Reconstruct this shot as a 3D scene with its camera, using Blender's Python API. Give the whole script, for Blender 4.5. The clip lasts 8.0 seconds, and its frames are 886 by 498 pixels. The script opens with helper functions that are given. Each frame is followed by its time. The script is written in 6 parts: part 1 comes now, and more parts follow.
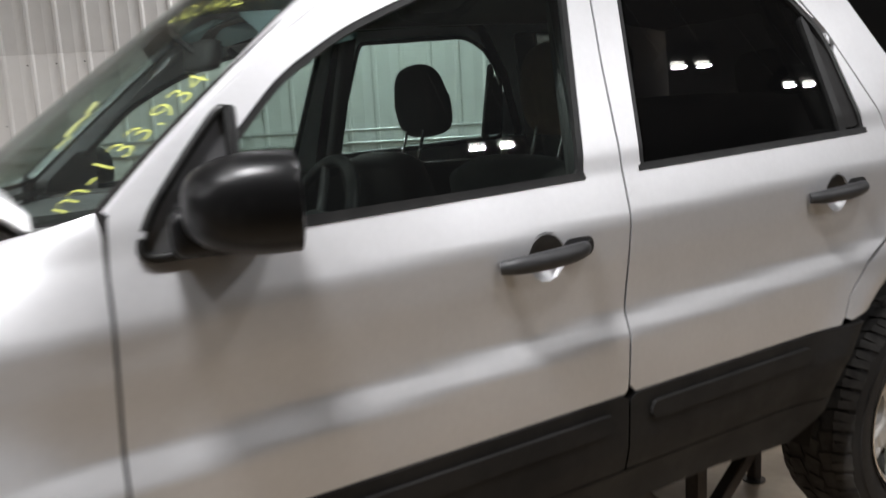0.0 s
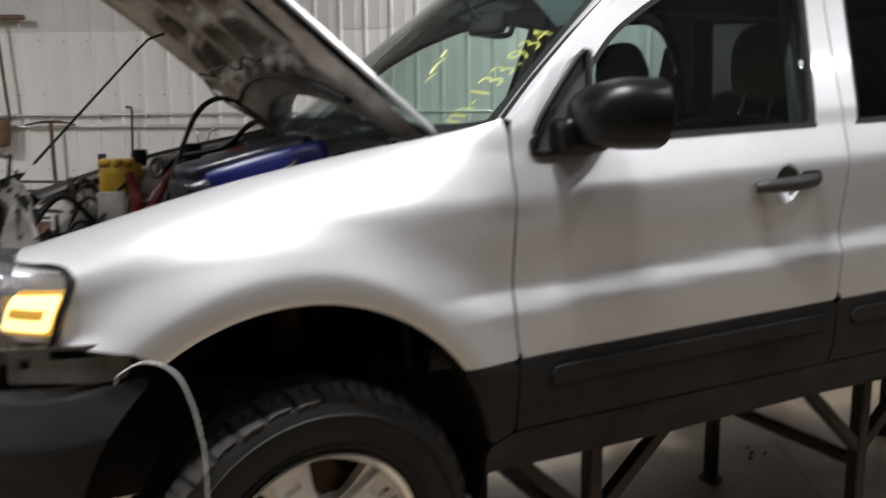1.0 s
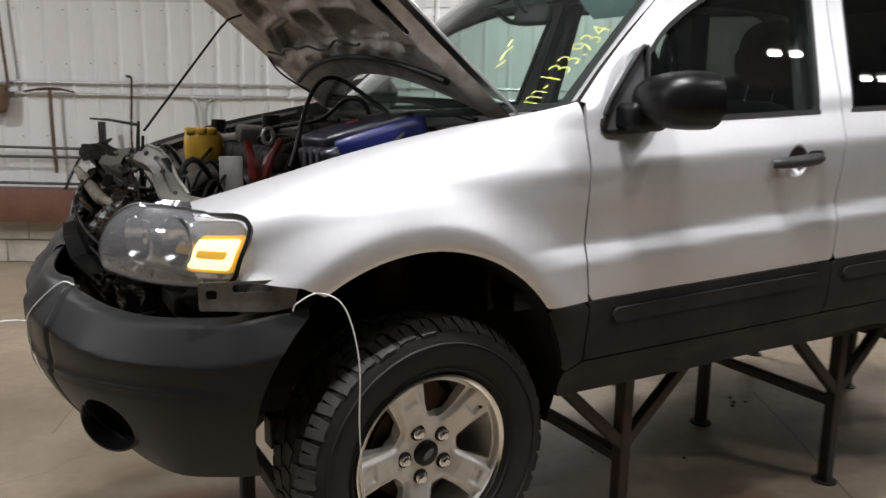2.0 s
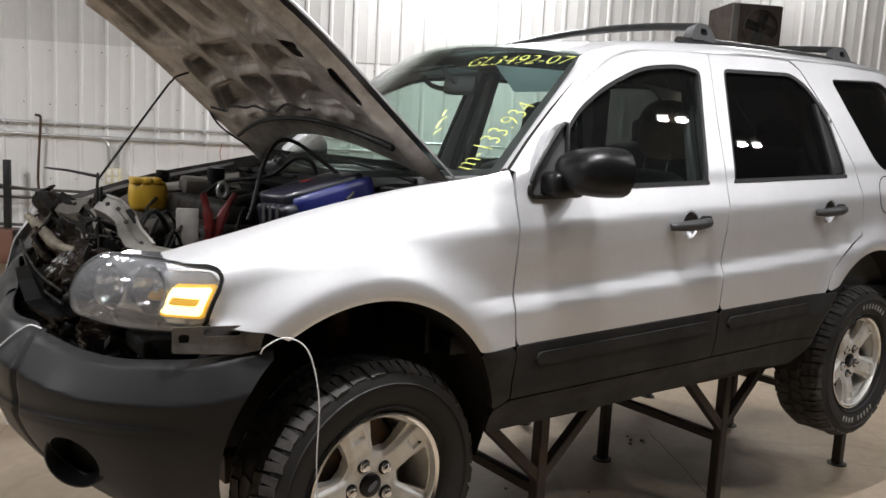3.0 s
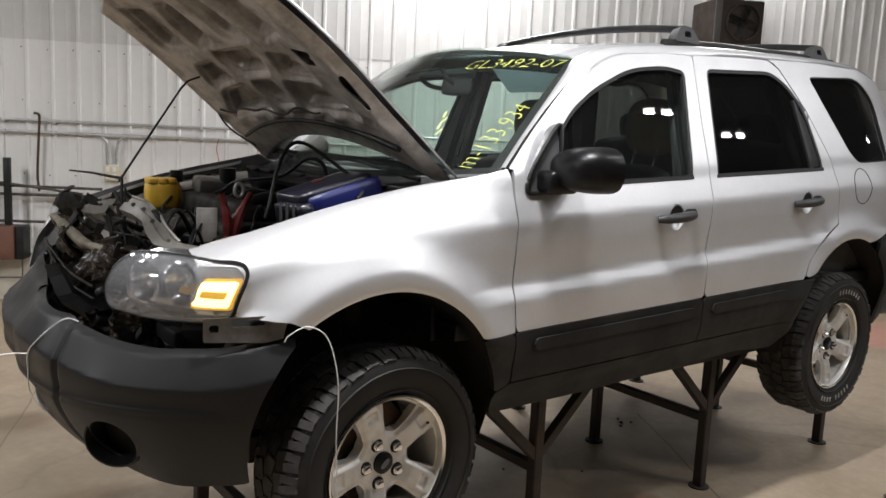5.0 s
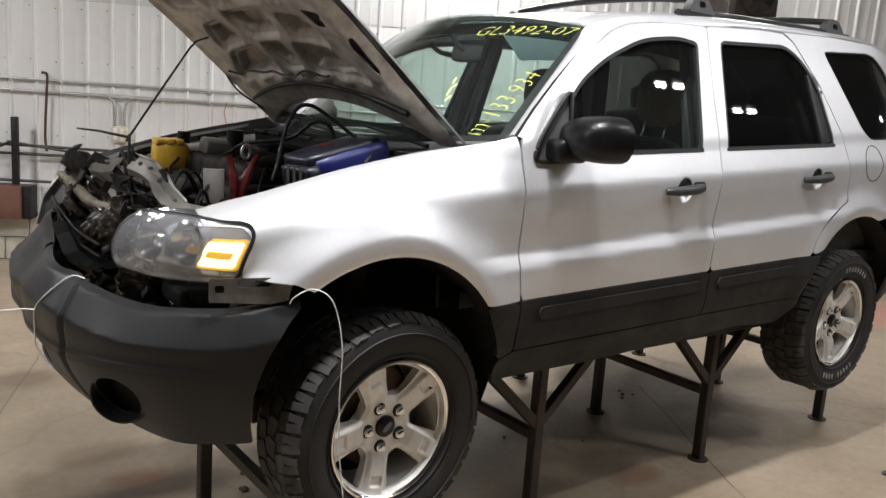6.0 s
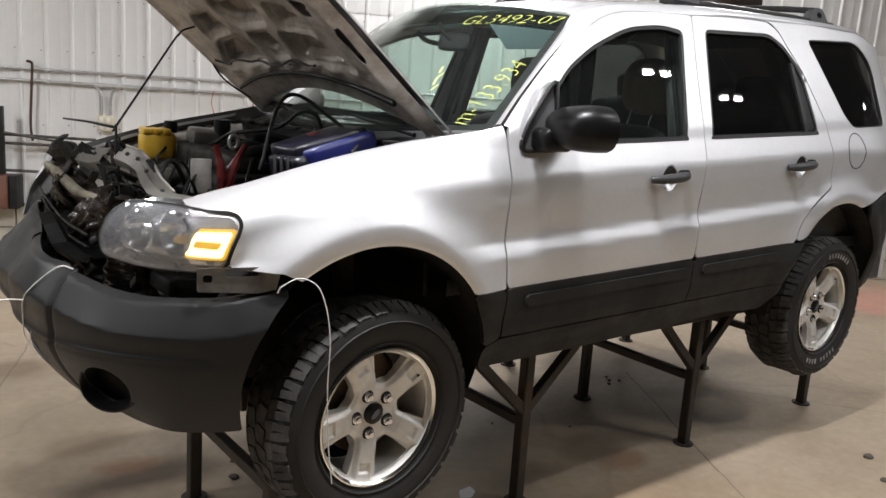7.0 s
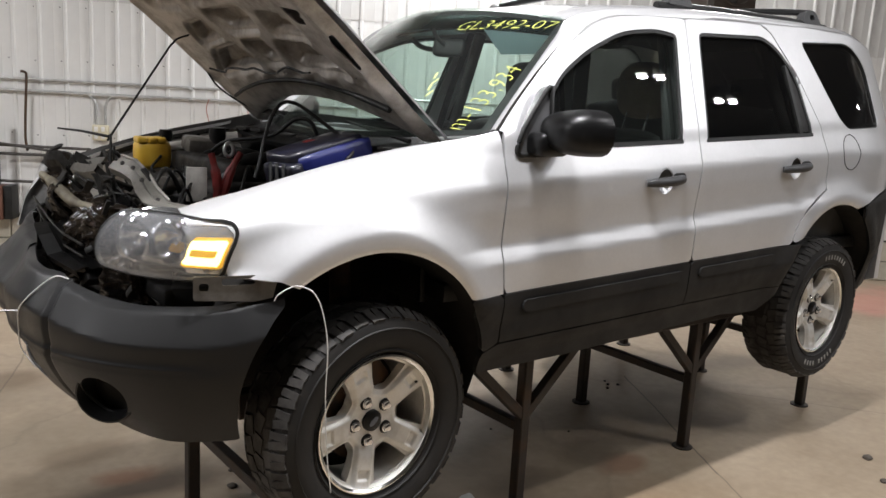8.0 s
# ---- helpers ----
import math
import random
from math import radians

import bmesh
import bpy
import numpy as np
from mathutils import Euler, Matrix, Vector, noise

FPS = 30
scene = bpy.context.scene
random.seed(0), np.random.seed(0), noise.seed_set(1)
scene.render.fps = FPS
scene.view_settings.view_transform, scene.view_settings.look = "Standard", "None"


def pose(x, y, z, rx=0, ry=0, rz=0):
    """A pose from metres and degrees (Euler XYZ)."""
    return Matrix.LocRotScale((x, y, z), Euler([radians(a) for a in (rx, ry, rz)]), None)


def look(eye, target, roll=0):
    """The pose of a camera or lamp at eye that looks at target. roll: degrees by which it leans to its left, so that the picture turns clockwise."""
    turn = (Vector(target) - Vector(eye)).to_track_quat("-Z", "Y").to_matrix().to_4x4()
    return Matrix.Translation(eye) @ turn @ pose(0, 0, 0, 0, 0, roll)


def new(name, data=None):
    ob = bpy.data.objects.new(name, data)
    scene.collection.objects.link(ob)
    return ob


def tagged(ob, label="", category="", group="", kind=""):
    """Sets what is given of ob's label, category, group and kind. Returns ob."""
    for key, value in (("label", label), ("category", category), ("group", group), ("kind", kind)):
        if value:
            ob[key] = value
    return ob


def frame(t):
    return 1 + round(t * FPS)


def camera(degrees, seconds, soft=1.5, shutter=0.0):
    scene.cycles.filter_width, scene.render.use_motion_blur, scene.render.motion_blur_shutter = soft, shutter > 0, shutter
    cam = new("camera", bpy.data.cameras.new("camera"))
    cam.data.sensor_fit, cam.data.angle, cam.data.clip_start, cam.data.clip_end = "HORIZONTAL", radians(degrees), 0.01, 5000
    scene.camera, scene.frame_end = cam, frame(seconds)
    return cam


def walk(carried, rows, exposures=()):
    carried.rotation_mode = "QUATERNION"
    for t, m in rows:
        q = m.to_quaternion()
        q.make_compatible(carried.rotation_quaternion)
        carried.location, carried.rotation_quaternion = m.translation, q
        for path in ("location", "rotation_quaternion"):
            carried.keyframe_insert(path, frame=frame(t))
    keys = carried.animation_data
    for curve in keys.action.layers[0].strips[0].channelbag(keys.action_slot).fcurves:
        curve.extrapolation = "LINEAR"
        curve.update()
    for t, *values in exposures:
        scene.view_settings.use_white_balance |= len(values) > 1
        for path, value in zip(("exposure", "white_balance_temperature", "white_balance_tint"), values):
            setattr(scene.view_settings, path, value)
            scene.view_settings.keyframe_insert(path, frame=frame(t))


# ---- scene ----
cam = camera(57.8, 8.0, shutter=0.5)
PATH = [
    (0, (0.316, -2.107, 1.609), (1.313, -0.403, 1.289), -3.1),
    (0.5, (-0.066, -2.335, 1.583), (0.941, -0.639, 1.256), -4.1),
    (1, (-0.398, -2.334, 1.497), (0.454, -0.552, 1.178), -0.4),
    (1.2, (-0.467, -2.351, 1.45), (0.333, -0.552, 1.103), -1.9),
    (2.3, (-0.977, -2.526, 1.537), (0.1, -0.883, 1.161), 2.3),
    (2.5, (-1.019, -2.544, 1.55), (0.131, -0.947, 1.194), 2.9),
    (3, (-1.09, -2.609, 1.562), (0.093, -1.017, 1.303), 3.2),
    (3.5, (-1.215, -2.644, 1.569), (-0.013, -1.097, 1.166), 7.2),
    (3.7, (-1.224, -2.704, 1.53), (-0.074, -1.085, 1.292), 3.8),
    (4, (-1.258, -2.716, 1.571), (-0.125, -1.087, 1.325), 3.6),
    (4.5, (-1.228, -2.717, 1.588), (-0.035, -1.141, 1.281), 2.6),
    (4.7, (-1.233, -2.715, 1.596), (-0.024, -1.144, 1.324), 2.5),
    (6, (-1.233, -2.712, 1.579), (-0.041, -1.145, 1.226), 4.0),
    (6.5, (-1.225, -2.714, 1.584), (-0.02, -1.159, 1.221), 3.8),
    (7, (-1.239, -2.732, 1.586), (-0.028, -1.187, 1.205), 3.9),
    (7.5, (-1.237, -2.725, 1.582), (-0.02, -1.185, 1.199), 3.5),
    (8, (-1.237, -2.729, 1.586), (-0.018, -1.186, 1.219), 3.3),
]
walk(cam, [(t, look(eye, target, roll)) for t, eye, target, roll in PATH], exposures=((0, -0.1), (0.5, -0.48), (1.0, -0.36), (1.2, -0.3), (2.5, 0.0), (3.0, 0.1), (3.5, 0.06), (4.7, -0.06), (5.8, 0.14), (8, 0.18)))

# ---- light: shop fixtures and added fill under a dark roof, a faint grey surround ----
world = bpy.data.worlds.new("world")
scene.world = world
world.use_nodes = True
world.node_tree.nodes["Background"].inputs[0].default_value = (0.80, 0.86, 1.0, 1)
world.node_tree.nodes["Background"].inputs[1].default_value = 0.05
scene.view_settings.exposure = 0.0

# entries at y > 0 and at x -3.2 are unseen fill lights, added
LIGHTS = ((-0.9, -1.2, 48), (0.25, -1.17, 122), (2.15, -2.2, 26), (-6.6, 0.7, 170), (9.0, 0.5, 330), (3.65, -3.9, 50), (5.1, -3.1, 40), (6.65, -3.4, 34), (10.3, -3.1, 24), (2.9, 2.6, 105), (5.8, 1.6, 60), (-3.6, 3.0, 140), (-3.2, -0.9, 28))

# ---- materials ----
def material(name, base, rough=0.5, metal=0.0, second=None, scale=8.0, low=0.35, high=0.65, rough2=None, bump=0.0,
             bump_scale=60.0, coat=0.0, grain=0.0, transmission=0.0, ior=1.45, emission=0.0, alpha=1.0, stretch=(1, 1, 1), detail=6.0, spec=0.5):
    """A surface with two scales of variation: broad patches of a second colour and a fine grain."""
    m = bpy.data.materials.new(name)
    m.use_nodes = True
    nt = m.node_tree
    b = nt.nodes["Principled BSDF"]
    ins = b.inputs
    ins["Base Color"].default_value = (*base, 1)
    ins["Roughness"].default_value = rough
    ins["Metallic"].default_value = metal
    ins["Specular IOR Level"].default_value = spec
    ins["Coat Weight"].default_value = coat
    ins["Coat Roughness"].default_value = 0.06
    ins["Transmission Weight"].default_value = transmission
    ins["IOR"].default_value = ior
    ins["Alpha"].default_value = alpha
    if emission:
        ins["Emission Color"].default_value = (*base, 1)
        ins["Emission Strength"].default_value = emission
    tc = nt.nodes.new("ShaderNodeTexCoord")
    mp = nt.nodes.new("ShaderNodeMapping")
    mp.inputs["Scale"].default_value = stretch
    nt.links.new(tc.outputs["Object"], mp.inputs[0])
    if second is not None:
        n1 = nt.nodes.new("ShaderNodeTexNoise")
        n1.inputs["Scale"].default_value = scale
        n1.inputs["Detail"].default_value = detail
        n1.inputs["Roughness"].default_value = 0.62
        nt.links.new(mp.outputs[0], n1.inputs["Vector"])
        mr = nt.nodes.new("ShaderNodeMapRange")
        mr.inputs["From Min"].default_value, mr.inputs["From Max"].default_value = low, high
        nt.links.new(n1.outputs["Fac"], mr.inputs["Value"])
        mix = nt.nodes.new("ShaderNodeMix")
        mix.data_type = "RGBA"
        mix.inputs[6].default_value, mix.inputs[7].default_value = (*base, 1), (*second, 1)
        nt.links.new(mr.outputs[0], mix.inputs[0])
        out = mix.outputs[2]
        if grain:
            n2 = nt.nodes.new("ShaderNodeTexNoise")
            n2.inputs["Scale"].default_value = scale * 14
            n2.inputs["Detail"].default_value = 4
            nt.links.new(mp.outputs[0], n2.inputs["Vector"])
            mr2 = nt.nodes.new("ShaderNodeMapRange")
            mr2.inputs["To Min"].default_value, mr2.inputs["To Max"].default_value = 1 - grain, 1 + grain
            nt.links.new(n2.outputs["Fac"], mr2.inputs["Value"])
            mul = nt.nodes.new("ShaderNodeVectorMath")
            mul.operation = "SCALE"
            nt.links.new(out, mul.inputs[0])
            nt.links.new(mr2.outputs[0], mul.inputs["Scale"])
            out = mul.outputs[0]
        nt.links.new(out, ins["Base Color"])
        if rough2 is not None:
            mr3 = nt.nodes.new("ShaderNodeMapRange")
            mr3.inputs["To Min"].default_value, mr3.inputs["To Max"].default_value = rough, rough2
            nt.links.new(mr.outputs[0], mr3.inputs["Value"])
            nt.links.new(mr3.outputs[0], ins["Roughness"])
    if bump:
        n4 = nt.nodes.new("ShaderNodeTexNoise")
        n4.inputs["Scale"].default_value = bump_scale
        n4.inputs["Detail"].default_value = 5
        nt.links.new(mp.outputs[0], n4.inputs["Vector"])
        bp = nt.nodes.new("ShaderNodeBump")
        bp.inputs["Strength"].default_value = bump
        bp.inputs["Distance"].default_value = 0.004
        nt.links.new(n4.outputs["Fac"], bp.inputs["Height"])
        nt.links.new(bp.outputs[0], ins["Normal"])
    return m


PAINT = material("silver_paint", (0.68, 0.68, 0.688), 0.39, 0.52, (0.645, 0.645, 0.65), 5, 0.4, 0.7, 0.44, coat=0.9, grain=0.04)
PAINT_IN = material("dusty_paint", (0.46, 0.43, 0.395), 0.36, 0.35, (0.20, 0.182, 0.158), 11, 0.42, 0.72, 0.62, bump=0.12, grain=0.12)
CLAD = material("grey_plastic", (0.020, 0.0194, 0.0188), 0.50, 0, (0.0145, 0.014, 0.0135), 6, 0.35, 0.65, 0.68, bump=0.12, bump_scale=500, grain=0.10, spec=0.25)
BUMPER = material("bumper_plastic", (0.0135, 0.0135, 0.0138), 0.34, 0, (0.012, 0.012, 0.012), 5, 0.35, 0.65, 0.50, bump=0.10, bump_scale=450, grain=0.08, spec=0.32)
TRIM = material("black_trim", (0.012, 0.012, 0.012), 0.42, 0, (0.02, 0.02, 0.019), 20, grain=0.1, spec=0.25)
HANDLE = material("handle_plastic", (0.036, 0.0365, 0.038), 0.48, 0, (0.026, 0.026, 0.026), 30, bump=0.1, bump_scale=400)
MIRRORCAP = material("mirror_plastic", (0.006, 0.006, 0.0062), 0.32, 0, (0.014, 0.014, 0.014), 14, 0.5, 0.75, 0.48, bump=0.06, bump_scale=350, spec=0.3)
RUBBER = material("tyre_rubber", (0.020, 0.0192, 0.0185), 0.60, 0, (0.032, 0.029, 0.026), 14, 0.45, 0.75, 0.85, bump=0.15, bump_scale=160, spec=0.25)
LETTER = material("tyre_letter", (0.22, 0.215, 0.20), 0.7, 0, (0.25, 0.24, 0.22), 60)
ALLOY = material("alloy", (0.66, 0.645, 0.61), 0.42, 0.35, (0.52, 0.49, 0.43), 16, 0.45, 0.75, 0.5, grain=0.06)
ALLOY_CUT = material("polished_alloy", (0.78, 0.77, 0.75), 0.16, 1.0)
CHROME = material("chrome", (0.75, 0.75, 0.76), 0.12, 1.0, (0.5, 0.45, 0.4), 40, 0.5, 0.8)
UNDER = material("underbody_grime", (0.05, 0.044, 0.038), 0.8, 0, (0.025, 0.021, 0.018), 9, grain=0.2)
# tread rubber raised in tone for the fill light missing under the fender
TREAD = material("paler_tread", (0.062, 0.058, 0.054), 0.62, 0, (0.018, 0.0172, 0.0165), 10, 0.4, 0.7, 0.85, bump=0.2, bump_scale=160, spec=0.25)
BLACK = material("black_cavity", (0.016, 0.0152, 0.0145), 0.8, 0, (0.03, 0.027, 0.024), 8, spec=0.25)
RUST = material("rusty_iron", (0.10, 0.055, 0.03), 0.8, 0.3, (0.03, 0.024, 0.02), 24, 0.3, 0.7, 0.6, bump=0.3, grain=0.2)
STEEL = material("stand_steel", (0.040, 0.034, 0.030), 0.55, 0.3, (0.085, 0.055, 0.038), 9, 0.5, 0.75, 0.8, bump=0.2, bump_scale=120, grain=0.2)
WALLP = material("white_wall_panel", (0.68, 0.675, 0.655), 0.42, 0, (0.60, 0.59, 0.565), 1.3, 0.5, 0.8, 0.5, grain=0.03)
# same panel finish in a greyer tone, for the sheets above the seam
WALLU = material("greyer_upper_panel", (0.56, 0.555, 0.535), 0.45, 0, (0.48, 0.47, 0.45), 1.3, 0.45, 0.75, 0.5, grain=0.03)
BLOCK = material("painted_block", (0.52, 0.49, 0.41), 0.7, 0, (0.38, 0.35, 0.28), 5, 0.4, 0.7, bump=0.3, grain=0.1)
BROWN = material("brown_paint", (0.16, 0.075, 0.05), 0.55, 0, (0.11, 0.05, 0.035), 6, grain=0.15)
GALV = material("galvanised", (0.52, 0.52, 0.51), 0.4, 0.7, (0.4, 0.4, 0.39), 30)
DARKROOF = material("dark_roof", (0.14, 0.14, 0.135), 0.8, 0, (0.10, 0.10, 0.095), 2)
DARKWALL = material("dark_unseen_wall", (0.14, 0.137, 0.128), 0.7, 0, (0.10, 0.097, 0.09), 1.5)
YELLOW = material("yellow_crayon", (0.62, 0.60, 0.13), 0.8, 0, (0.42, 0.42, 0.10), 60, grain=0.2)
LAMPW = material("tube_light", (1.0, 0.97, 0.90), 0.5, emission=16.0)
LAMPSOFT = material("fill_lens_glow", (1.0, 0.97, 0.92), 0.5, emission=5.0)
FABRIC = material("seat_cloth", (0.022, 0.021, 0.019), 0.9, 0, (0.015, 0.014, 0.013), 40, bump=0.3, bump_scale=500, grain=0.15)
FABRIC_TAN = material("tan_cloth", (0.13, 0.085, 0.052), 0.9, 0, (0.09, 0.058, 0.036), 40, bump=0.3, bump_scale=500, grain=0.15)
DASH = material("dash_plastic", (0.055, 0.055, 0.052), 0.6, 0, (0.04, 0.04, 0.038), 12, bump=0.1, bump_scale=300)
HEADLINER = material("headliner", (0.085, 0.082, 0.077), 0.95, 0, (0.07, 0.067, 0.062), 30)


def glass(name, tint, rough=0.0, ior=1.45, haze=0.0):
    """A thin pane: what is behind shows through its tint, and its gloss mirrors what is before it."""
    m = bpy.data.materials.new(name)
    m.use_nodes = True
    nt = m.node_tree
    nt.nodes.remove(nt.nodes["Principled BSDF"])
    tr = nt.nodes.new("ShaderNodeBsdfTransparent")
    tr.inputs[0].default_value = (*tint, 1)
    gl = nt.nodes.new("ShaderNodeBsdfGlossy")
    gl.inputs["Roughness"].default_value = rough
    lw = nt.nodes.new("ShaderNodeLayerWeight")
    lw.inputs["Blend"].default_value = 0.5
    pw = nt.nodes.new("ShaderNodeMath")
    pw.operation, pw.inputs[1].default_value = "POWER", 4.5
    nt.links.new(lw.outputs["Facing"], pw.inputs[0])
    fr = nt.nodes.new("ShaderNodeMapRange")
    fr.inputs["To Min"].default_value, fr.inputs["To Max"].default_value = ((ior - 1) / (ior + 1)) ** 2 * 1.3, 0.9
    nt.links.new(pw.outputs[0], fr.inputs["Value"])
    mx = nt.nodes.new("ShaderNodeMixShader")
    nt.links.new(fr.outputs[0], mx.inputs[0])
    nt.links.new(tr.outputs[0], mx.inputs[1])
    nt.links.new(gl.outputs[0], mx.inputs[2])
    out = mx.outputs[0]
    if haze:
        df = nt.nodes.new("ShaderNodeBsdfDiffuse")
        df.inputs[0].default_value = (0.75, 0.76, 0.78, 1)
        hz = nt.nodes.new("ShaderNodeMixShader")
        hz.inputs[0].default_value = haze
        nt.links.new(out, hz.inputs[1])
        nt.links.new(df.outputs[0], hz.inputs[2])
        out = hz.outputs[0]
    nt.links.new(out, nt.nodes["Material Output"].inputs[0])
    return m


GLASS_FAR = glass("clear_green_glass", (0.86, 0.925, 0.905))
GLASS = glass("green_glass", (0.70, 0.77, 0.745), haze=0.003)
GLASS_WS = glass("windscreen_glass", (0.86, 0.93, 0.90), haze=0.004)
GLASS_DARK = glass("privacy_glass", (0.36, 0.36, 0.355), ior=1.5, haze=0.003)
LENS = glass("lamp_lens", (0.95, 0.955, 0.96), 0.02, 1.5, 0.085)
AMBER = material("amber_lit", (1.0, 0.82, 0.33), 0.3, emission=3.2)
# own emission stands in for the bulb lighting this plastic
AMBER_BACKLIT = material("amber_plastic_glow", (0.90, 0.50, 0.02), 0.25, emission=0.45)
REFLECTOR = material("lamp_reflector", (0.74, 0.75, 0.77), 0.10, 1.0, (0.35, 0.35, 0.37), 25, bump=0.5, bump_scale=45)
LAMPGREY = material("lamp_grey", (0.44, 0.445, 0.455), 0.14, 0.85, (0.20, 0.205, 0.21), 9, bump=0.6, bump_scale=28)

# ---- helpers for shapes ----
def link_mesh(name, verts, faces, mat, parent=None, label="", smooth=False, normals=None):
    me = bpy.data.meshes.new(name)
    me.from_pydata([tuple(map(float, v)) for v in verts], [], faces)
    me.materials.append(mat)
    if smooth:
        me.polygons.foreach_set("use_smooth", [True] * len(me.polygons))
    if normals is not None:
        me.normals_split_custom_set_from_vertices([tuple(map(float, n)) for n in normals])
    me.update()
    ob = new(name, me)
    ob.parent = parent
    if label:
        tagged(ob, label)
    return ob


def part(name, bm, mat, parent=None, label="", smooth=True, angle=40):
    me = bpy.data.meshes.new(name)
    bmesh.ops.recalc_face_normals(bm, faces=bm.faces)
    bm.to_mesh(me)
    bm.free()
    me.materials.append(mat)
    if smooth:
        me.polygons.foreach_set("use_smooth", [True] * len(me.polygons))
        me.set_sharp_from_angle(angle=radians(angle))
    ob = new(name, me)
    ob.parent = parent
    if label:
        tagged(ob, label)
    return ob


def add_box(bm, m, size, bevel=0.004, seg=1):
    r = bmesh.ops.create_cube(bm, size=1, matrix=m @ Matrix.Diagonal((*size, 1)))
    if bevel:
        vs = set(r["verts"])
        es = [e for e in bm.edges if e.verts[0] in vs and e.verts[1] in vs]
        bmesh.ops.bevel(bm, geom=es, offset=bevel, segments=seg, affect="EDGES", profile=0.5)


def box(name, m, size, mat, parent=None, label="", bevel=0.006, seg=2):
    bm = bmesh.new()
    add_box(bm, m, size, bevel, seg)
    return part(name, bm, mat, parent, label)


def add_bar(bm, a, b, w, h=None, bevel=0.003, up=(0, 0, 1)):
    """A square bar from a to b."""
    a, b = Vector(a), Vector(b)
    d = b - a
    q = d.to_track_quat("Z", "Y").to_matrix().to_4x4()
    add_box(bm, Matrix.Translation((a + b) / 2) @ q, (w, h or w, d.length), bevel)


def add_tube(bm, pts, r, n=8, closed=False, cap=True):
    """A round tube along points; r may be one radius or one for each."""
    pts = [Vector(p) for p in pts]
    rs = r if isinstance(r, (list, tuple)) else [r] * len(pts)
    rings, k = [], len(pts)
    side = None
    for i, p in enumerate(pts):
        d = (pts[(i + 1) % k] - pts[i - 1]) if closed else (pts[min(i + 1, k - 1)] - pts[max(i - 1, 0)])
        d.normalize()
        if side is None:
            side = d.orthogonal().normalized()
        side = (side - d * side.dot(d)).normalized()
        w = d.cross(side)
        rings.append([bm.verts.new(p + rs[i] * (math.cos(a) * side + math.sin(a) * w)) for a in np.linspace(0, 2 * math.pi, n, endpoint=False)])
    for i in range(k if closed else k - 1):
        A, B = rings[i], rings[(i + 1) % k]
        for j in range(n):
            bm.faces.new((A[j], A[(j + 1) % n], B[(j + 1) % n], B[j]))
    if cap and not closed:
        bm.faces.new(rings[0][::-1])
        bm.faces.new(rings[-1])


def tube(name, pts, r, mat, parent=None, label="", n=8, closed=False):
    bm = bmesh.new()
    add_tube(bm, pts, r, n, closed)
    return part(name, bm, mat, parent, label, angle=60)


def arc_path(pts, steps=8):
    """A smooth path through points."""
    P = [Vector(p) for p in pts]
    P = [2 * P[0] - P[1]] + P + [2 * P[-1] - P[-2]]
    out = []
    for i in range(1, len(P) - 2):
        for s in range(steps):
            t = s / steps
            a, b, c, d = P[i - 1], P[i], P[i + 1], P[i + 2]
            out.append(0.5 * ((2 * b) + (c - a) * t + (2 * a - 5 * b + 4 * c - d) * t * t + (3 * b - a - 3 * c + d) * t ** 3))
    return out + [P[-2]]


def add_lathe(bm, profile, m, n=48, closed=False):
    """Turns (radius, height) pairs round the local z axis."""
    rings = []
    for r, h in profile:
        rings.append([bm.verts.new(m @ Vector((r * math.cos(a), r * math.sin(a), h))) for a in np.linspace(0, 2 * math.pi, n, endpoint=False)])
    k = len(rings)
    for i in range(k if closed else k - 1):
        A, B = rings[i], rings[(i + 1) % k]
        for j in range(n):
            bm.faces.new((A[j], A[(j + 1) % n], B[(j + 1) % n], B[j]))
    if not closed:
        for ring, (r, h) in ((rings[0][::-1], profile[0]), (rings[-1], profile[-1])):
            if r < 0.05:
                bm.faces.new(ring)


def lathe(name, profile, m, mat, parent=None, label="", n=48, closed=False, angle=35):
    bm = bmesh.new()
    add_lathe(bm, profile, m, n, closed)
    return part(name, bm, mat, parent, label, angle=angle)


def poly_sd(U, V, poly):
    """Signed distance to a closed outline, negative inside."""
    P = np.array(poly, float)
    Q = np.roll(P, -1, 0)
    d2 = np.full(U.shape, 1e9)
    inside = np.zeros(U.shape, bool)
    for (ax, ay), (bx, by) in zip(P, Q):
        ex, ey = bx - ax, by - ay
        t = np.clip(((U - ax) * ex + (V - ay) * ey) / (ex * ex + ey * ey + 1e-12), 0, 1)
        d2 = np.minimum(d2, (U - ax - t * ex) ** 2 + (V - ay - t * ey) ** 2)
        cross = (ay > V) != (by > V)
        with np.errstate(divide="ignore", invalid="ignore"):
            inside ^= cross & (U < (bx - ax) * (V - ay) / (by - ay + 1e-15) + ax)
    return np.where(inside, -1, 1) * np.sqrt(d2)


def soft_outline(poly, r=0.03, n=6):
    """An outline with its corners rounded."""
    P = [np.array(p[:2], float) for p in poly]
    rr = [p[2] if len(p) > 2 else r for p in poly]
    out = []
    for i, p in enumerate(P):
        a, b = P[i - 1] - p, P[(i + 1) % len(P)] - p
        la, lb = np.hypot(*a), np.hypot(*b)
        k = min(rr[i], la * 0.45, lb * 0.45)
        A, B = p + a / la * k, p + b / lb * k
        for t in np.linspace(0, 1, n + 1):
            out.append((1 - t) ** 2 * A + 2 * t * (1 - t) * p + t * t * B)
    return out


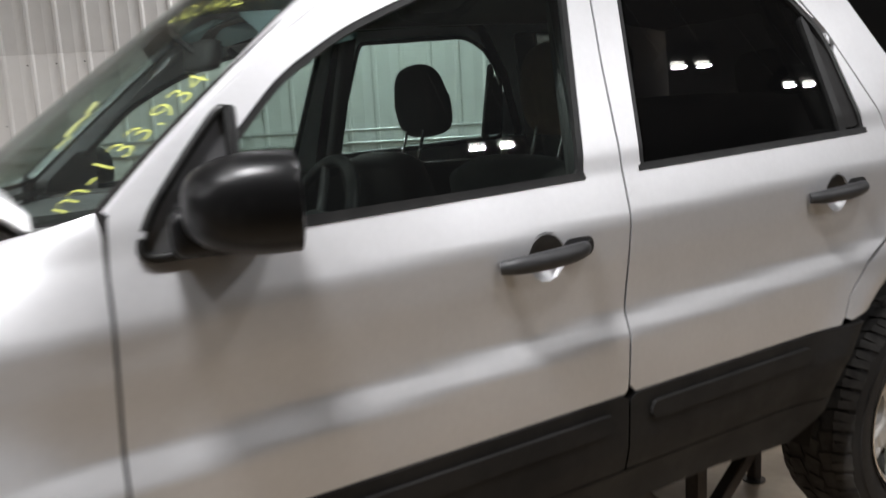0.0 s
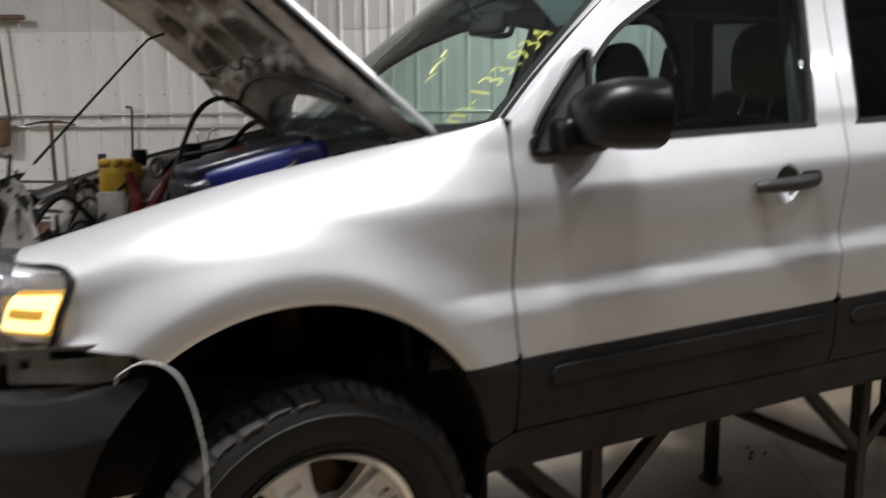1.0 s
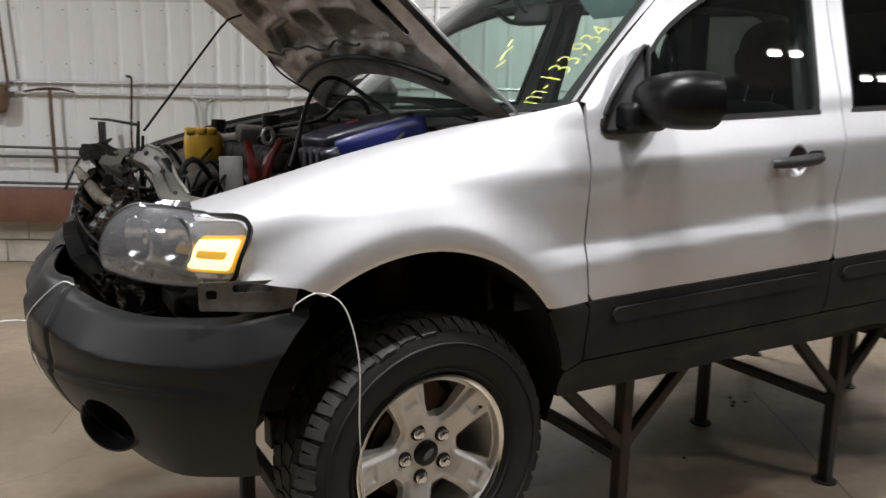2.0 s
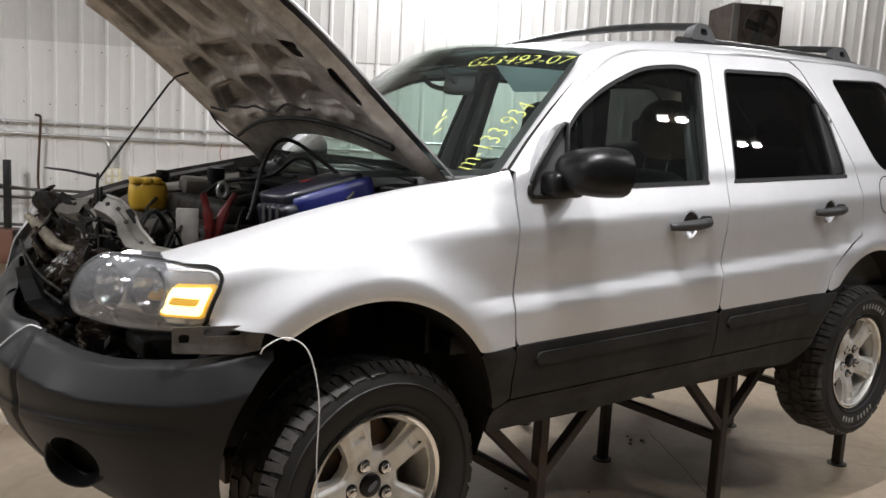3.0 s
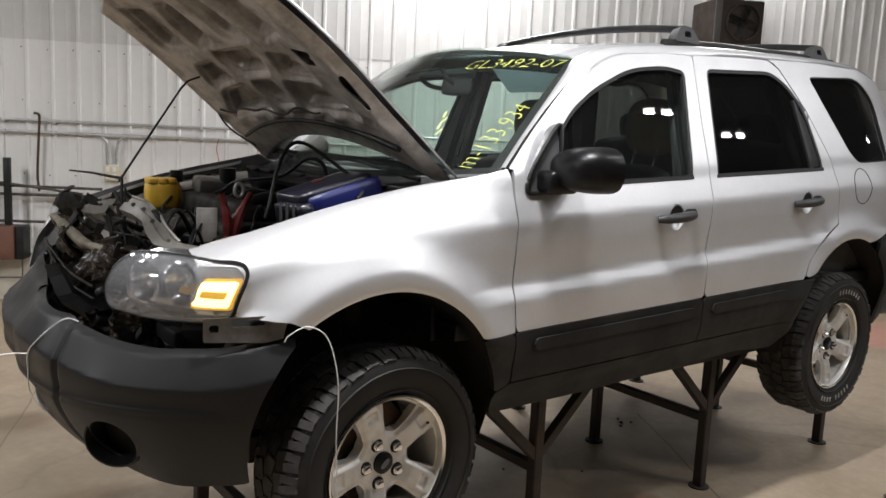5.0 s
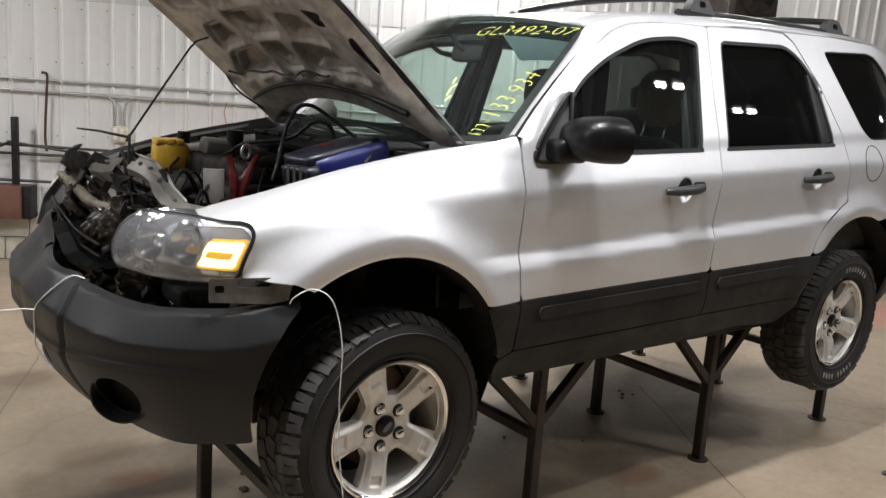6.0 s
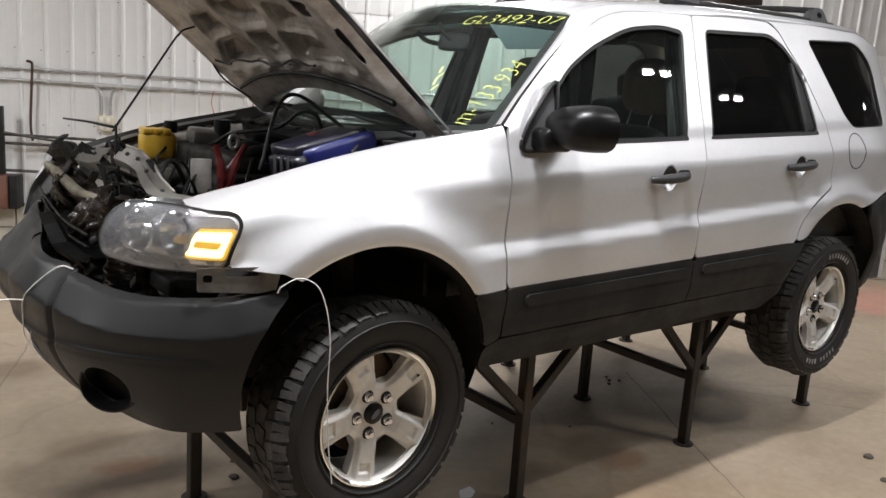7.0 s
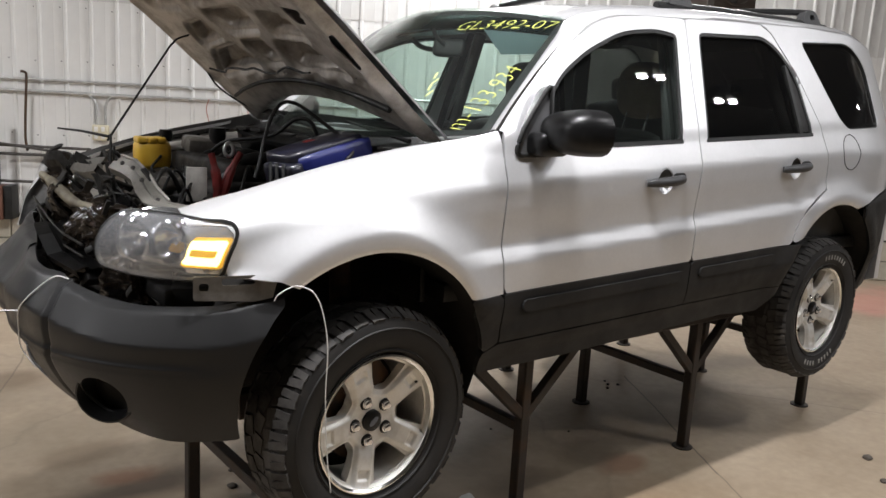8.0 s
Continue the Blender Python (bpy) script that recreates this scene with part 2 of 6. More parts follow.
def panel(name, sd, bounds, P, mat, parent=None, label="", step=0.02, thick=0.012, flip=False, back=True):
    """A sheet with thickness: the part of the surface P(u, v) where sd(u, v) < 0, with clean edges and true normals."""
    u0, u1, v0, v1 = bounds
    us, vs = np.arange(u0 - step, u1 + 1.5 * step, step), np.arange(v0 - step, v1 + 1.5 * step, step)
    U, V = np.meshgrid(us, vs, indexing="ij")
    S = sd(U, V)
    pts, index, faces, rim = [], {}, [], []

    def vert(key, u, v):
        if key not in index:
            index[key] = len(pts)
            pts.append((u, v))
        return index[key]

    ins = S < 0
    nu, nv = U.shape
    some = ins[:-1, :-1] | ins[1:, :-1] | ins[:-1, 1:] | ins[1:, 1:]
    for i, j in zip(*np.nonzero(some)):
        ring = ((i, j), (i + 1, j), (i + 1, j + 1), (i, j + 1))
        face, cross = [], []
        for k in range(4):
            a, b = ring[k], ring[(k + 1) % 4]
            if ins[a]:
                face.append(vert(a, U[a], V[a]))
            if ins[a] != ins[b]:
                t = S[a] / (S[a] - S[b])
                t = min(max(t, 0.02), 0.98)
                key = (min(a, b), max(a, b))
                f = vert(key, U[a] + t * (U[b] - U[a]), V[a] + t * (V[b] - V[a]))
                face.append(f)
                cross.append((f, ins[a]))
        if len(face) > 2:
            faces.append(face)
        if len(cross) == 2:
            (f, out1), (g, out2) = cross
            rim.append((f, g) if out1 else (g, f))
    if not pts:
        return None
    uv = np.array(pts)
    X = np.stack(P(uv[:, 0], uv[:, 1]), -1)
    e = 0.004
    du = np.stack(P(uv[:, 0] + e, uv[:, 1]), -1) - np.stack(P(uv[:, 0] - e, uv[:, 1]), -1)
    dv = np.stack(P(uv[:, 0], uv[:, 1] + e), -1) - np.stack(P(uv[:, 0], uv[:, 1] - e), -1)
    N = np.cross(du, dv)
    N /= np.linalg.norm(N, axis=1)[:, None] + 1e-12
    if flip:
        N = -N
        faces = [f[::-1] for f in faces]
        rim = [(b, a) for a, b in rim]
    n = len(X)
    verts, normals = [X], [N]
    allf = list(faces)
    if back:
        verts.append(X - N * thick)
        normals.append(-N)
        allf += [[v + n for v in f[::-1]] for f in faces]
        base = 2 * n
    else:
        base = n
    extra, en = [], []
    for a, b in rim:
        d = X[b] - X[a]
        o = np.cross(d, N[a])
        o /= np.linalg.norm(o) + 1e-12
        k = base + len(extra)
        extra += [X[a], X[b], X[b] - N[b] * thick, X[a] - N[a] * thick]
        en += [o] * 4
        allf.append([k, k + 3, k + 2, k + 1])
    if extra:
        verts.append(np.array(extra))
        normals.append(np.array(en))
    return link_mesh(name, np.concatenate(verts), allf, mat, parent, label, True, np.concatenate(normals))


def outline(*holes_and_outer):
    """sd of the first outline without the others."""
    outer, *holes = holes_and_outer

    def sd(U, V):
        s = poly_sd(U, V, outer)
        for h in holes:
            s = np.maximum(s, -poly_sd(U, V, h))
        return s
    return sd


def limits(poly):
    P = np.array(poly)
    return P[:, 0].min(), P[:, 0].max(), P[:, 1].min(), P[:, 1].max()


def smooth01(t):
    t = np.clip(t, 0, 1)
    return t * t * (3 - 2 * t)


def smooth_table(xs, ys, width=0.08):
    """A soft curve through a table of values."""
    X = np.arange(min(xs) - 0.5, max(xs) + 0.5, 0.005)
    k = np.exp(-np.linspace(-2.2, 2.2, 2 * int(width * 2.2 / 0.005) + 1) ** 2 / 2)
    lo, hi = (ys[1] - ys[0]) / (xs[1] - xs[0]), (ys[-1] - ys[-2]) / (xs[-1] - xs[-2])
    Y = np.interp(X, xs, ys) + np.minimum(X - xs[0], 0) * lo + np.maximum(X - xs[-1], 0) * hi
    n = len(k) // 2
    Y = np.convolve(np.pad(Y, n, mode="edge"), k / k.sum(), mode="valid")
    return lambda x: np.interp(x, X, Y)


def ribbon(name, A, B, mat, parent=None, label="", across=6, bulge=0.02, thick=0.01, flip=False):
    """A bulged strip between two curves of as many points each."""
    A, B = np.array(A, float), np.array(B, float)
    rows = len(A)
    k = np.linspace(0, 1, across + 1)
    mid = (A + B) / 2
    tang = np.gradient(mid, axis=0)
    nrm = np.cross(tang, B - A)
    nrm /= np.linalg.norm(nrm, axis=1)[:, None] + 1e-9
    if flip:
        nrm = -nrm
    G = A[:, None] + (B - A)[:, None] * k[None, :, None] + nrm[:, None] * (bulge * 4 * k * (1 - k))[None, :, None]
    bm = bmesh.new()
    front = [[bm.verts.new(p) for p in row] for row in G]
    rear = [[bm.verts.new(p - nrm[i] * thick) for p in row] for i, row in enumerate(G)]
    for i in range(rows - 1):
        for j in range(across):
            bm.faces.new((front[i][j], front[i + 1][j], front[i + 1][j + 1], front[i][j + 1]))
            bm.faces.new((rear[i][j], rear[i][j + 1], rear[i + 1][j + 1], rear[i + 1][j]))
        for j in (0, across):
            bm.faces.new((front[i][j], rear[i][j], rear[i + 1][j], front[i + 1][j]))
    return part(name, bm, mat, parent, label, angle=50)


# ---- the shop: floor, walls, roof, lamps ----
def floor_material():
    """Sealed concrete: mottled, with cloudy wear, oil stains, fine cracks and a faded red patch."""
    m = material("shop_concrete", (0.40, 0.322, 0.235), 0.36, 0, (0.29, 0.225, 0.155), 1.5, 0.30, 0.70, 0.46, bump=0.05, bump_scale=35, grain=0.20, spec=0.5)
    nt = m.node_tree
    b = nt.nodes["Principled BSDF"]
    col = b.inputs["Base Color"].links[0].from_socket
    geo = nt.nodes.new("ShaderNodeNewGeometry")
    warp = nt.nodes.new("ShaderNodeTexNoise")
    warp.inputs["Scale"].default_value, warp.inputs["Detail"].default_value = 2.2, 7
    nt.links.new(geo.outputs["Position"], warp.inputs["Vector"])

    def stain(col, at, size, colour, strength, rag=0.9):
        """A ragged patch of another colour."""
        sub = nt.nodes.new("ShaderNodeVectorMath")
        sub.operation, sub.inputs[1].default_value = "SUBTRACT", at
        nt.links.new(geo.outputs["Position"], sub.inputs[0])
        sc = nt.nodes.new("ShaderNodeVectorMath")
        sc.operation, sc.inputs[1].default_value = "DIVIDE", (*size, 1)
        nt.links.new(sub.outputs[0], sc.inputs[0])
        ln = nt.nodes.new("ShaderNodeVectorMath")
        ln.operation = "LENGTH"
        nt.links.new(sc.outputs[0], ln.inputs[0])
        ad = nt.nodes.new("ShaderNodeMath")
        ad.operation, ad.inputs[1].default_value = "MULTIPLY_ADD", rag * 2
        nt.links.new(warp.outputs["Fac"], ad.inputs[0])
        nt.links.new(ln.outputs["Value"], ad.inputs[2])
        mr = nt.nodes.new("ShaderNodeMapRange")
        mr.inputs["From Min"].default_value, mr.inputs["From Max"].default_value = 1.55 + rag * 0.45, 0.9 + rag * 0.45
        mr.inputs["To Max"].default_value = strength
        nt.links.new(ad.outputs[0], mr.inputs["Value"])
        mix = nt.nodes.new("ShaderNodeMix")
        mix.data_type = "RGBA"
        mix.inputs[7].default_value = (*colour, 1)
        nt.links.new(mr.outputs[0], mix.inputs[0])
        nt.links.new(col, mix.inputs[6])
        return mix.outputs[2]
    for at, size, colour, k in (((1.59, -0.59, 0), (0.16, 0.1), (0.2, 0.085, 0.04), 0.6), ((1.50, -0.40, 0), (0.22, 0.14), (0.1, 0.075, 0.05), 0.6), ((1.07, -0.47, 0), (0.25, 0.14), (0.11, 0.08, 0.055), 0.55), ((3.45, 0.04, 0), (0.3, 0.14), (0.15, 0.12, 0.09), 0.5), ((2.50, -0.13, 0), (0.2, 0.12), (0.13, 0.1, 0.075), 0.5), ((-0.41, 0.73, 0), (0.22, 0.12), (0.17, 0.115, 0.07), 0.5), ((-0.36, 0.30, 0), (0.42, 0.16), (0.045, 0.028, 0.018), 0.8), ((-0.33, 0.42, 0), (0.16, 0.10), (0.20, 0.075, 0.03), 0.6), ((-0.50, 1.78, 0), (0.30, 0.16), (0.16, 0.11, 0.07), 0.7), ((-0.6, 1.05, 0), (0.5, 0.3), (0.25, 0.20, 0.14), 0.5), ((0.3, 0.35, 0), (0.5, 0.30), (0.09, 0.06, 0.038), 0.4), ((1.0, -0.35, 0), (0.55, 0.35), (0.13, 0.10, 0.07), 0.4), ((1.35, 0.15, 0), (0.25, 0.2), (0.12, 0.095, 0.07), 0.3), ((2.0, -0.1, 0), (0.6, 0.35), (0.17, 0.14, 0.11), 0.25),
                                ((-0.9, 1.6, 0), (0.6, 0.4), (0.17, 0.14, 0.10), 0.5), ((1.3, -0.9, 0), (0.5, 0.25), (0.24, 0.14, 0.07), 0.4), ((6.2, 0.45, 0), (0.9, 0.5), (0.55, 0.20, 0.16), 0.55), ((-1.6, 3.2, 0), (1.2, 0.5), (0.22, 0.19, 0.15), 0.4)):
        col = stain(col, at, size, colour, k)
    def crack(col, a, b, width, strength):
        """A thin dark line between two places on the floor."""
        d = Vector(b) - Vector(a)
        sub = nt.nodes.new("ShaderNodeVectorMath")
        sub.operation, sub.inputs[1].default_value = "SUBTRACT", a
        nt.links.new(wob.outputs[0], sub.inputs[0])
        dot = nt.nodes.new("ShaderNodeVectorMath")
        dot.operation, dot.inputs[1].default_value = "DOT_PRODUCT", d / d.length_squared
        nt.links.new(sub.outputs[0], dot.inputs[0])
        lim = nt.nodes.new("ShaderNodeClamp")
        nt.links.new(dot.outputs["Value"], lim.inputs[0])
        foot = nt.nodes.new("ShaderNodeVectorMath")
        foot.operation, foot.inputs[0].default_value = "SCALE", d
        nt.links.new(lim.outputs[0], foot.inputs["Scale"])
        dist = nt.nodes.new("ShaderNodeVectorMath")
        dist.operation = "DISTANCE"
        nt.links.new(sub.outputs[0], dist.inputs[0])
        nt.links.new(foot.outputs[0], dist.inputs[1])
        mr = nt.nodes.new("ShaderNodeMapRange")
        mr.inputs["From Min"].default_value, mr.inputs["From Max"].default_value = width, width * 0.3
        mr.inputs["To Max"].default_value = strength
        nt.links.new(dist.outputs["Value"], mr.inputs["Value"])
        mix = nt.nodes.new("ShaderNodeMix")
        mix.data_type = "RGBA"
        mix.inputs[7].default_value = (0.07, 0.055, 0.04, 1)
        nt.links.new(mr.outputs[0], mix.inputs[0])
        nt.links.new(col, mix.inputs[6])
        return mix.outputs[2]
    wob = nt.nodes.new("ShaderNodeVectorMath")
    wob.operation, wob.inputs[1].default_value = "MULTIPLY_ADD", (0.05, 0.05, 0)
    nt.links.new(warp.outputs["Color"], wob.inputs[0])
    nt.links.new(geo.outputs["Position"], wob.inputs[2])
    for start, end, width, k in (((2.57, 0.24, 0), (1.90, -0.85, 0), 0.007, 0.75), ((1.90, -0.85, 0), (1.35, -1.75, 0), 0.006, 0.5), ((2.9, -0.25, 0), (3.5, -1.05, 0), 0.006, 0.45), ((-0.7, 1.3, 0), (-0.2, 2.6, 0), 0.007, 0.5)):
        col = crack(col, start, end, width, k)
    vor = nt.nodes.new("ShaderNodeTexVoronoi")
    vor.feature = "DISTANCE_TO_EDGE"
    vor.inputs["Scale"].default_value = 0.42
    vadd = nt.nodes.new("ShaderNodeVectorMath")
    vadd.operation = "MULTIPLY_ADD"
    vadd.inputs[1].default_value = (0.5, 0.5, 0)
    nt.links.new(warp.outputs["Color"], vadd.inputs[0])
    nt.links.new(geo.outputs["Position"], vadd.inputs[2])
    nt.links.new(vadd.outputs[0], vor.inputs["Vector"])
    cr = nt.nodes.new("ShaderNodeMapRange")
    cr.inputs["From Min"].default_value, cr.inputs["From Max"].default_value = 0.0, 0.006
    cr.inputs["To Min"].default_value, cr.inputs["To Max"].default_value = 0.22, 0.0
    nt.links.new(vor.outputs["Distance"], cr.inputs["Value"])
    mix = nt.nodes.new("ShaderNodeMix")
    mix.data_type = "RGBA"
    mix.inputs[7].default_value = (0.13, 0.11, 0.085, 1)
    nt.links.new(cr.outputs[0], mix.inputs[0])
    nt.links.new(col, mix.inputs[6])
    nt.links.new(mix.outputs[2], b.inputs["Base Color"])
    return m


WALL_AT, WALL_TURN = Vector((-0.3, 5.1, 0)), -29.0
HEATER = (6.42, -0.45, 2.66)
WALL = Matrix.Translation(WALL_AT) @ pose(0, 0, 0, 0, 0, WALL_TURN)


def on_wall(u, z, out=0.0):
    return WALL @ Vector((u, -out, z))


def build_room():
    bm = bmesh.new()
    add_box(bm, pose(0, 0, -0.1), (40, 40, 0.2), 0)
    tagged(part("floor", bm, floor_material(), smooth=False), "stained grey concrete shop floor", "floor", kind="structure")
    wall = new("wall_north")
    tagged(wall, "white ribbed metal wall with a block base", "wall", kind="structure")
    wall.matrix_world = WALL
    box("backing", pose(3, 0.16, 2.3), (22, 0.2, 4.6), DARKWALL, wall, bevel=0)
    RIB, W = 0.204, 0.816

    def sheet(z0, z1, mat, name):
        """One sheet of wall cladding with four ribs."""
        prof = []
        for k in range(4):
            c = k * RIB
            prof += [(c, 0), (c + 0.082, 0.0), (c + 0.092, -0.002), (c + 0.102, 0.0), (c + 0.160, 0), (c + 0.174, -0.011), (c + 0.192, -0.011), (c + 0.203, 0)]
        prof.append((W - 0.001, 0))
        bm = bmesh.new()
        lo = [bm.verts.new((x, y, z0)) for x, y in prof]
        hi = [bm.verts.new((x, y, z1)) for x, y in prof]
        for a, b, c, d in zip(lo, lo[1:], hi[1:], hi):
            bm.faces.new((a, b, c, d))
        bl = [bm.verts.new((x, 0.03, z0)) for x in (0, W - 0.001)]
        bh = [bm.verts.new((x, 0.03, z1)) for x in (0, W - 0.001)]
        bm.faces.new((bl[1], bl[0], bh[0], bh[1]))
        bm.faces.new(lo[::-1] + [bl[0], bl[1]][::1])
        bm.faces.new(hi + [bh[1], bh[0]])
        return part(name, bm, mat, wall, angle=20)
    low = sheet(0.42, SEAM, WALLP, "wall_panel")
    high = sheet(SEAM - 0.03, 4.6, WALLU, "greyer_upper_panel")
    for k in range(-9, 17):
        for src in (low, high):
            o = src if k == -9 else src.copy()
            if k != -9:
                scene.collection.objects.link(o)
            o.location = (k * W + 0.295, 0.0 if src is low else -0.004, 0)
    bm = bmesh.new()
    for k in range(-18, 34):
        for r in range(2):
            add_box(bm, pose(k * 0.4 + 0.2 * r, 0.04, 0.1 + 0.2 * r), (0.392, 0.09, 0.192), 0.006)
    part("block_base", bm, BLOCK, wall, "painted concrete block base")
    # the other walls and the roof of the hall, unseen; dark colours hold down fill
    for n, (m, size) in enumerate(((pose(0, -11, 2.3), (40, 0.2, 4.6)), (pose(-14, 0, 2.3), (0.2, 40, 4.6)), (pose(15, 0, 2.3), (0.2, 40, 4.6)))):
        tagged(box(("wall_south", "wall_west", "wall_east")[n], m, size, DARKWALL, bevel=0), "unseen far wall, coloured dark to keep the hall dim", "wall", kind="structure")
    tagged(box("ceiling", pose(0, 0, 4.75), (40, 40, 0.2), DARKROOF, bevel=0), "dark hall roof", "ceiling", kind="structure")


SEAM = 2.25


def shop_or_fill_light(x, y, z=3.87, watts=150):
    """A hanging fixture: two small bright lamps side by side, or one broad lens for the added, unseen fill."""
    broad, key = y > 0, watts > 100 and y < 0 and x > 0
    root = new("shop_or_fill_light")
    root.matrix_world = pose(x, y, z)
    tagged(root, "unseen broad hanging light, added to fill the wall and floor" if broad else "hanging black light with two bright lamps, out of view", "light", "shop lights")
    wide, deep = (0.62, 0.62) if broad else (0.24, 0.14) if key else (0.13, 0.036)
    box("housing", pose(0, 0, 0.10), (0.70, 0.70, 0.10) if broad else (0.46, 0.24, 0.10), TRIM, root)
    for s in (0,) if broad else (-1, 1):
        box("lamp_cover", pose(s * 0.13, 0, 0.035), (wide, deep, 0.02), LAMPW if not broad else LAMPSOFT, root, "glowing lamp cover")
        d = bpy.data.lights.new("lamp", "AREA")
        d.shape, d.size, d.size_y, d.energy, d.color = "RECTANGLE", wide, deep, watts if broad else watts / 2, (0.975, 0.97, 1.0)
        o = new("lamp", d)
        o.matrix_world = pose(s * 0.13, 0, 0.0)
        o.parent = root
    for s in (-1, 1):
        tube("rod", [(s * 0.25, 0, 0.14), (s * 0.25, 0, 4.66 - z)], 0.006, GALV, root)
    return root


build_room()
for x, y, w in LIGHTS:
    shop_or_fill_light(x, y, watts=w)

# ---- the car: x runs from the front axle to the rear, the driver's side is at -y ----
car = new("suv")
tagged(car, "silver four-door SUV with grey cladding and open bonnet on a stand", "car")

def crease_z(x):
    return 1.085 + 0.052 * (x - 0.47)


def clad_z(x):
    return 0.982 + 0.0275 * (x - 0.47)


def belt_z(x):
    return 1.433 + 0.045 * (x - 0.5)


_W = np.arange(-0.6, 1.2, 0.002)
_prof = np.interp(_W, [-0.6, -0.34, -0.30, -0.25, -0.12, -0.075, 0.0, 0.05, 0.10, 0.17, 0.235, 0.252, 0.345, 0.385, 0.86, 0.93, 0.98, 1.2],
                  [0.80, 0.85, 0.868, 0.880, 0.886, 0.888, 0.889, 0.8685, 0.870, 0.874, 0.8745, 0.872, 0.838, 0.828, 0.655, 0.615, 0.56, 0.30])
_k = np.exp(-np.linspace(-2, 2, 15) ** 2)
_prof = np.convolve(np.pad(_prof, 7, mode="edge"), _k / _k.sum(), mode="valid")
ARCH_F, ARCH_R = (0.0, 0.735, 0.418), (2.63, 0.77, 0.428)


def half_width(x, z):
    """The body side's distance from the middle plane."""
    x, z = np.asarray(x, float), np.asarray(z, float)
    y = np.interp(z - crease_z(np.clip(x, 0.2, 2.6)), _W, _prof)
    y = y - 0.10 * np.clip(-(x + 0.02) / 0.45, 0, 2) ** 2 - 0.02 * smooth01((0.35 - x) / 0.5)
    y = y - 0.14 * np.clip((x - 2.85) / 0.6, 0, 2) ** 2
    for cx, cz, r in (ARCH_F, ARCH_R):
        d = np.hypot(x - cx, (z - cz))
        lip = 0.905 - 0.055 * np.clip(-(x + 0.05) / 0.4, 0, 2) ** 2 - 0.14 * np.clip((x - 2.85) / 0.6, 0, 2) ** 2
        lip = lip - 0.5 * np.clip(r + 0.010 - d, 0, 1) - 0.3 * np.clip(0.95 - z, 0, 1)
        # a face round the opening, a soft edge, then a slope that runs out into the panel
        face = r + (0.058 - 0.022 * smooth01((x - cx) / 0.35) if cx < 1 else 0.040)
        foot = r + (0.147 if cx < 1 else 0.13)
        lip = lip - 0.10 * np.clip(face - d, 0, 0.08)
        k = (d - face) / (foot - face)
        soft = 0.16
        run = 0.5 * (np.sqrt(k ** 2 + soft ** 2) - np.sqrt((k - 1) ** 2 + 4 * soft ** 2) + 1)
        y = y + np.clip(lip - y, 0, 1) * (1 - np.clip(run, 0, 1))
    return y


FEND_X = [-0.62, -0.51, -0.41, -0.25, -0.07, 0.12, 0.34, 0.48, 0.6]
FEND_Z = [1.205, 1.244, 1.277, 1.331, 1.380, 1.417, 1.461, 1.50, 1.53]


ridge = smooth_table(FEND_X, FEND_Z, 0.09)


def side_surface(s):
    return lambda u, v: (u, s * half_width(u, v), v)


def fender_surface(s):
    def P(u, v):
        top = ridge(u)
        deep = 0.10 + 0.07 * smooth01((u + 0.3) / 0.5)
        start = top - deep
        a = np.clip((v - start) / (deep + 0.10), 0, 1) * math.pi / 2
        z = np.where(v > start, start + deep * np.sin(a), v)
        y0 = half_width(u, np.minimum(z, 1.40 + 0.16 * smooth01((u - 0.02) / 0.36))) - 0.014 * smooth01((v - 1.12) / 0.25) * smooth01((0.42 - u) / 0.4)
        return u, s * (y0 - 0.145 * (1 - np.cos(a)) * (0.06 + 0.94 * smooth01((0.50 - u) / 0.34))), z
    return P


def arch(U, V, a, grow=0.0):
    return np.hypot(U - a[0], V - a[1]) - a[2] - grow


FWIN = soft_outline([(0.535, 1.437, 0.02), (1.402, 1.470, 0.025), (1.485, 1.888, 0.03), (1.36, 1.90, 0.1), (1.15, 1.872, 0.08), (0.94, 1.785, 0.06), (0.80, 1.70, 0.05)])
RWIN = soft_outline([(1.556, 1.477, 0.025), (2.37, 1.513, 0.04), (2.315, 1.78, 0.06), (2.21, 1.89, 0.05), (2.10, 1.938, 0.05), (1.628, 1.91, 0.03)])
QWIN = soft_outline([(2.41, 1.94, 0.03), (2.88, 1.972, 0.08), (3.04, 1.87, 0.08), (3.06, 1.57, 0.04), (2.70, 1.552, 0.04), (2.63, 1.60, 0.03)])
FDOOR = [(0.476, 0.984), (0.468, 1.08), (0.474, 1.25), (0.480, 1.40), (0.489, 1.490), (0.58, 1.575), (0.70, 1.675), (0.83, 1.775), (0.92, 1.835), (1.0, 1.88), (1.08, 1.907), (1.16, 1.925),
         (1.35, 1.945), (1.552, 1.955), (1.520, 1.70), (1.501, 1.46), (1.475, 1.20), (1.467, 1.0115)]
RDOOR = [(1.473, 1.0115), (1.481, 1.20), (1.507, 1.46), (1.526, 1.70), (1.558, 1.956), (1.9, 1.98), (2.10, 1.985), (2.17, 1.955), (2.32, 1.78), (2.44, 1.56), (2.474, 1.38), (2.476, 1.275),
         (2.40, 1.237), (2.30, 1.182), (2.23, 1.11), (2.20, 1.032)]
QUART = [(2.206, 1.034), (2.236, 1.108), (2.305, 1.177), (2.404, 1.231), (2.482, 1.27), (2.480, 1.38), (2.446, 1.562), (2.326, 1.784), (2.176, 1.96), (2.106, 1.991), (2.5, 2.01), (2.9, 2.012), (3.2, 1.965),
         (3.36, 1.60), (3.42, 1.256), (3.10, 1.232), (2.86, 1.19)]


def grown(poly, d):
    """sd of an outline, shifted outwards by d."""
    return lambda U, V: poly_sd(U, V, poly) - d


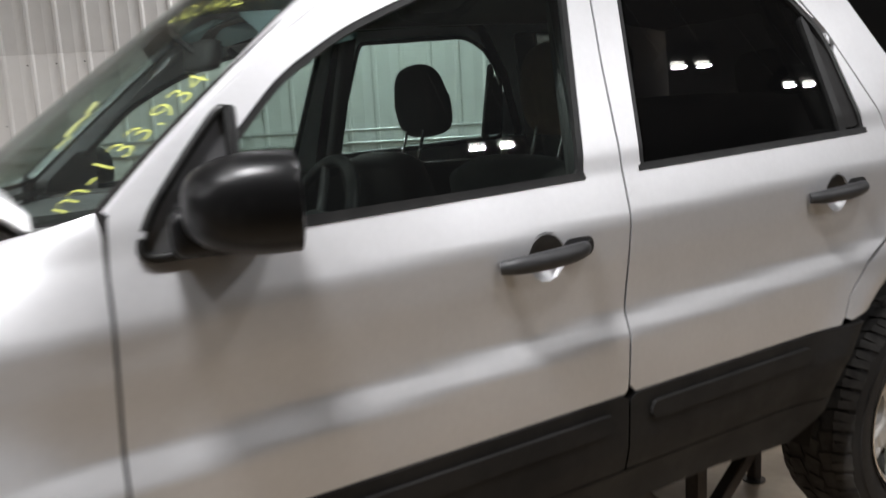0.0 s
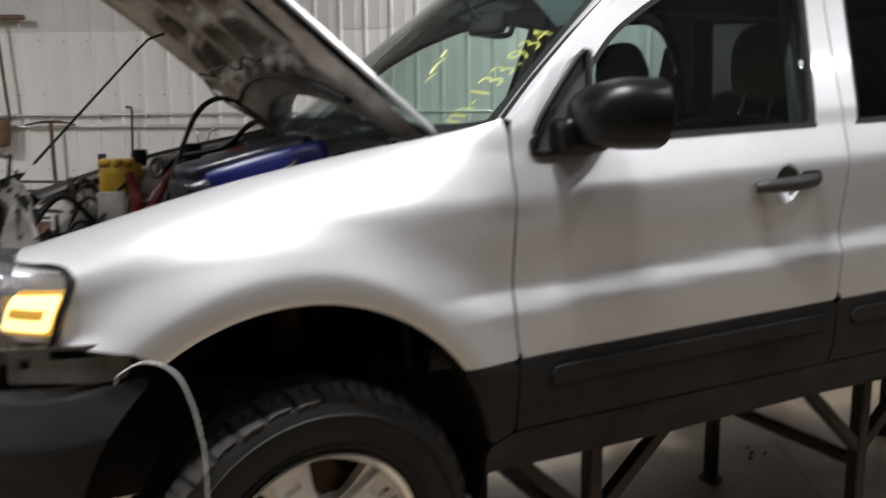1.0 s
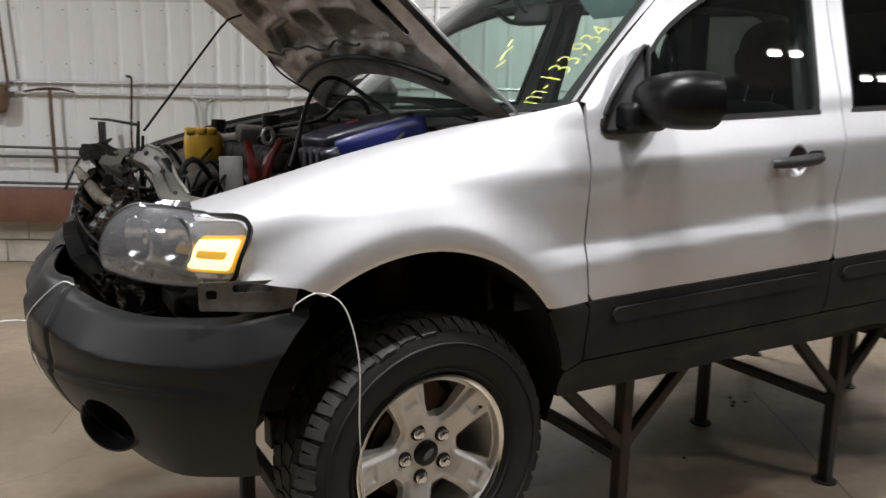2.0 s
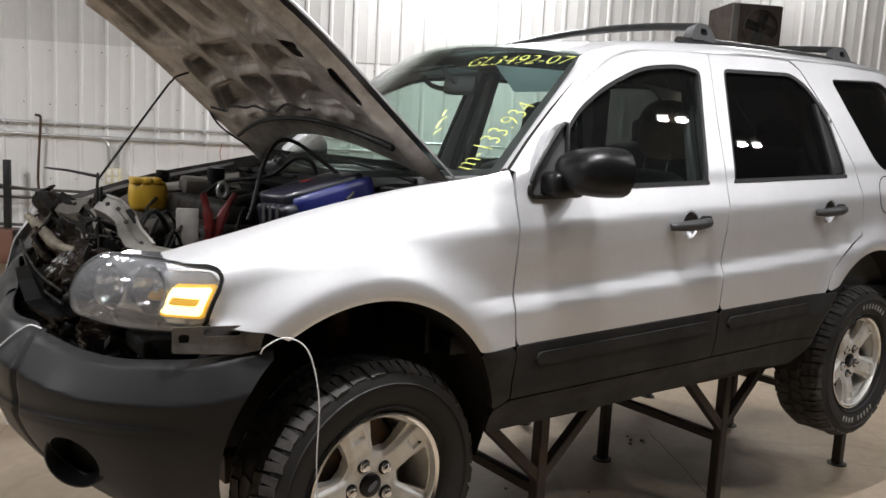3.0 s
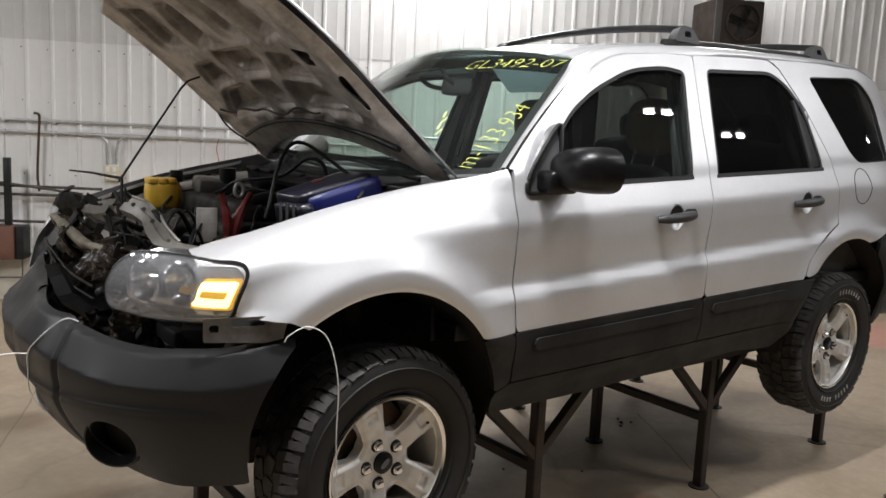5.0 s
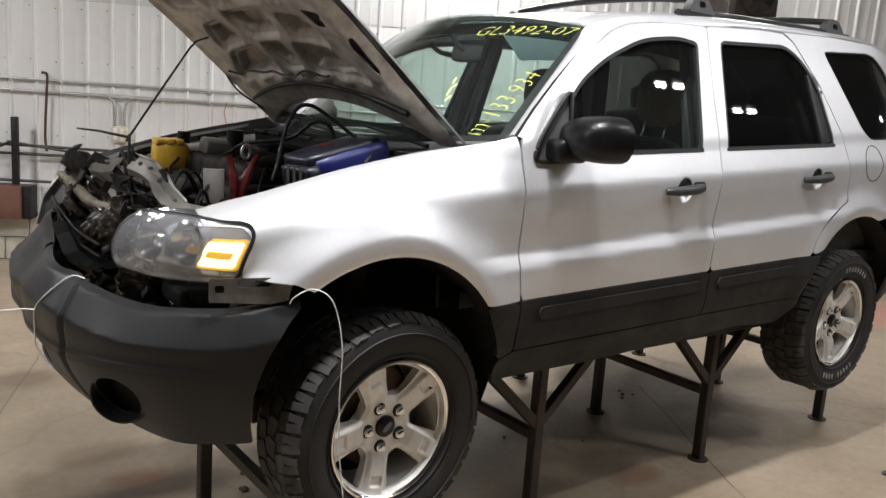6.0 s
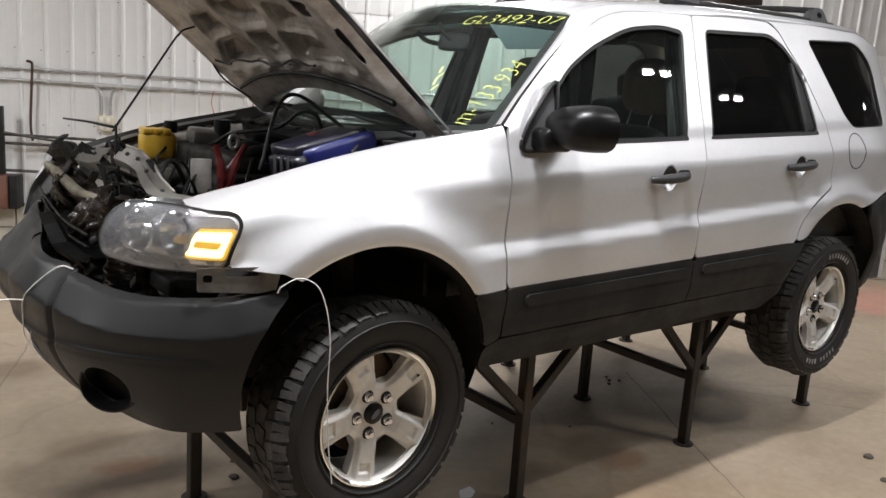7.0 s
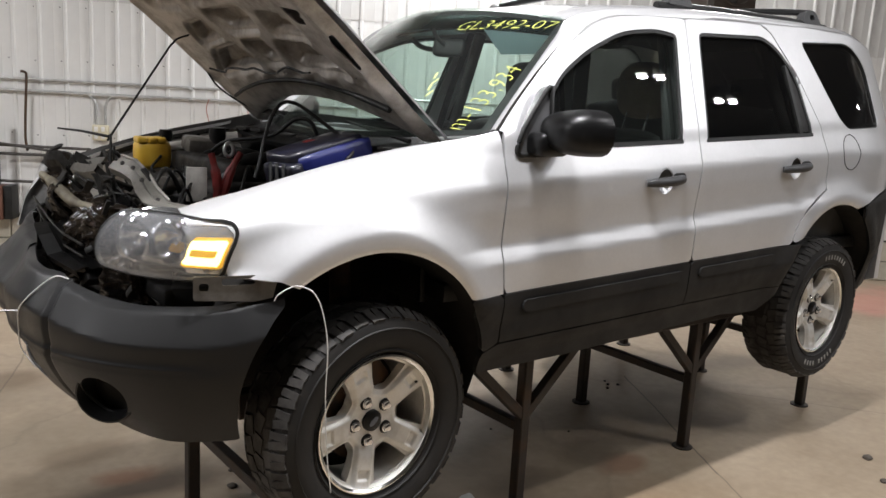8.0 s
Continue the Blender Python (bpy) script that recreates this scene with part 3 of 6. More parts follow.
BOWLS = ((1.273, 1.329), (2.198, 1.372))


def build_side(s):
    """One side of the body, s = -1 for the driver's."""
    S, fl = side_surface(s), s > 0
    near = s < 0
    st = 0.018 if near else 0.035

    def fend_sd(U, V):
        k = poly_sd(U, V, [(-0.305, 1.095), (-0.418, 1.104), (-0.400, 1.17), (-0.390, 1.215), (-0.402, 1.245), (-0.485, 1.258), (-0.47, 1.40), (0.47, 1.60), (0.478, 1.48), (0.474, 1.40), (0.468, 1.25), (0.462, 1.08), (0.470, 0.984), (0.2, 0.974), (-0.1, 1.0)])
        return np.maximum(np.maximum(k, -arch(U, V, ARCH_F)), V - ridge(U) - 0.094)
    fender = panel("front_fender", fend_sd, (-0.56, 0.5, 0.95, 1.62), fender_surface(s), PAINT, car, step=0.007 if near else st, flip=fl)
    for name, poly, win, glassmat in (("front_door", FDOOR, FWIN, GLASS), ("rear_door", RDOOR, RWIN, GLASS_DARK), ("quarter_panel", QUART, QWIN, GLASS_DARK)):

        def sd(U, V, poly=poly, win=win):
            k = np.maximum(np.maximum(poly_sd(U, V, poly), -poly_sd(U, V, win)), -arch(U, V, ARCH_R))
            for hx, hz in BOWLS:
                k = np.maximum(k, 0.047 - np.hypot(U - hx, V - hz))
            return k
        door = panel(name, sd, limits(poly), S, PAINT, car, step=st, flip=fl)
        if s > 0 and name != "quarter_panel":
            glassmat = GLASS_FAR
        low = lambda u, v: (u, s * (half_width(u, v) - 0.012), v)
        pane = panel("window_glass", grown(win, 0.004), limits(win), low, glassmat, door, "dark tinted glass" if glassmat is GLASS_DARK else "clear green-tinted glass", step=0.03, thick=0.004, flip=fl)
        pane.visible_shadow = False
        seal = lambda u, v: (u, s * (half_width(u, v) - 0.003), v)
        wid = 0.014 if name != "quarter_panel" else 0.006
        panel("window_seal", lambda U, V, w=win, wd=wid: np.maximum(poly_sd(U, V, w) - 0.001, -(poly_sd(U, V, w) + wd)), limits(win), seal, TRIM, door, "black rubber window seal", step=0.008 if name != "quarter_panel" else 0.005, thick=0.012, flip=fl)
        if name == "quarter_panel":
            continue
        x0, x1 = (0.60, 1.405) if name == "front_door" else (1.553, 2.365)
        strip = [(x0, belt_z(x0) - 0.003), (x1, belt_z(x1) - 0.003), (x1, belt_z(x1) + 0.013), (x0, belt_z(x0) + 0.013)]
        out = lambda u, v: (u, s * (half_width(u, v) + 0.002), v)
        panel("belt_moulding", outline(strip), limits(strip), out, TRIM, door, "black strip under the window", step=0.01, thick=0.014, flip=fl)
        if name == "rear_door":
            strip = [(2.262, 1.515), (2.290, 1.517), (2.262, 1.80), (2.236, 1.84)]
            panel("vent_divider", outline(strip), limits(strip), seal, TRIM, door, step=0.01, thick=0.02, flip=fl)
            ven = [(2.29, 1.53), (2.35, 1.533), (2.315, 1.72), (2.262, 1.80)]
            panel("vent_trim", outline(ven), limits(ven), lambda u, v: (u, s * (half_width(u, v) - 0.008), v), CLAD, door, "grey corner trim", step=0.012, flip=fl)
        if near:
            door_handle(door, (1.165, 1.325) if name == "front_door" else (2.09, 1.368), name == "front_door")
    # black strips behind the door gaps, added to stand in for their shade
    for poly in (FDOOR, RDOOR):
        panel("gap_shade_strip", lambda U, V, poly=poly: np.maximum(np.maximum(np.abs(poly_sd(U, V, poly)) - 0.018, -arch(U, V, ARCH_R, 0.03)), 1.0 - V), limits(poly), lambda u, v: (u, s * (half_width(u, v) - 0.017), v), BLACK, car, "black strip added for the shade in the door gap", step=0.012, thick=0.004, flip=fl)
    # fuel door, only on this side
    if near:
        def ring_sd(U, V):
            d = np.hypot((U - 2.70), (V - 1.445))
            return np.abs(d - 0.083) - 0.0022
        panel("fuel_door_gap", ring_sd, (2.6, 2.8, 1.35, 1.54), lambda u, v: (u, s * (half_width(u, v) + 0.0012), v), BLACK, car, step=0.004, thick=0.002, back=False)
    # lower cladding
    C = lambda u, v: (u, s * (half_width(u, v) + 0.004), v)
    pieces = (("front_cladding", [(0.15, 0.974), (0.470, 0.982), (0.470, 0.815), (0.40, 0.785), (0.34, 0.715), (0.2, 0.715)]),
              ("door_cladding", [(0.476, 0.982), (1.467, 1.009), (1.467, 0.832), (0.476, 0.818)]),
              ("door_cladding", [(1.473, 1.009), (2.40, 1.034), (2.30, 0.838), (1.473, 0.833)]),
              ("rocker_cover", [(0.345, 0.715), (0.405, 0.782), (0.476, 0.812), (1.5, 0.827), (2.25, 0.834), (2.2, 0.80), (2.08, 0.725), (1.95, 0.728), (1.80, 0.742), (0.9, 0.715)]),
              ("rear_bumper", [(2.868, 1.184), (3.10, 1.226), (3.42, 1.25), (3.46, 0.95), (3.40, 0.72), (2.95, 0.72)]))
    for name, poly in pieces:
        def sd(U, V, poly=poly):
            return np.maximum(np.maximum(poly_sd(U, V, poly), -arch(U, V, ARCH_F, -0.006)), -arch(U, V, ARCH_R, -0.006))
        k = panel(name, sd, limits(poly), C, CLAD, car, "matt dark grey plastic", step=st, thick=0.02, flip=fl)
        if name == "door_cladding":
            a, b = (0.56, 1.42) if poly[0][0] < 1 else (1.53, 2.08)
            rib = soft_outline([(a, clad_z(a) - 0.072), (b, clad_z(b) - 0.072), (b, clad_z(b) - 0.030), (a, clad_z(a) - 0.030)], 0.02)
            panel("rub_strip", outline(rib), limits(rib), lambda u, v: (u, s * (half_width(u, v) + 0.013), v), CLAD, k, "raised rub strip", step=0.012, thick=0.012, flip=fl)
    # wheel housings
    for cx, cz, r in (ARCH_F, ARCH_R):
        bm = bmesh.new()
        A = np.linspace(-0.25, math.pi + 0.25, 26)
        for y0, y1, rr in ((0.86, 0.42, r + 0.005),):
            o = [bm.verts.new((cx + rr * math.cos(a), s * (min(float(half_width(cx + rr * math.cos(a), cz + rr * math.sin(a))), 0.9) - 0.015), cz + rr * math.sin(a))) for a in A]
            i = [bm.verts.new((cx + rr * math.cos(a), s * y1, cz + rr * math.sin(a))) for a in A]
            for a, b, c, d in zip(o, o[1:], i[1:], i):
                bm.faces.new((a, b, c, d))
            bm.faces.new(i)
        part("wheel_housing", bm, BLACK, car, "black wheel housing")


def door_handle(door, at, lock):
    """A grey pull handle over a round bowl, its upper half greyed for shade, its lower half painted, and a lock."""
    x, z = at
    y = -float(half_width(x + 0.1, z))
    bm = bmesh.new()
    pts = arc_path([(x - 0.005, y - 0.004, z), (x + 0.03, y - 0.030, z + 0.004), (x + 0.11, y - 0.040, z + 0.010), (x + 0.17, y - 0.030, z + 0.014), (x + 0.20, y - 0.006, z + 0.015)], 6)
    add_tube(bm, pts, [0.013 + 0.006 * math.sin(math.pi * i / (len(pts) - 1)) for i in range(len(pts))], 10)
    for v in bm.verts:
        v.co.y = y - (y - v.co.y) * 0.9
    h = part("door_handle", bm, HANDLE, door, "dark grey pull handle")
    bx, bz, r = x + 0.108, z + 0.004, 0.050
    dish = lambda u, v: (u, -(half_width(bx, bz) - 0.001 - 0.034 * np.clip(1 - ((u - bx) ** 2 + (v - bz) ** 2) / r ** 2, 0, 1)), v)
    round_sd = lambda U, V: np.hypot(U - bx, V - bz) - r
    # shade in the dish's upper half is put in as the handle's grey
    panel("shaded_bowl_half", lambda U, V: np.maximum(round_sd(U, V), bz + 0.004 - V), (bx - r, bx + r, bz - r, bz + r), dish, HANDLE, h, "upper bowl half, grey for the shade in it", step=0.006, thick=0.004)
    panel("lower_bowl", lambda U, V: np.maximum(round_sd(U, V), V - bz - 0.004), (bx - r, bx + r, bz - r, bz + r), dish, PAINT, h, "silver lower bowl", step=0.006, thick=0.004)
    esc = soft_outline([(x + 0.14, z - 0.012), (x + 0.225, z - 0.002), (x + 0.225, z + 0.036), (x + 0.15, z + 0.036)], 0.02)
    panel("escutcheon", outline(esc), limits(esc), lambda u, v: (u, -(half_width(u, v) + 0.003), v), HANDLE, h, step=0.008, thick=0.005)
    if lock:
        lathe("lock", [(0.0, 0.0), (0.008, 0.0), (0.009, -0.006)], pose(x + 0.212, y - 0.009, z + 0.019, 90), BLACK, h, n=14)


for side in (-1, 1):
    build_side(side)

# ---- windscreen, pillars, roof ----
def screen(u, v):
    """u: 0 at the cowl to 1 at the roof; v: -1 to 1 across."""
    hw = 0.735 - 0.125 * u
    x = (0.20 + 0.30 * v * v) * (1 - u) + (0.85 + 0.10 * v * v) * u
    z = (1.435 + 0.05 * v * v) * (1 - u) + (1.945 - 0.05 * v * v) * u + 0.02 * u * (1 - u)
    return x, v * hw, z


ws = panel("windscreen", lambda U, V: np.maximum(np.abs(U - 0.5) - 0.5, (np.abs(V) - 0.995) * 0.7), (0, 1, -1, 1), screen, GLASS_WS, car, "clear windscreen with yellow crayon marks", step=0.04, thick=0.005, flip=True)
ws.visible_shadow = False
def lifted(f, d):
    """The surface f raised by d along its upward normal."""
    def P(u, v):
        e = 1e-3
        du = np.stack(f(u + e, v), -1) - np.stack(f(u - e, v), -1)
        dv = np.stack(f(u, v + e), -1) - np.stack(f(u, v - e), -1)
        n = np.cross(du, dv)
        n /= np.linalg.norm(n, axis=-1)[..., None]
        n = n * np.sign(n[..., 2:3] + 1e-9)
        q = np.stack(f(u, v), -1) + d * n
        return q[..., 0], q[..., 1], q[..., 2]
    return P


def frit(U, V):
    d = np.maximum((np.abs(U - 0.5) - 0.5) * 0.7, (np.abs(V) - 1.0) * 0.7)
    return np.maximum(d, -(d + 0.028))
panel("screen_border", frit, (0, 1, -1, 1), lifted(screen, -0.007), TRIM, ws, "black printed border", step=0.015, thick=0.002, flip=True)
# the band's tint also holds the dimness of the cabin behind it
band = panel("shade_band", lambda U, V: np.maximum(np.abs(U - 0.92) - 0.075, np.abs(V) - 0.98), (0.8, 1, -1, 1), lifted(screen, -0.009), glass("shade_band", (0.24, 0.29, 0.29)), ws, "tinted top band, darkened further for the dim cabin behind", step=0.02, thick=0.002, flip=True)
band.visible_shadow = False
RAIL_A = [(0.489, 1.494), (0.58, 1.580), (0.70, 1.680), (0.83, 1.780), (0.92, 1.840), (1.0, 1.886), (1.16, 1.930), (1.56, 1.961), (1.9, 1.985), (2.106, 1.995), (2.5, 2.015), (2.9, 2.017), (3.2, 1.97)]
RAIL_B = [screen(0.0, -1.0), screen(0.2, -1.0), screen(0.45, -1.0), screen(0.7, -1.0), screen(0.86, -1.0), screen(1.0, -1.0), (1.13, -0.615, 1.948), (1.56, -0.622, 1.998), (1.9, -0.622, 2.015),
          (2.1, -0.62, 2.021), (2.5, -0.612, 2.031), (2.9, -0.60, 2.030), (3.2, -0.57, 1.985)]
EDGE_X, EDGE_Z = [0.95, 1.13, 1.56, 1.9, 2.1, 2.5, 2.9, 3.2, 3.3], [1.895, 1.948, 1.998, 2.015, 2.021, 2.031, 2.030, 1.985, 1.95]
for s in (-1, 1):
    A = arc_path([(x, s * (float(half_width(x, z)) - 0.002), z) for x, z in RAIL_A], 4)
    B = arc_path([(p[0], -s * p[1], p[2]) for p in RAIL_B], 4)
    ribbon("side_rail", [tuple(p) for p in A], [tuple(p) for p in B], PAINT, car, "silver roof pillar and rail", bulge=0.014, thick=0.03, flip=s > 0)


edge_z = smooth_table(EDGE_X, EDGE_Z, 0.10)


def roof_surface(u, v):
    zz = edge_z(u)
    return u, v * (0.612 - 0.04 * smooth01((u - 2.6) / 0.7)), zz + 0.045 * (1 - v * v) + 0.006 * smooth01((np.abs(v) - 0.7) / 0.12) * smooth01((0.98 - np.abs(v)) / 0.1)


panel("roof", lambda U, V: np.maximum(np.maximum((0.85 + 0.10 * V * V) - U, U - 3.28), np.abs(V) - 0.998), (0.8, 3.3, -1, 1), roof_surface, PAINT, car, "silver roof skin", step=0.03, thick=0.01)
panel("headliner", lambda U, V: np.maximum(np.maximum((0.93 + 0.10 * V * V) - U, U - 3.2), np.abs(V) - 0.99), (0.8, 3.3, -1, 1), lambda u, v: (roof_surface(u, v)[0], roof_surface(u, v)[1], roof_surface(u, v)[2] - 0.05), HEADLINER, car, "grey cloth headliner", step=0.06, thick=0.006)
# tailgate closes the rear
def tail(u, v):
    return 3.46 - 0.25 * smooth01((v - 1.35) / 0.7) - 0.10 * (u / 0.8) ** 2, u * (1 - 0.28 * smooth01((v - 1.3) / 0.7)), v


panel("tailgate", lambda U, V: np.maximum(np.abs(U) - 0.80, np.abs(V - 1.36) - 0.63), (-0.8, 0.8, 0.7, 2.0), tail, PAINT, car, "silver tailgate", step=0.05, thick=0.03)
for s in (-1, 1):
    lampo = [(3.30, 1.30), (3.40, 1.30), (3.36, 1.62), (3.31, 1.62)]
    panel("tail_lamp", outline(soft_outline(lampo, 0.02)), limits(lampo), lambda u, v, s=s: (u, s * (half_width(u, v) + 0.006), v), material("red_lens", (0.35, 0.01, 0.01), 0.15), car, "red tail lamp", step=0.02, thick=0.03, flip=s > 0)

# roof rack: a low base strip on each side, grey feet, two arched cross bars
for s in (-1, 1):
    strip = arc_path([(x, s * 0.565, float(np.interp(x, EDGE_X, EDGE_Z)) + 0.018) for x in (1.50, 1.8, 2.1, 2.5, 2.85)], 5)
    bm = bmesh.new()
    add_tube(bm, strip, 0.016, 8)
    base = part("rack_strip", bm, TRIM, car, "black base strip of the roof rack")
    for x in (1.64, 2.70):
        z = float(np.interp(x, EDGE_X, EDGE_Z)) + 0.02
        prof = soft_outline([(-0.085, 0.0, 0.01), (0.085, 0.0, 0.01), (0.06, 0.045, 0.02), (0.035, 0.068, 0.02), (-0.03, 0.068, 0.02), (-0.06, 0.04, 0.02)], 0.02)
        eye = soft_outline([(-0.02, 0.022), (0.03, 0.022), (0.025, 0.048), (-0.015, 0.048)], 0.012)
        panel("rack_foot", outline(prof, eye), limits(prof), lambda u, v, x=x, z=z, s=s: (x + u, s * (0.585 - 0.25 * v) + 0 * u, z + v), HANDLE, base, "grey moulded rack foot", step=0.006, thick=0.045, flip=s > 0)
for x in (1.64, 2.70):
    z = float(np.interp(x, EDGE_X, EDGE_Z)) + 0.075
    bm = bmesh.new()
    pts = arc_path([(x, y, z + 0.030 * (1 - (y / 0.56) ** 2)) for y in (-0.56, -0.3, 0, 0.3, 0.56)], 5)
    add_tube(bm, pts, 0.016, 10)
    for v in bm.verts:
        v.co.x = x + (v.co.x - x) * 1.5
    part("rack_cross_bar", bm, TRIM, car, "black arched roof cross bar")

# ---- bonnet, hinged open ----
HOOD_TURN = 39.5
hood = new("bonnet")
hood.parent = car
hood.matrix_world = pose(0.412, 0, 1.462, 0, 0, 0) @ pose(0, 0, 0, 0, HOOD_TURN, 0)
tagged(hood, "open silver bonnet with a dusty ribbed underside")


def hood_skin(u, v):
    """u: metres forward of the hinges; v: -1 to 1 across."""
    hw = 0.662 - 0.05 * smooth01((u - 0.45) / 0.7)
    return -u, v * hw, 0.035 * (1 - v * v) - 0.05 * np.clip((u - 0.55) / 0.5, 0, 2) ** 2 - 0.02 * smooth01((np.abs(v) - 0.9) / 0.1)


def hood_sd(U, V, inset=0.0):
    rear = 0.17 * (1 - V * V)
    front = 0.98 + 0.12 * (1 - V * V)
    return np.maximum(np.maximum(rear + inset - U, U - front + inset), (np.abs(V) - 0.995) * 0.7 + inset)


panel("bonnet_skin", hood_sd, (0, 1.12, -1, 1), hood_skin, PAINT, hood, "silver bonnet skin", step=0.025, thick=0.006, flip=False)
def both(h):
    """An outline and its mirror image on the other half."""
    return [h, [(u, -v) for u, v in h[::-1]]]


# pans between the stamped ribs, and the narrow slots cut through
HOLES = [soft_outline(h, 0.04) for h in (
    [(0.478, 0.14), (0.478, -0.14), (0.385, -0.10), (0.385, 0.10)],
    *both([(0.475, -0.24), (0.452, -0.60), (0.345, -0.76), (0.365, -0.22)]),
    [(0.635, 0.24), (0.635, -0.24), (0.548, -0.18), (0.548, 0.18)],
    *both([(0.605, -0.38), (0.590, -0.62), (0.500, -0.66), (0.525, -0.32)]),
    *both([(0.715, -0.10), (0.695, -0.34), (0.86, -0.30), (0.90, -0.10)]),
    *both([(0.690, -0.46), (0.720, -0.76), (0.92, -0.70), (0.88, -0.44)]))]
SLOTS = [soft_outline(h, 0.02) for h in ([(0.535, -0.950), (0.500, -0.880), (0.392, -0.912), (0.380, -0.945)], [(0.645, -0.70), (0.628, -0.87), (0.566, -0.81), (0.570, -0.72)], *both([(0.345, -0.02), (0.345, -0.05), (0.333, -0.05), (0.333, -0.02)]), [(0.95, -0.5), (0.95, -0.2), (0.99, -0.2), (0.99, -0.5)])]


def hood_in_sd(U, V):
    s = hood_sd(U, V, 0.012)
    for h in SLOTS:
        s = np.maximum(s, -poly_sd(U, V, h))
    return s


def hood_inner(u, v):
    x, y, z = hood_skin(u, v)
    d = np.full(np.shape(u), 1.0)
    for h in HOLES:
        d = np.minimum(d, poly_sd(np.asarray(u), np.asarray(v), h))
    ribs = 0.036 * smooth01((d + 0.014) / 0.018) + 0.018 * smooth01((d - 0.010) / 0.022)
    lift = 0.0075 + (0.006 + ribs + 0.008 * np.exp(-((u - 0.325) / 0.018) ** 2) * np.cos(v * 26)) * smooth01(-(hood_sd(u, v)) / 0.05)
    return x, y, z - lift


panel("bonnet_frame", hood_in_sd, (0, 1.12, -1, 1), hood_inner, PAINT_IN, hood, "dusty stamped inner frame", step=0.0075, thick=0.004, flip=True)
rear_seal = arc_path([(-0.205 - 0.10 * (1 - v * v), v * 0.63, 0.033 * (1 - v * v) - 0.076) for v in np.linspace(-0.95, 0.90, 9)], 4)
tube("bonnet_seal", rear_seal, [0.011] * 5 + [0.008] * (len(rear_seal) - 5), TRIM, hood, "black rubber seal")
for k, (u, v) in enumerate(((0.345, -0.80), (0.345, -0.60), (0.535, -0.74), (0.335, 0.62), (0.30, -0.88), (0.60, -0.84))):
    p = hood_inner(np.array(u), np.array(v))
    lathe("frame_dimple", [(0.011, 0.004), (0.009, -0.003), (0.0, -0.004)], pose(float(p[0]), float(p[1]), float(p[2])), BLACK if k % 3 == 0 else PAINT_IN, hood, n=14)

rnd = random.Random(12)
loom = [(-0.375 + rnd.uniform(-0.022, 0.022), y, -0.062 - rnd.uniform(0.0, 0.014)) for y in np.linspace(-0.30, 0.52, 13)]
tube("bonnet_loom", arc_path(loom, 4), 0.0045, TRIM, hood, "thin loose wire under the bonnet", n=6)
hang = arc_path([(-0.46, 0.60, -0.03), (-0.38, 0.615, -0.06), (-0.30, 0.60, -0.085), (-0.20, 0.59, -0.075), (-0.10, 0.60, -0.05)], 5)
tube("washer_hose", hang, 0.004, TRIM, hood, "thin hanging washer hose", n=6)

# ---- front bumper cover, loose and hanging a little low ----
PLAN = [(-0.825, 0.0), (-0.832, 0.20), (-0.802, 0.42), (-0.755, 0.55), (-0.70, 0.645), (-0.61, 0.745), (-0.50, 0.825), (-0.40, 0.875), (-0.29, 0.905)]
_pl = np.array([tuple(p) for p in arc_path([(x, y, 0) for x, y in PLAN], 8)])[:, :2]
_ps = np.r_[0, np.cumsum(np.hypot(*np.diff(_pl, axis=0).T))]
_nx = -np.gradient(_pl[:, 1], _ps)
_ny = np.gradient(_pl[:, 0], _ps)


def plan(s, inset):
    a = np.abs(s)
    x, y = np.interp(a, _ps, _pl[:, 0]), np.interp(a, _ps, _pl[:, 1])
    nx, ny = np.interp(a, _ps, _nx), np.interp(a, _ps, -_ny)
    ln = np.hypot(nx, ny)
    # the outward way in plan is away from the middle of the car
    return x - inset * (-np.abs(nx) / ln), (y - inset * np.abs(ny) / ln) * np.sign(-s + 1e-9)


def s_at(y):
    return float(np.interp(y, _pl[:, 1], _ps))


# the upper edge: low under the near lamp, pushed up on the far, crushed side
bumper_top = smooth_table([-1.4, -0.95, -0.70, -0.45, -0.25, -0.05, 0.12, 0.30, 0.46, 0.60, 0.75, 1.0, 1.2, 1.4], [1.13, 1.13, 1.125, 1.105, 1.085, 1.070, 1.061, 1.055, 1.052, 1.028, 1.012, 1.022, 1.070, 1.090], 0.05)
# how far the blow pushed the cover back along its run
pushed = smooth_table([-1.4, -1.0, -0.7, -0.4, -0.2, 0.0, 0.15, 0.30, 0.50, 0.80], [0.05, 0.05, 0.040, 0.034, 0.028, 0.018, 0.010, 0.004, 0.0, 0.0], 0.05)


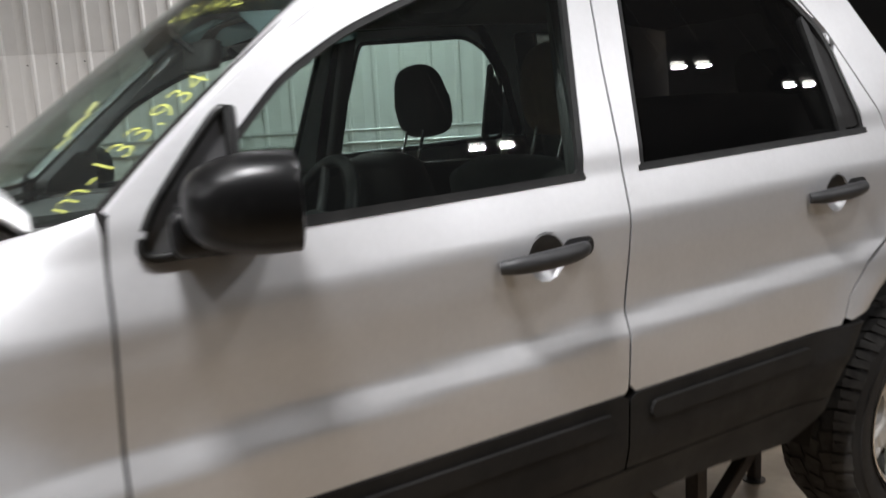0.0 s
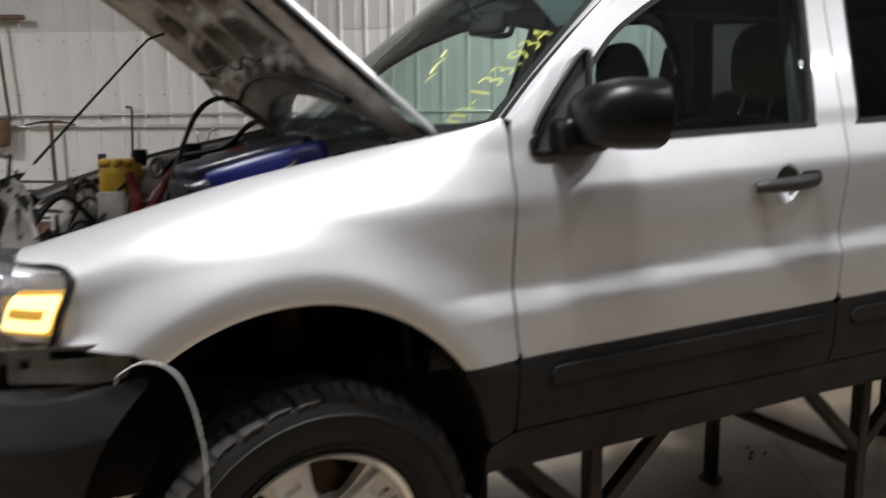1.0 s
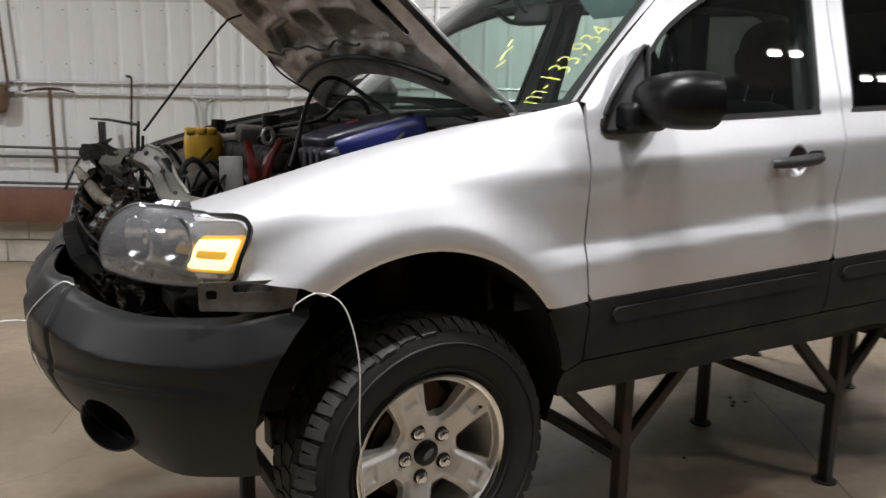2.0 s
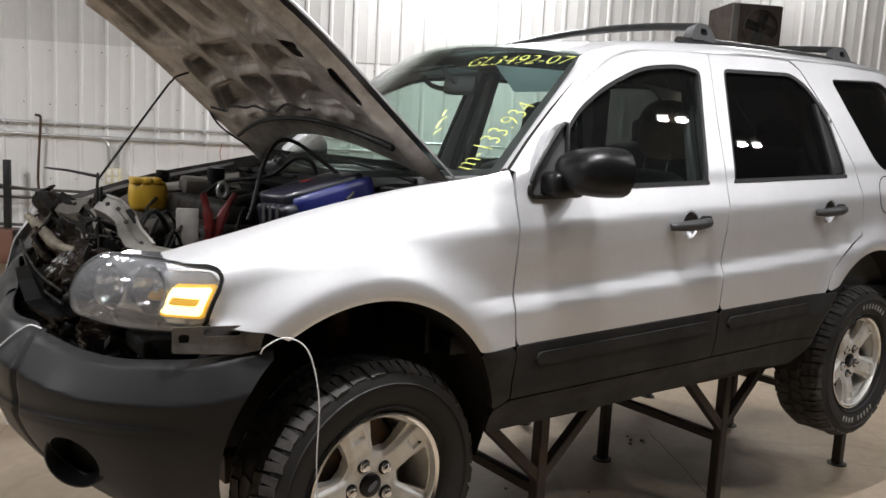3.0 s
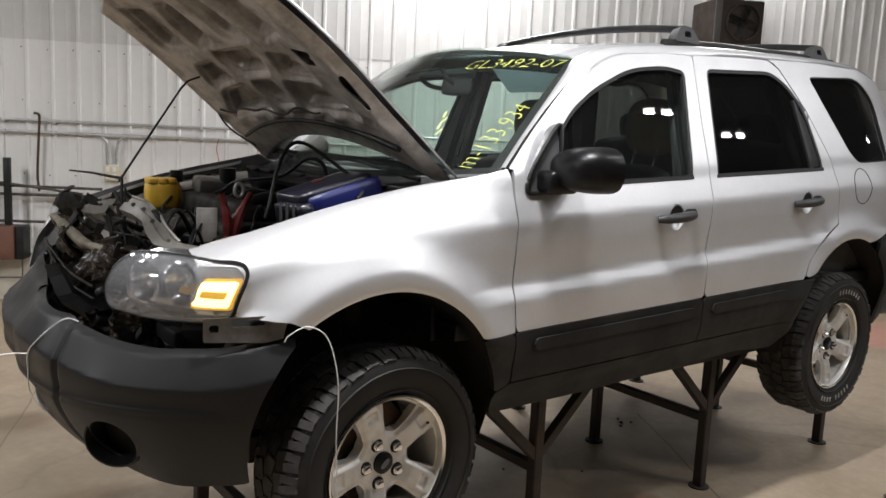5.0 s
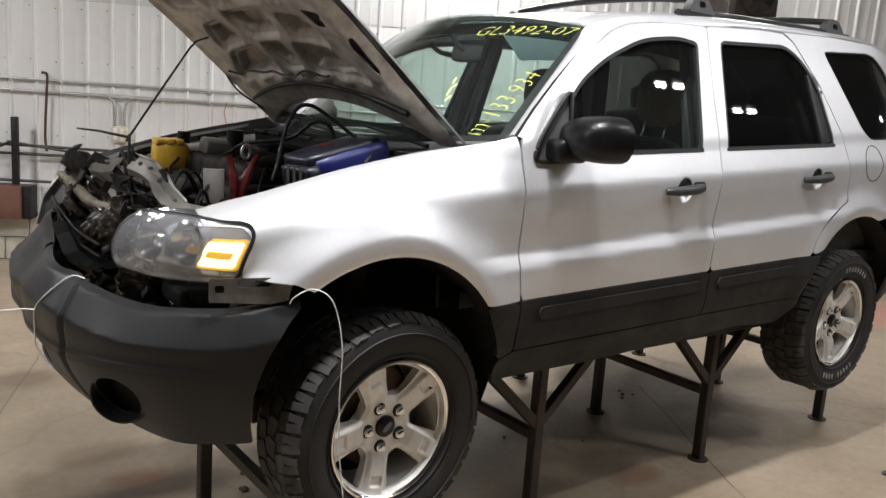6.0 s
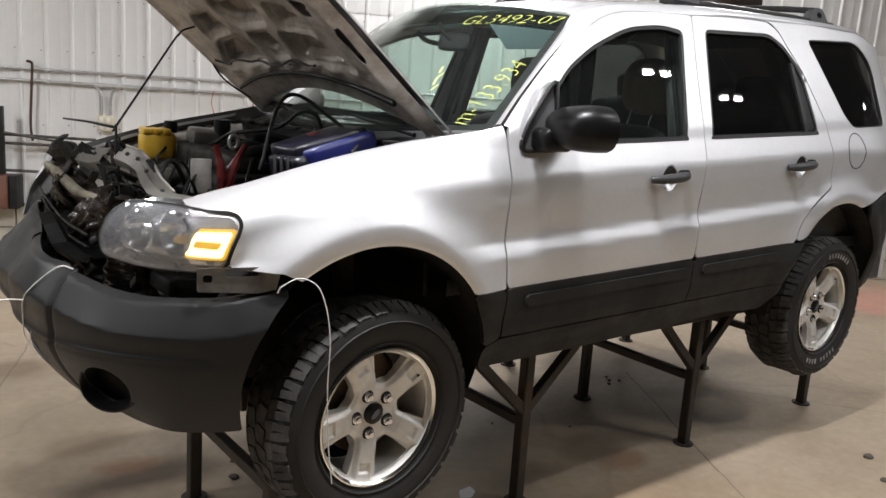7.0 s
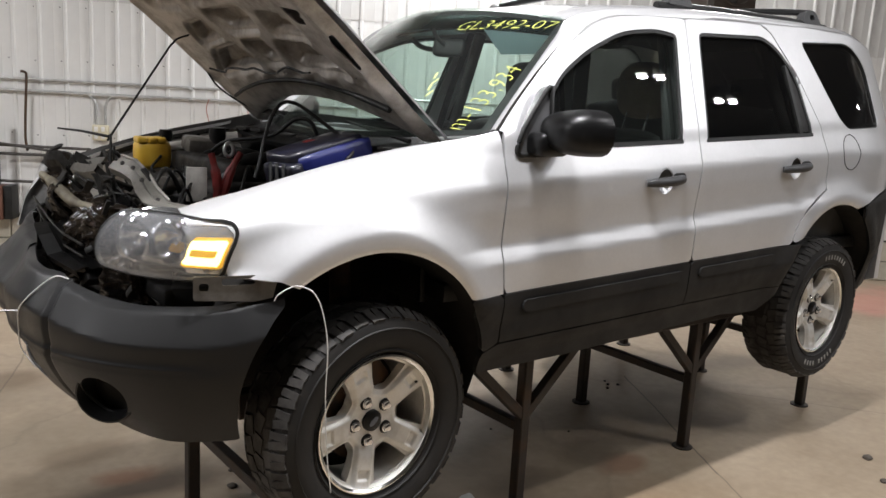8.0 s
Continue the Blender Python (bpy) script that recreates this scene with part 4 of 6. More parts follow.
def bumper_surface(u, v):
    d = bumper_top(u) - v
    far = smooth01((0.30 - u) / 0.55)
    run = 0.092 + 0.05 * far
    slope = np.clip((run - d) / run, 0, 1)
    tuck = 1 - 0.55 * smooth01((np.abs(u) - 0.55) / 0.35)
    ins = pushed(u) + (0.052 + 0.06 * far) * slope ** (1.05 - 0.25 * far) + 0.020 * np.clip((0.014 - d) / 0.014, 0, 1) ** 2 + 0.082 * tuck * np.clip((0.87 - v) / 0.16, 0, 1.4) ** 1.5
    ins = ins + 0.007 * smooth01((v - 0.852) / 0.007) * smooth01((0.93 - v) / 0.06) * smooth01((1.05 - np.abs(u)) / 0.15)
    ins = ins - 0.0055 * np.exp(-((v - 0.866) / 0.007) ** 2) * smooth01((0.98 - np.abs(u)) / 0.12)
    # dents of the blow, and a kink at the joint
    ins = ins + far * slope * 0.010 * (np.sin(u * 15 + v * 21) + np.sin(v * 33 - u * 9)) + 0.018 * np.exp(-((u - 0.40) / 0.05) ** 2) * slope
    g = np.exp(-((np.abs(u) - s_at(0.47)) / 0.009) ** 2) * 0.013
    x, y = plan(u, ins + g)
    return x, y, v


S_END = float(_ps[-1])
FOG = (s_at(0.628), 0.756)


def bumper_sd(U, V):
    x = np.interp(np.abs(U), _ps, _pl[:, 0])
    low = np.interp(np.abs(U), [0, 0.35, 0.6, 0.85, 1.3], [0.74, 0.69, 0.65, 0.645, 0.665])
    s = np.maximum(V - bumper_top(U), low - V)
    s = np.maximum(s, -(np.hypot(x, V - 0.735) - 0.415))
    s = np.maximum(s, np.abs(U) - S_END + 0.005)
    fog = np.hypot((np.abs(U) - FOG[0]) / 1.25, V - FOG[1]) - 0.064
    mouth = np.maximum(np.abs(U) - 0.36, np.abs(V - 0.80) - 0.055)
    return np.maximum(np.maximum(s, -fog), -mouth)


bumper = panel("front_bumper", bumper_sd, (-S_END, S_END, 0.6, 1.32), bumper_surface, BUMPER, car, "dark grey plastic bumper cover, pulled loose", step=0.010, thick=0.006)
for s in (-1, 1):
    c = Vector([float(q) for q in bumper_surface(np.array(-s * FOG[0]), np.array(FOG[1]))])
    n = Vector((-0.75, s * 0.66, 0.0)).normalized()
    q = n.to_track_quat("Z", "Y").to_matrix().to_4x4()
    fog = lathe("fog_recess", [(0.071, -0.012), (0.070, -0.004), (0.066, -0.003), (0.062, -0.012), (0.055, -0.07), (0.0, -0.075)], Matrix.Translation(c) @ q @ Matrix.Diagonal((1.26, 1.05, 1, 1)), BUMPER, bumper, "empty round fog lamp recess", n=28)


# ---- headlamps ----
HP = [(-0.405, 0.812), (-0.47, 0.785), (-0.545, 0.725), (-0.61, 0.645), (-0.655, 0.56), (-0.685, 0.48), (-0.70, 0.42)]
_hl = np.array([tuple(p) for p in arc_path([(x, y, 0) for x, y in HP], 8)])[:, :2]
_hs = np.r_[0, np.cumsum(np.hypot(*np.diff(_hl, axis=0).T))]
H_OUT = soft_outline([(0.040, 1.252, 0.02), (0.008, 1.244, 0.02), (-0.009, 1.222, 0.02), (-0.006, 1.19, 0.03), (0.030, 1.096, 0.025), (0.10, 1.086, 0.04), (0.25, 1.084, 0.05), (0.405, 1.098, 0.05), (0.428, 1.15, 0.05), (0.405, 1.215, 0.05), (0.34, 1.256, 0.04), (0.20, 1.262, 0.05), (0.08, 1.25, 0.04)], 0.03)


def lamp_surface(side, ins):
    def P(u, v):
        x, y = np.interp(u, _hs, _hl[:, 0]), np.interp(u, _hs, _hl[:, 1])
        out = np.maximum(-u, 0)
        x, y = x + 0.87 * out, y + 0.49 * out
        k = ins + 0.025 * ((v - 1.16) / 0.09) ** 2 + 0.07 * np.clip((v - 1.10) / 0.16, 0, 2) * np.clip(u / 0.4, 0, 1) * 0.6
        return x + k * 0.8, side * (y - k * 0.6), v
    return P


for s in (-1,):
    lamp = panel("headlamp", outline(H_OUT), limits(H_OUT), lamp_surface(s, 0.0), LENS, car, "hazy clear headlamp with a lit amber turn signal", step=0.014, thick=0.003, flip=s < 0)
    lamp.visible_shadow = False
    panel("lamp_rim", lambda U, V: np.maximum(poly_sd(U, V, H_OUT), -(poly_sd(U, V, H_OUT) + 0.004 + 0.005 * smooth01((0.10 - U) / 0.06))), limits(H_OUT), lamp_surface(s, -0.001), TRIM, lamp, "black lamp edge", step=0.004, thick=0.015, flip=s < 0)
    panel("lamp_back", grown(H_OUT, -0.004), limits(H_OUT), lamp_surface(s, 0.085), LAMPGREY, lamp, "grey inner housing", step=0.03, thick=0.01, flip=s < 0)
    for uu, zz, r in ((0.30, 1.175, 0.052), (0.185, 1.18, 0.055)):
        c = Vector([float(q) for q in lamp_surface(s, 0.03)(np.array(uu), np.array(zz))])
        q = Vector((-0.92, s * 0.38, 0)).to_track_quat("Z", "Y").to_matrix().to_4x4()
        bowl = lathe("reflector_bowl", [(r + 0.006, 0.0), (r, 0.004), (r * 0.8, -0.022), (r * 0.5, -0.042), (0.012, -0.052)], Matrix.Translation(c) @ q, REFLECTOR, lamp, "mirror reflector bowl", n=28)
        lathe("bulb_cap", [(0.0, -0.01), (0.012, -0.013), (0.016, -0.03), (0.012, -0.05)], Matrix.Translation(c) @ q, CHROME, bowl, n=16)
    am = [(0.148, 1.128), (0.050, 1.126), (0.022, 1.196), (0.120, 1.192)]
    turn_box = [(0.155, 1.120), (0.046, 1.118), (0.014, 1.203), (0.116, 1.200)]
    panel("signal_housing", outline(soft_outline(turn_box, 0.006)), limits(turn_box), lamp_surface(s, 0.024), AMBER_BACKLIT, lamp, "amber signal housing with a glow put in", step=0.008, thick=0.02, flip=s < 0)
    panel("turn_signal", outline(soft_outline(am, 0.006)), limits(am), lamp_surface(s, 0.018), AMBER, lamp, "glowing amber turn signal", step=0.008, thick=0.004, flip=s < 0)
    am2 = [(0.124, 1.152), (0.056, 1.150), (0.048, 1.168), (0.116, 1.170)]
    panel("signal_reflector", outline(am2), limits(am2), lamp_surface(s, 0.013), AMBER_BACKLIT, lamp, "amber reflector bar with a glow put in", step=0.006, thick=0.004, flip=s < 0)
    # an amber patch stands in for the signal's glow inside the lamp
    am3 = [(0.200, 1.155), (0.160, 1.152), (0.148, 1.182), (0.186, 1.180)]
    panel("signal_glow_patch", outline(soft_outline(am3, 0.01)), limits(am3), lamp_surface(s, 0.042), material("amber_glow_colour", (0.42, 0.23, 0.04), 0.25), lamp, "amber patch painted for the signal's glow in the lamp", step=0.008, thick=0.004, flip=s < 0)
    chrome_wall = [(0.165, 1.100), (0.02, 1.10), (0.008, 1.235), (0.165, 1.245)]
    panel("chrome_wall", outline(soft_outline(chrome_wall, 0.02)), limits(chrome_wall), lamp_surface(s, 0.045), material("lamp_chrome", (0.72, 0.72, 0.73), 0.2, 0.8, (0.6, 0.6, 0.6), 20, bump=0.3, bump_scale=40), lamp, "silver reflector wall", step=0.02, thick=0.004, flip=s < 0)

# the far lamp, smashed: its pale hazed shell is left, pushed back and tilted up
SHELL = material("hazed_shell", (0.40, 0.395, 0.385), 0.25, 0.2, (0.10, 0.097, 0.094), 12, 0.4, 0.7, 0.5, bump=0.3, bump_scale=25)
T = np.linspace(0, 1, 14)
ribbon("smashed_headlamp", [(-0.655 + 0.10 * t ** 1.6 + 0.004 * math.sin(9 * t), 0.60, 1.03 + 0.22 * t) for t in T], [(-0.560 + 0.035 * t + 0.006 * math.sin(12 * t), 0.62 + 0.02 * t, 1.03 + 0.235 * t) for t in T], SHELL, car, "smashed hazy far headlamp shell", across=8, bulge=0.022, thick=0.01)

# ---- door mirror ----
SAIL = material("sail_plastic", (0.11, 0.11, 0.112), 0.30, 0, (0.09, 0.09, 0.09), 20, bump=0.05, bump_scale=300)


def build_mirror(s):
    root = new("door_mirror")
    root.parent = car
    tagged(root, "black plastic door mirror")
    sail = soft_outline([(0.522, 1.424, 0.035), (0.690, 1.428, 0.01), (0.700, 1.655, 0.01), (0.668, 1.638, 0.02), (0.613, 1.572, 0.03), (0.552, 1.492, 0.03)], 0.02)
    panel("sail", outline(sail), limits(sail), lambda u, v: (u, s * (half_width(u, 1.43 + 0 * v) + 0.004 - 0.12 * (v - 1.43)), v), SAIL, root, "grey triangular mirror base", step=0.010, thick=0.045, flip=s > 0)
    rim = np.array(soft_outline([(0.520, 1.422, 0.035), (0.69, 1.426, 0.01), (0.703, 1.660, 0.01), (0.665, 1.638, 0.02), (0.610, 1.572, 0.03), (0.549, 1.492, 0.03)], 0.02))
    keep = [(float(u), s * (float(half_width(u, 1.43)) + 0.006 - 0.12 * (float(v) - 1.43)), float(v)) for u, v in rim if u < 0.685]
    tube("sail_rim", keep, 0.008, TRIM, root, "black raised edge of the mirror base")
    bm = bmesh.new()
    add_box(bm, pose(0.622, s * 0.886, 1.462, 0, 0, s * 10), (0.115, 0.10, 0.074), 0.022, 4)
    part("arm", bm, MIRRORCAP, root)
    bm = bmesh.new()
    bmesh.ops.create_uvsphere(bm, u_segments=40, v_segments=24, radius=1)
    for v in bm.verts:
        x, y, z = v.co
        p = lambda t, k: math.copysign(abs(t) ** k, t)
        x, y, z = p(x, 0.85), p(y, 0.70), p(z, 0.70)
        if x > 0.25:
            x = 0.25 + (x - 0.25) * 0.10
        taper = 1 - 0.20 * (0.5 - y * 0.5) ** 2 - (0.0 if z > 0 else 0.10) * (y * 0.5 + 0.5)
        lip = 1 + 0.035 * (x > 0.26)
        v.co = (x * 0.125, y * 0.128 * lip, z * 0.079 * taper * lip)
    m = pose(0.694, s * 0.966, 1.503, 0, 0, s * 14)
    bm.transform(m @ Matrix.Diagonal((1, s, 1, 1)))
    cap = part("mirror_cap", bm, MIRRORCAP, root, "scuffed black mirror housing", angle=50)
    bm = bmesh.new()
    add_box(bm, m @ pose(0.0355, 0, 0), (0.004, 0.17, 0.10), 0.0015, 1)
    part("mirror_glass", bm, material("mirror_silver", (0.8, 0.8, 0.8), 0.03, 1.0), root, "mirror glass")


build_mirror(-1)
build_mirror(1)


# ---- wheels ----
def tyre_profile():
    half = [(0.208, 0.085), (0.222, 0.098), (0.245, 0.111), (0.280, 0.119), (0.306, 0.1175), (0.325, 0.110), (0.337, 0.097), (0.343, 0.078), (0.346, 0.04)]
    return [(r, -z) for r, z in half] + [(0.347, 0.0)] + half[::-1]


def build_wheel(name, m, lug, letters):
    """A five-spoke alloy wheel on an all-terrain tyre; local z points outwards."""
    root = new(name)
    root.parent = car
    root.matrix_world = m
    tagged(root, "five-spoke alloy wheel on an all-terrain tyre")
    I = Matrix.Identity(4)
    tyre = lathe("tyre", tyre_profile(), I, RUBBER, root, "black all-terrain tyre", n=96, angle=25)
    bm = bmesh.new()
    n, pitch = lug, 2 * math.pi * 0.345 / lug
    for k in range(n):
        for z, off, skew in ((-0.052, 0.5, 16), (0.0, 0.1, -14), (0.052, 0.6, 16)):
            b = math.degrees(2 * math.pi * (k + off) / n)
            add_box(bm, pose(0, 0, 0, 0, 0, b) @ pose(0.3450, 0, z, skew), (0.008, pitch * 0.84, 0.044), 0)
        for s in (-1, 1):
            # shoulder blocks: a long and a short one in turn, each with a slot cut into its outer end
            b = math.degrees(2 * math.pi * (k + 0.25 + 0.25 * s) / n)
            for d in (-1, 1):
                long = 0.052 if k % 2 else 0.045
                add_box(bm, pose(0, 0, 0, 0, 0, b + math.degrees(d * 0.215 * pitch / 0.345)) @ pose(0.3378, 0, s * 0.089, 5 * s + 5 * d * s, s * -27, 0), (0.010, pitch * (0.37 + 0.02 * d), long), 0)
    part("tread", bm, TREAD, tyre, "blocky tread, paler to make up for missing fill light", smooth=False)
    for r, w in ((0.300, 0.0025), (0.232, 0.003)):
        bm = bmesh.new()
        add_lathe(bm, [(r - w, 0.118 if r > 0.28 else 0.107), (r, 0.1225 if r > 0.28 else 0.112), (r + w, 0.118 if r > 0.28 else 0.107)], I, 72)
        part("sidewall_ring", bm, RUBBER, tyre)
    # rim: barrel, lip, spoked face
    lathe("rim_barrel", [(0.214, 0.090), (0.216, 0.098), (0.210, 0.100), (0.203, 0.094), (0.198, 0.070), (0.190, 0.040), (0.185, -0.02), (0.195, -0.085), (0.21, -0.088)], I, ALLOY, root, "alloy rim barrel", n=72)
    lathe("rim_lip", [(0.2165, 0.097), (0.2155, 0.1015), (0.2105, 0.1025), (0.2035, 0.0965)], I, ALLOY_CUT, root, "polished rim lip", n=72)

    def polar(U, V):
        r = np.hypot(U, V)
        a = np.arctan2(V, U)
        a = (a + math.pi / 5) % (2 * math.pi / 5) - math.pi / 5
        return r, a

    def face_sd(U, V):
        r, a = polar(U, V)
        c = np.abs(a)
        x, y = r * np.cos(a), r * np.sin(c)
        half = np.interp(r, [0.06, 0.095, 0.14, 0.205], [0.050, 0.041, 0.043, 0.055])
        k = 0.012
        d1, d2 = half - y, 0.094 - r
        gap = np.maximum(np.maximum(d1, d2) + np.maximum(k - np.abs(d1 - d2), 0) ** 2 / (4 * k), r - 0.194)
        return np.maximum(r - 0.2035, -gap)

    def face(U, V):
        r, a = polar(U, V)
        y = r * np.sin(np.abs(a))
        z = np.interp(r, [0, 0.05, 0.075, 0.11, 0.16, 0.195, 0.204], [0.058, 0.058, 0.060, 0.074, 0.083, 0.087, 0.092])
        z = z - 0.012 * smooth01((y - 0.024) / 0.018) * smooth01((r - 0.075) / 0.02)
        pocket = smooth01((0.023 - y) / 0.006) * smooth01((r - 0.150) / 0.006) * smooth01((0.183 - r) / 0.006)
        return U, V, z - 0.007 * pocket
    panel("spoke_face", face_sd, (-0.21, 0.21, -0.21, 0.21), face, ALLOY, root, "silver five-spoke face", step=0.005, thick=0.030)
    cap = lathe("centre_cap", [(0.034, 0.056), (0.033, 0.066), (0.026, 0.070), (0.0, 0.071)], I, MIRRORCAP, root, "dark oval-badged centre cap", n=28)
    bm = bmesh.new()
    for v in bmesh.ops.create_circle(bm, cap_ends=True, segments=24, radius=1)["verts"]:
        v.co = (v.co.x * 0.019, v.co.y * 0.009, 0.0722)
    bmesh.ops.solidify(bm, geom=bm.faces[:], thickness=-0.0012)
    part("badge", bm, material("badge", (0.12, 0.13, 0.16), 0.3, 0.4), cap)
    for k in range(5):
        a = 2 * math.pi * k / 5
        mm = pose(0.063 * math.cos(a), 0.063 * math.sin(a), 0.058)
        lathe("nut_seat", [(0.021, 0.001), (0.020, 0.004), (0.0, 0.004)], mm, BLACK, root, "dark nut pocket", n=18)
        seat = lathe("lug_nut", [(0.016, 0.003), (0.0155, 0.008), (0.0125, 0.009), (0.012, 0.017), (0.008, 0.021), (0.0, 0.022)], mm, CHROME, root, "chrome wheel nut", n=12)
    lathe("brake_disc", [(0.0, 0.0), (0.135, 0.0), (0.138, -0.008), (0.138, -0.02), (0.0, -0.02)], pose(0, 0, 0.015), RUST, root, "rusty brake disc", n=40)
    lathe("rim_back", [(0.19, 0.0), (0.0, 0.0)], pose(0, 0, -0.07), BLACK, root, n=40)
    tube("valve", [(0.186, -0.02, 0.05), (0.178, -0.02, 0.085)], 0.005, TRIM, root)
    box("caliper", pose(0.10, 0.09, 0.0), (0.10, 0.12, 0.06), RUST, root, "rusty brake caliper", bevel=0.015)
    if letters:
        for count, gap, mid in ((8, 99, 0.42), (10, 5, 3.85)):
            for k in range(count):
                if k == gap:
                    continue
                a = mid - (k - (count - 1) / 2) * 0.105
                bm = bmesh.new()
                add_box(bm, pose(0, 0, 0, 0, 0, math.degrees(a)) @ pose(0.268, 0, 0.1172), (0.026, 0.011, 0.003), 0.001)
                bm2 = bm
                part("sidewall_mark", bm2, LETTER, tyre, "worn white raised mark", smooth=False)
    return root


# local z of a wheel points to -y; the fronts hang a little lower and are turned slightly
WHEELS = (("front_wheel", (0.027, -0.765, 0.624), 4.0, 40), ("rear_wheel", (2.617, -0.765, 0.672), 0.0, 54), ("front_wheel", (0.026, 0.765, 0.627), 180, 0), ("rear_wheel", (2.617, 0.765, 0.672), 180, 0))
for name, at, turn, spin in WHEELS:
    build_wheel(name, pose(*at) @ pose(0, 0, 0, 0, 0, turn) @ pose(0, 0, 0, 90, 0, 0) @ pose(0, 0, 0, 0, 0, spin), 36, name == "rear_wheel" and turn == 0)
for x, z in ((0.026, 0.627), (2.617, 0.672)):
    tube("axle", [(x, -0.72, z), (x, 0.72, z)], 0.03, RUST, car, "rusty axle shaft")
    for s in (-1, 1):
        tube("strut", [(x, s * 0.66, z), (x + 0.02, s * 0.58, z + 0.45)], 0.035, RUST, car, "rusty suspension strut")

# underbody
box("underbody", pose(1.35, 0, 0.84), (1.55, 1.52, 0.16), UNDER, car, "black underbody", bevel=0.03)
box("rear_underbody", pose(2.75, 0, 0.98), (1.25, 0.82, 0.16), UNDER, car, bevel=0.03)
box("front_underbody", pose(-0.1, 0, 0.90), (1.0, 0.80, 0.10), BLACK, car, bevel=0.03)

# ---- cabin ----
def cushion(name, m, size, mat, parent, label="", soft=0.35, n=3):
    """A stuffed block with rounded edges and a slight crown."""
    bm = bmesh.new()
    bmesh.ops.create_cube(bm, size=1)
    bmesh.ops.subdivide_edges(bm, edges=bm.edges[:], cuts=5, use_grid_fill=True)
    for v in bm.verts:
        x, y, z = v.co * 2
        k = (abs(x) ** 4 + abs(y) ** 4 + abs(z) ** 4) ** 0.25
        q = Vector((x, y, z)) / max(k, 1e-6) * max(abs(x), abs(y), abs(z))
        p = Vector((x, y, z)).lerp(q, soft * 2)
        v.co = m @ Vector((p.x * size[0] / 2, p.y * size[1] / 2, p.z * size[2] / 2))
    return part(name, bm, mat, parent, label, angle=80)


def rounded(name, m, size, mat, parent, label=""):
    """A stuffed pad, rounder at the top than at the bottom."""
    bm = bmesh.new()
    bmesh.ops.create_uvsphere(bm, u_segments=28, v_segments=18, radius=1)
    for v in bm.verts:
        k = 0.78 if v.co.z > 0 else 0.55
        v.co = m @ Vector([math.copysign(abs(c) ** k, c) * d / 2 for c, d in zip(v.co, size)])
    return part(name, bm, mat, parent, label, angle=80)


def build_seat(x, y, tan):
    """A front seat: base, leaning back, headrest on two posts."""
    root = new("front_seat")
    root.parent = car
    root.matrix_world = pose(x, y, 1.02)
    tagged(root, "dark cloth car seat with a rounded headrest")
    cushion("seat_cushion", pose(-0.22, 0, 0.13), (0.52, 0.50, 0.18), FABRIC, root)
    cushion("seat_back", pose(0.06, 0, 0.24, 0, -15, 0), (0.15, 0.48, 0.50), FABRIC, root)
    rounded("headrest", pose(0.185, 0, 0.655, 0, -10, 0), (0.12, 0.27, 0.25), FABRIC_TAN if tan else FABRIC, root, "rounded headrest")
    for s in (-1, 1):
        tube("headrest_post", [(0.120, s * 0.06, 0.44), (0.175, s * 0.06, 0.62)], 0.006, CHROME, root)
    return root


build_seat(1.53, -0.38, True)
build_seat(1.53, 0.38, False)
bench = new("rear_bench")
bench.parent = car
tagged(bench, "dark cloth rear bench")
cushion("seat_cushion", pose(2.20, 0, 1.18), (0.50, 1.30, 0.18), FABRIC, bench)
cushion("seat_back", pose(2.50, 0, 1.40, 0, -16, 0), (0.14, 1.30, 0.50), FABRIC, bench)
for y in (-0.40, 0.40):
    cushion("headrest", pose(2.57, y, 1.70, 0, -8, 0), (0.09, 0.26, 0.15), FABRIC, bench, soft=0.48)
box("cabin_floor", pose(1.75, 0, 0.98), (2.9, 1.60, 0.06), TRIM, car, bevel=0.01)
for s in (-1, 1):
    for x0, x1 in ((0.50, 1.46), (1.49, 2.20)):
        box("door_card", pose((x0 + x1) / 2, s * 0.79, 1.22), (x1 - x0, 0.06, 0.44), DASH, car, "grey inner door trim", bevel=0.02)
    box("rear_trim", pose(2.80, s * 0.73, 1.25), (1.0, 0.06, 0.55), DASH, car, bevel=0.02)
    # inner pillars
    for a, b, w in (((1.50, 0.72, 1.42), (1.55, 0.58, 1.93), 0.06), ((2.46, 0.70, 1.45), (2.30, 0.55, 1.93), 0.09)):
        bm = bmesh.new()
        add_bar(bm, (a[0], s * a[1], a[2]), (b[0], s * b[1], b[2]), w, 0.04, 0.01)
        part("inner_pillar", bm, DASH, car, "dark inner pillar trim")
    tube("grab_handle", arc_path([(1.12, s * 0.60, 1.87), (1.16, s * 0.56, 1.83), (1.28, s * 0.56, 1.83), (1.33, s * 0.60, 1.88)], 5), 0.012, DASH, car)
tube("seat_belt", [(1.50, -0.63, 1.86), (1.50, -0.72, 1.50), (1.48, -0.68, 1.15)], 0.012, TRIM, car, "dark seat belt")


def dash_surface(u, v):
    return 0.30 + 0.55 * u, v * 0.72, 1.40 + 0.03 * np.sin(u * 2.6) - 0.10 * smooth01((u - 0.8) / 0.2) + 0.03 * np.exp(-((v + 0.5) / 0.25) ** 2) * smooth01((u - 0.3) / 0.3)


# paler copy of the dash plastic, with the overhead light put into it
dash = panel("dashboard", lambda U, V: np.maximum(np.abs(U - 0.5) - 0.5, np.abs(V) - 0.98), (0, 1, -1, 1), dash_surface, material("dash_top_lit", (0.13, 0.135, 0.132), 0.55, 0, (0.10, 0.104, 0.10), 12, bump=0.1, bump_scale=300), car, "dashboard top, paler for the light through the screen", step=0.04, thick=0.02)
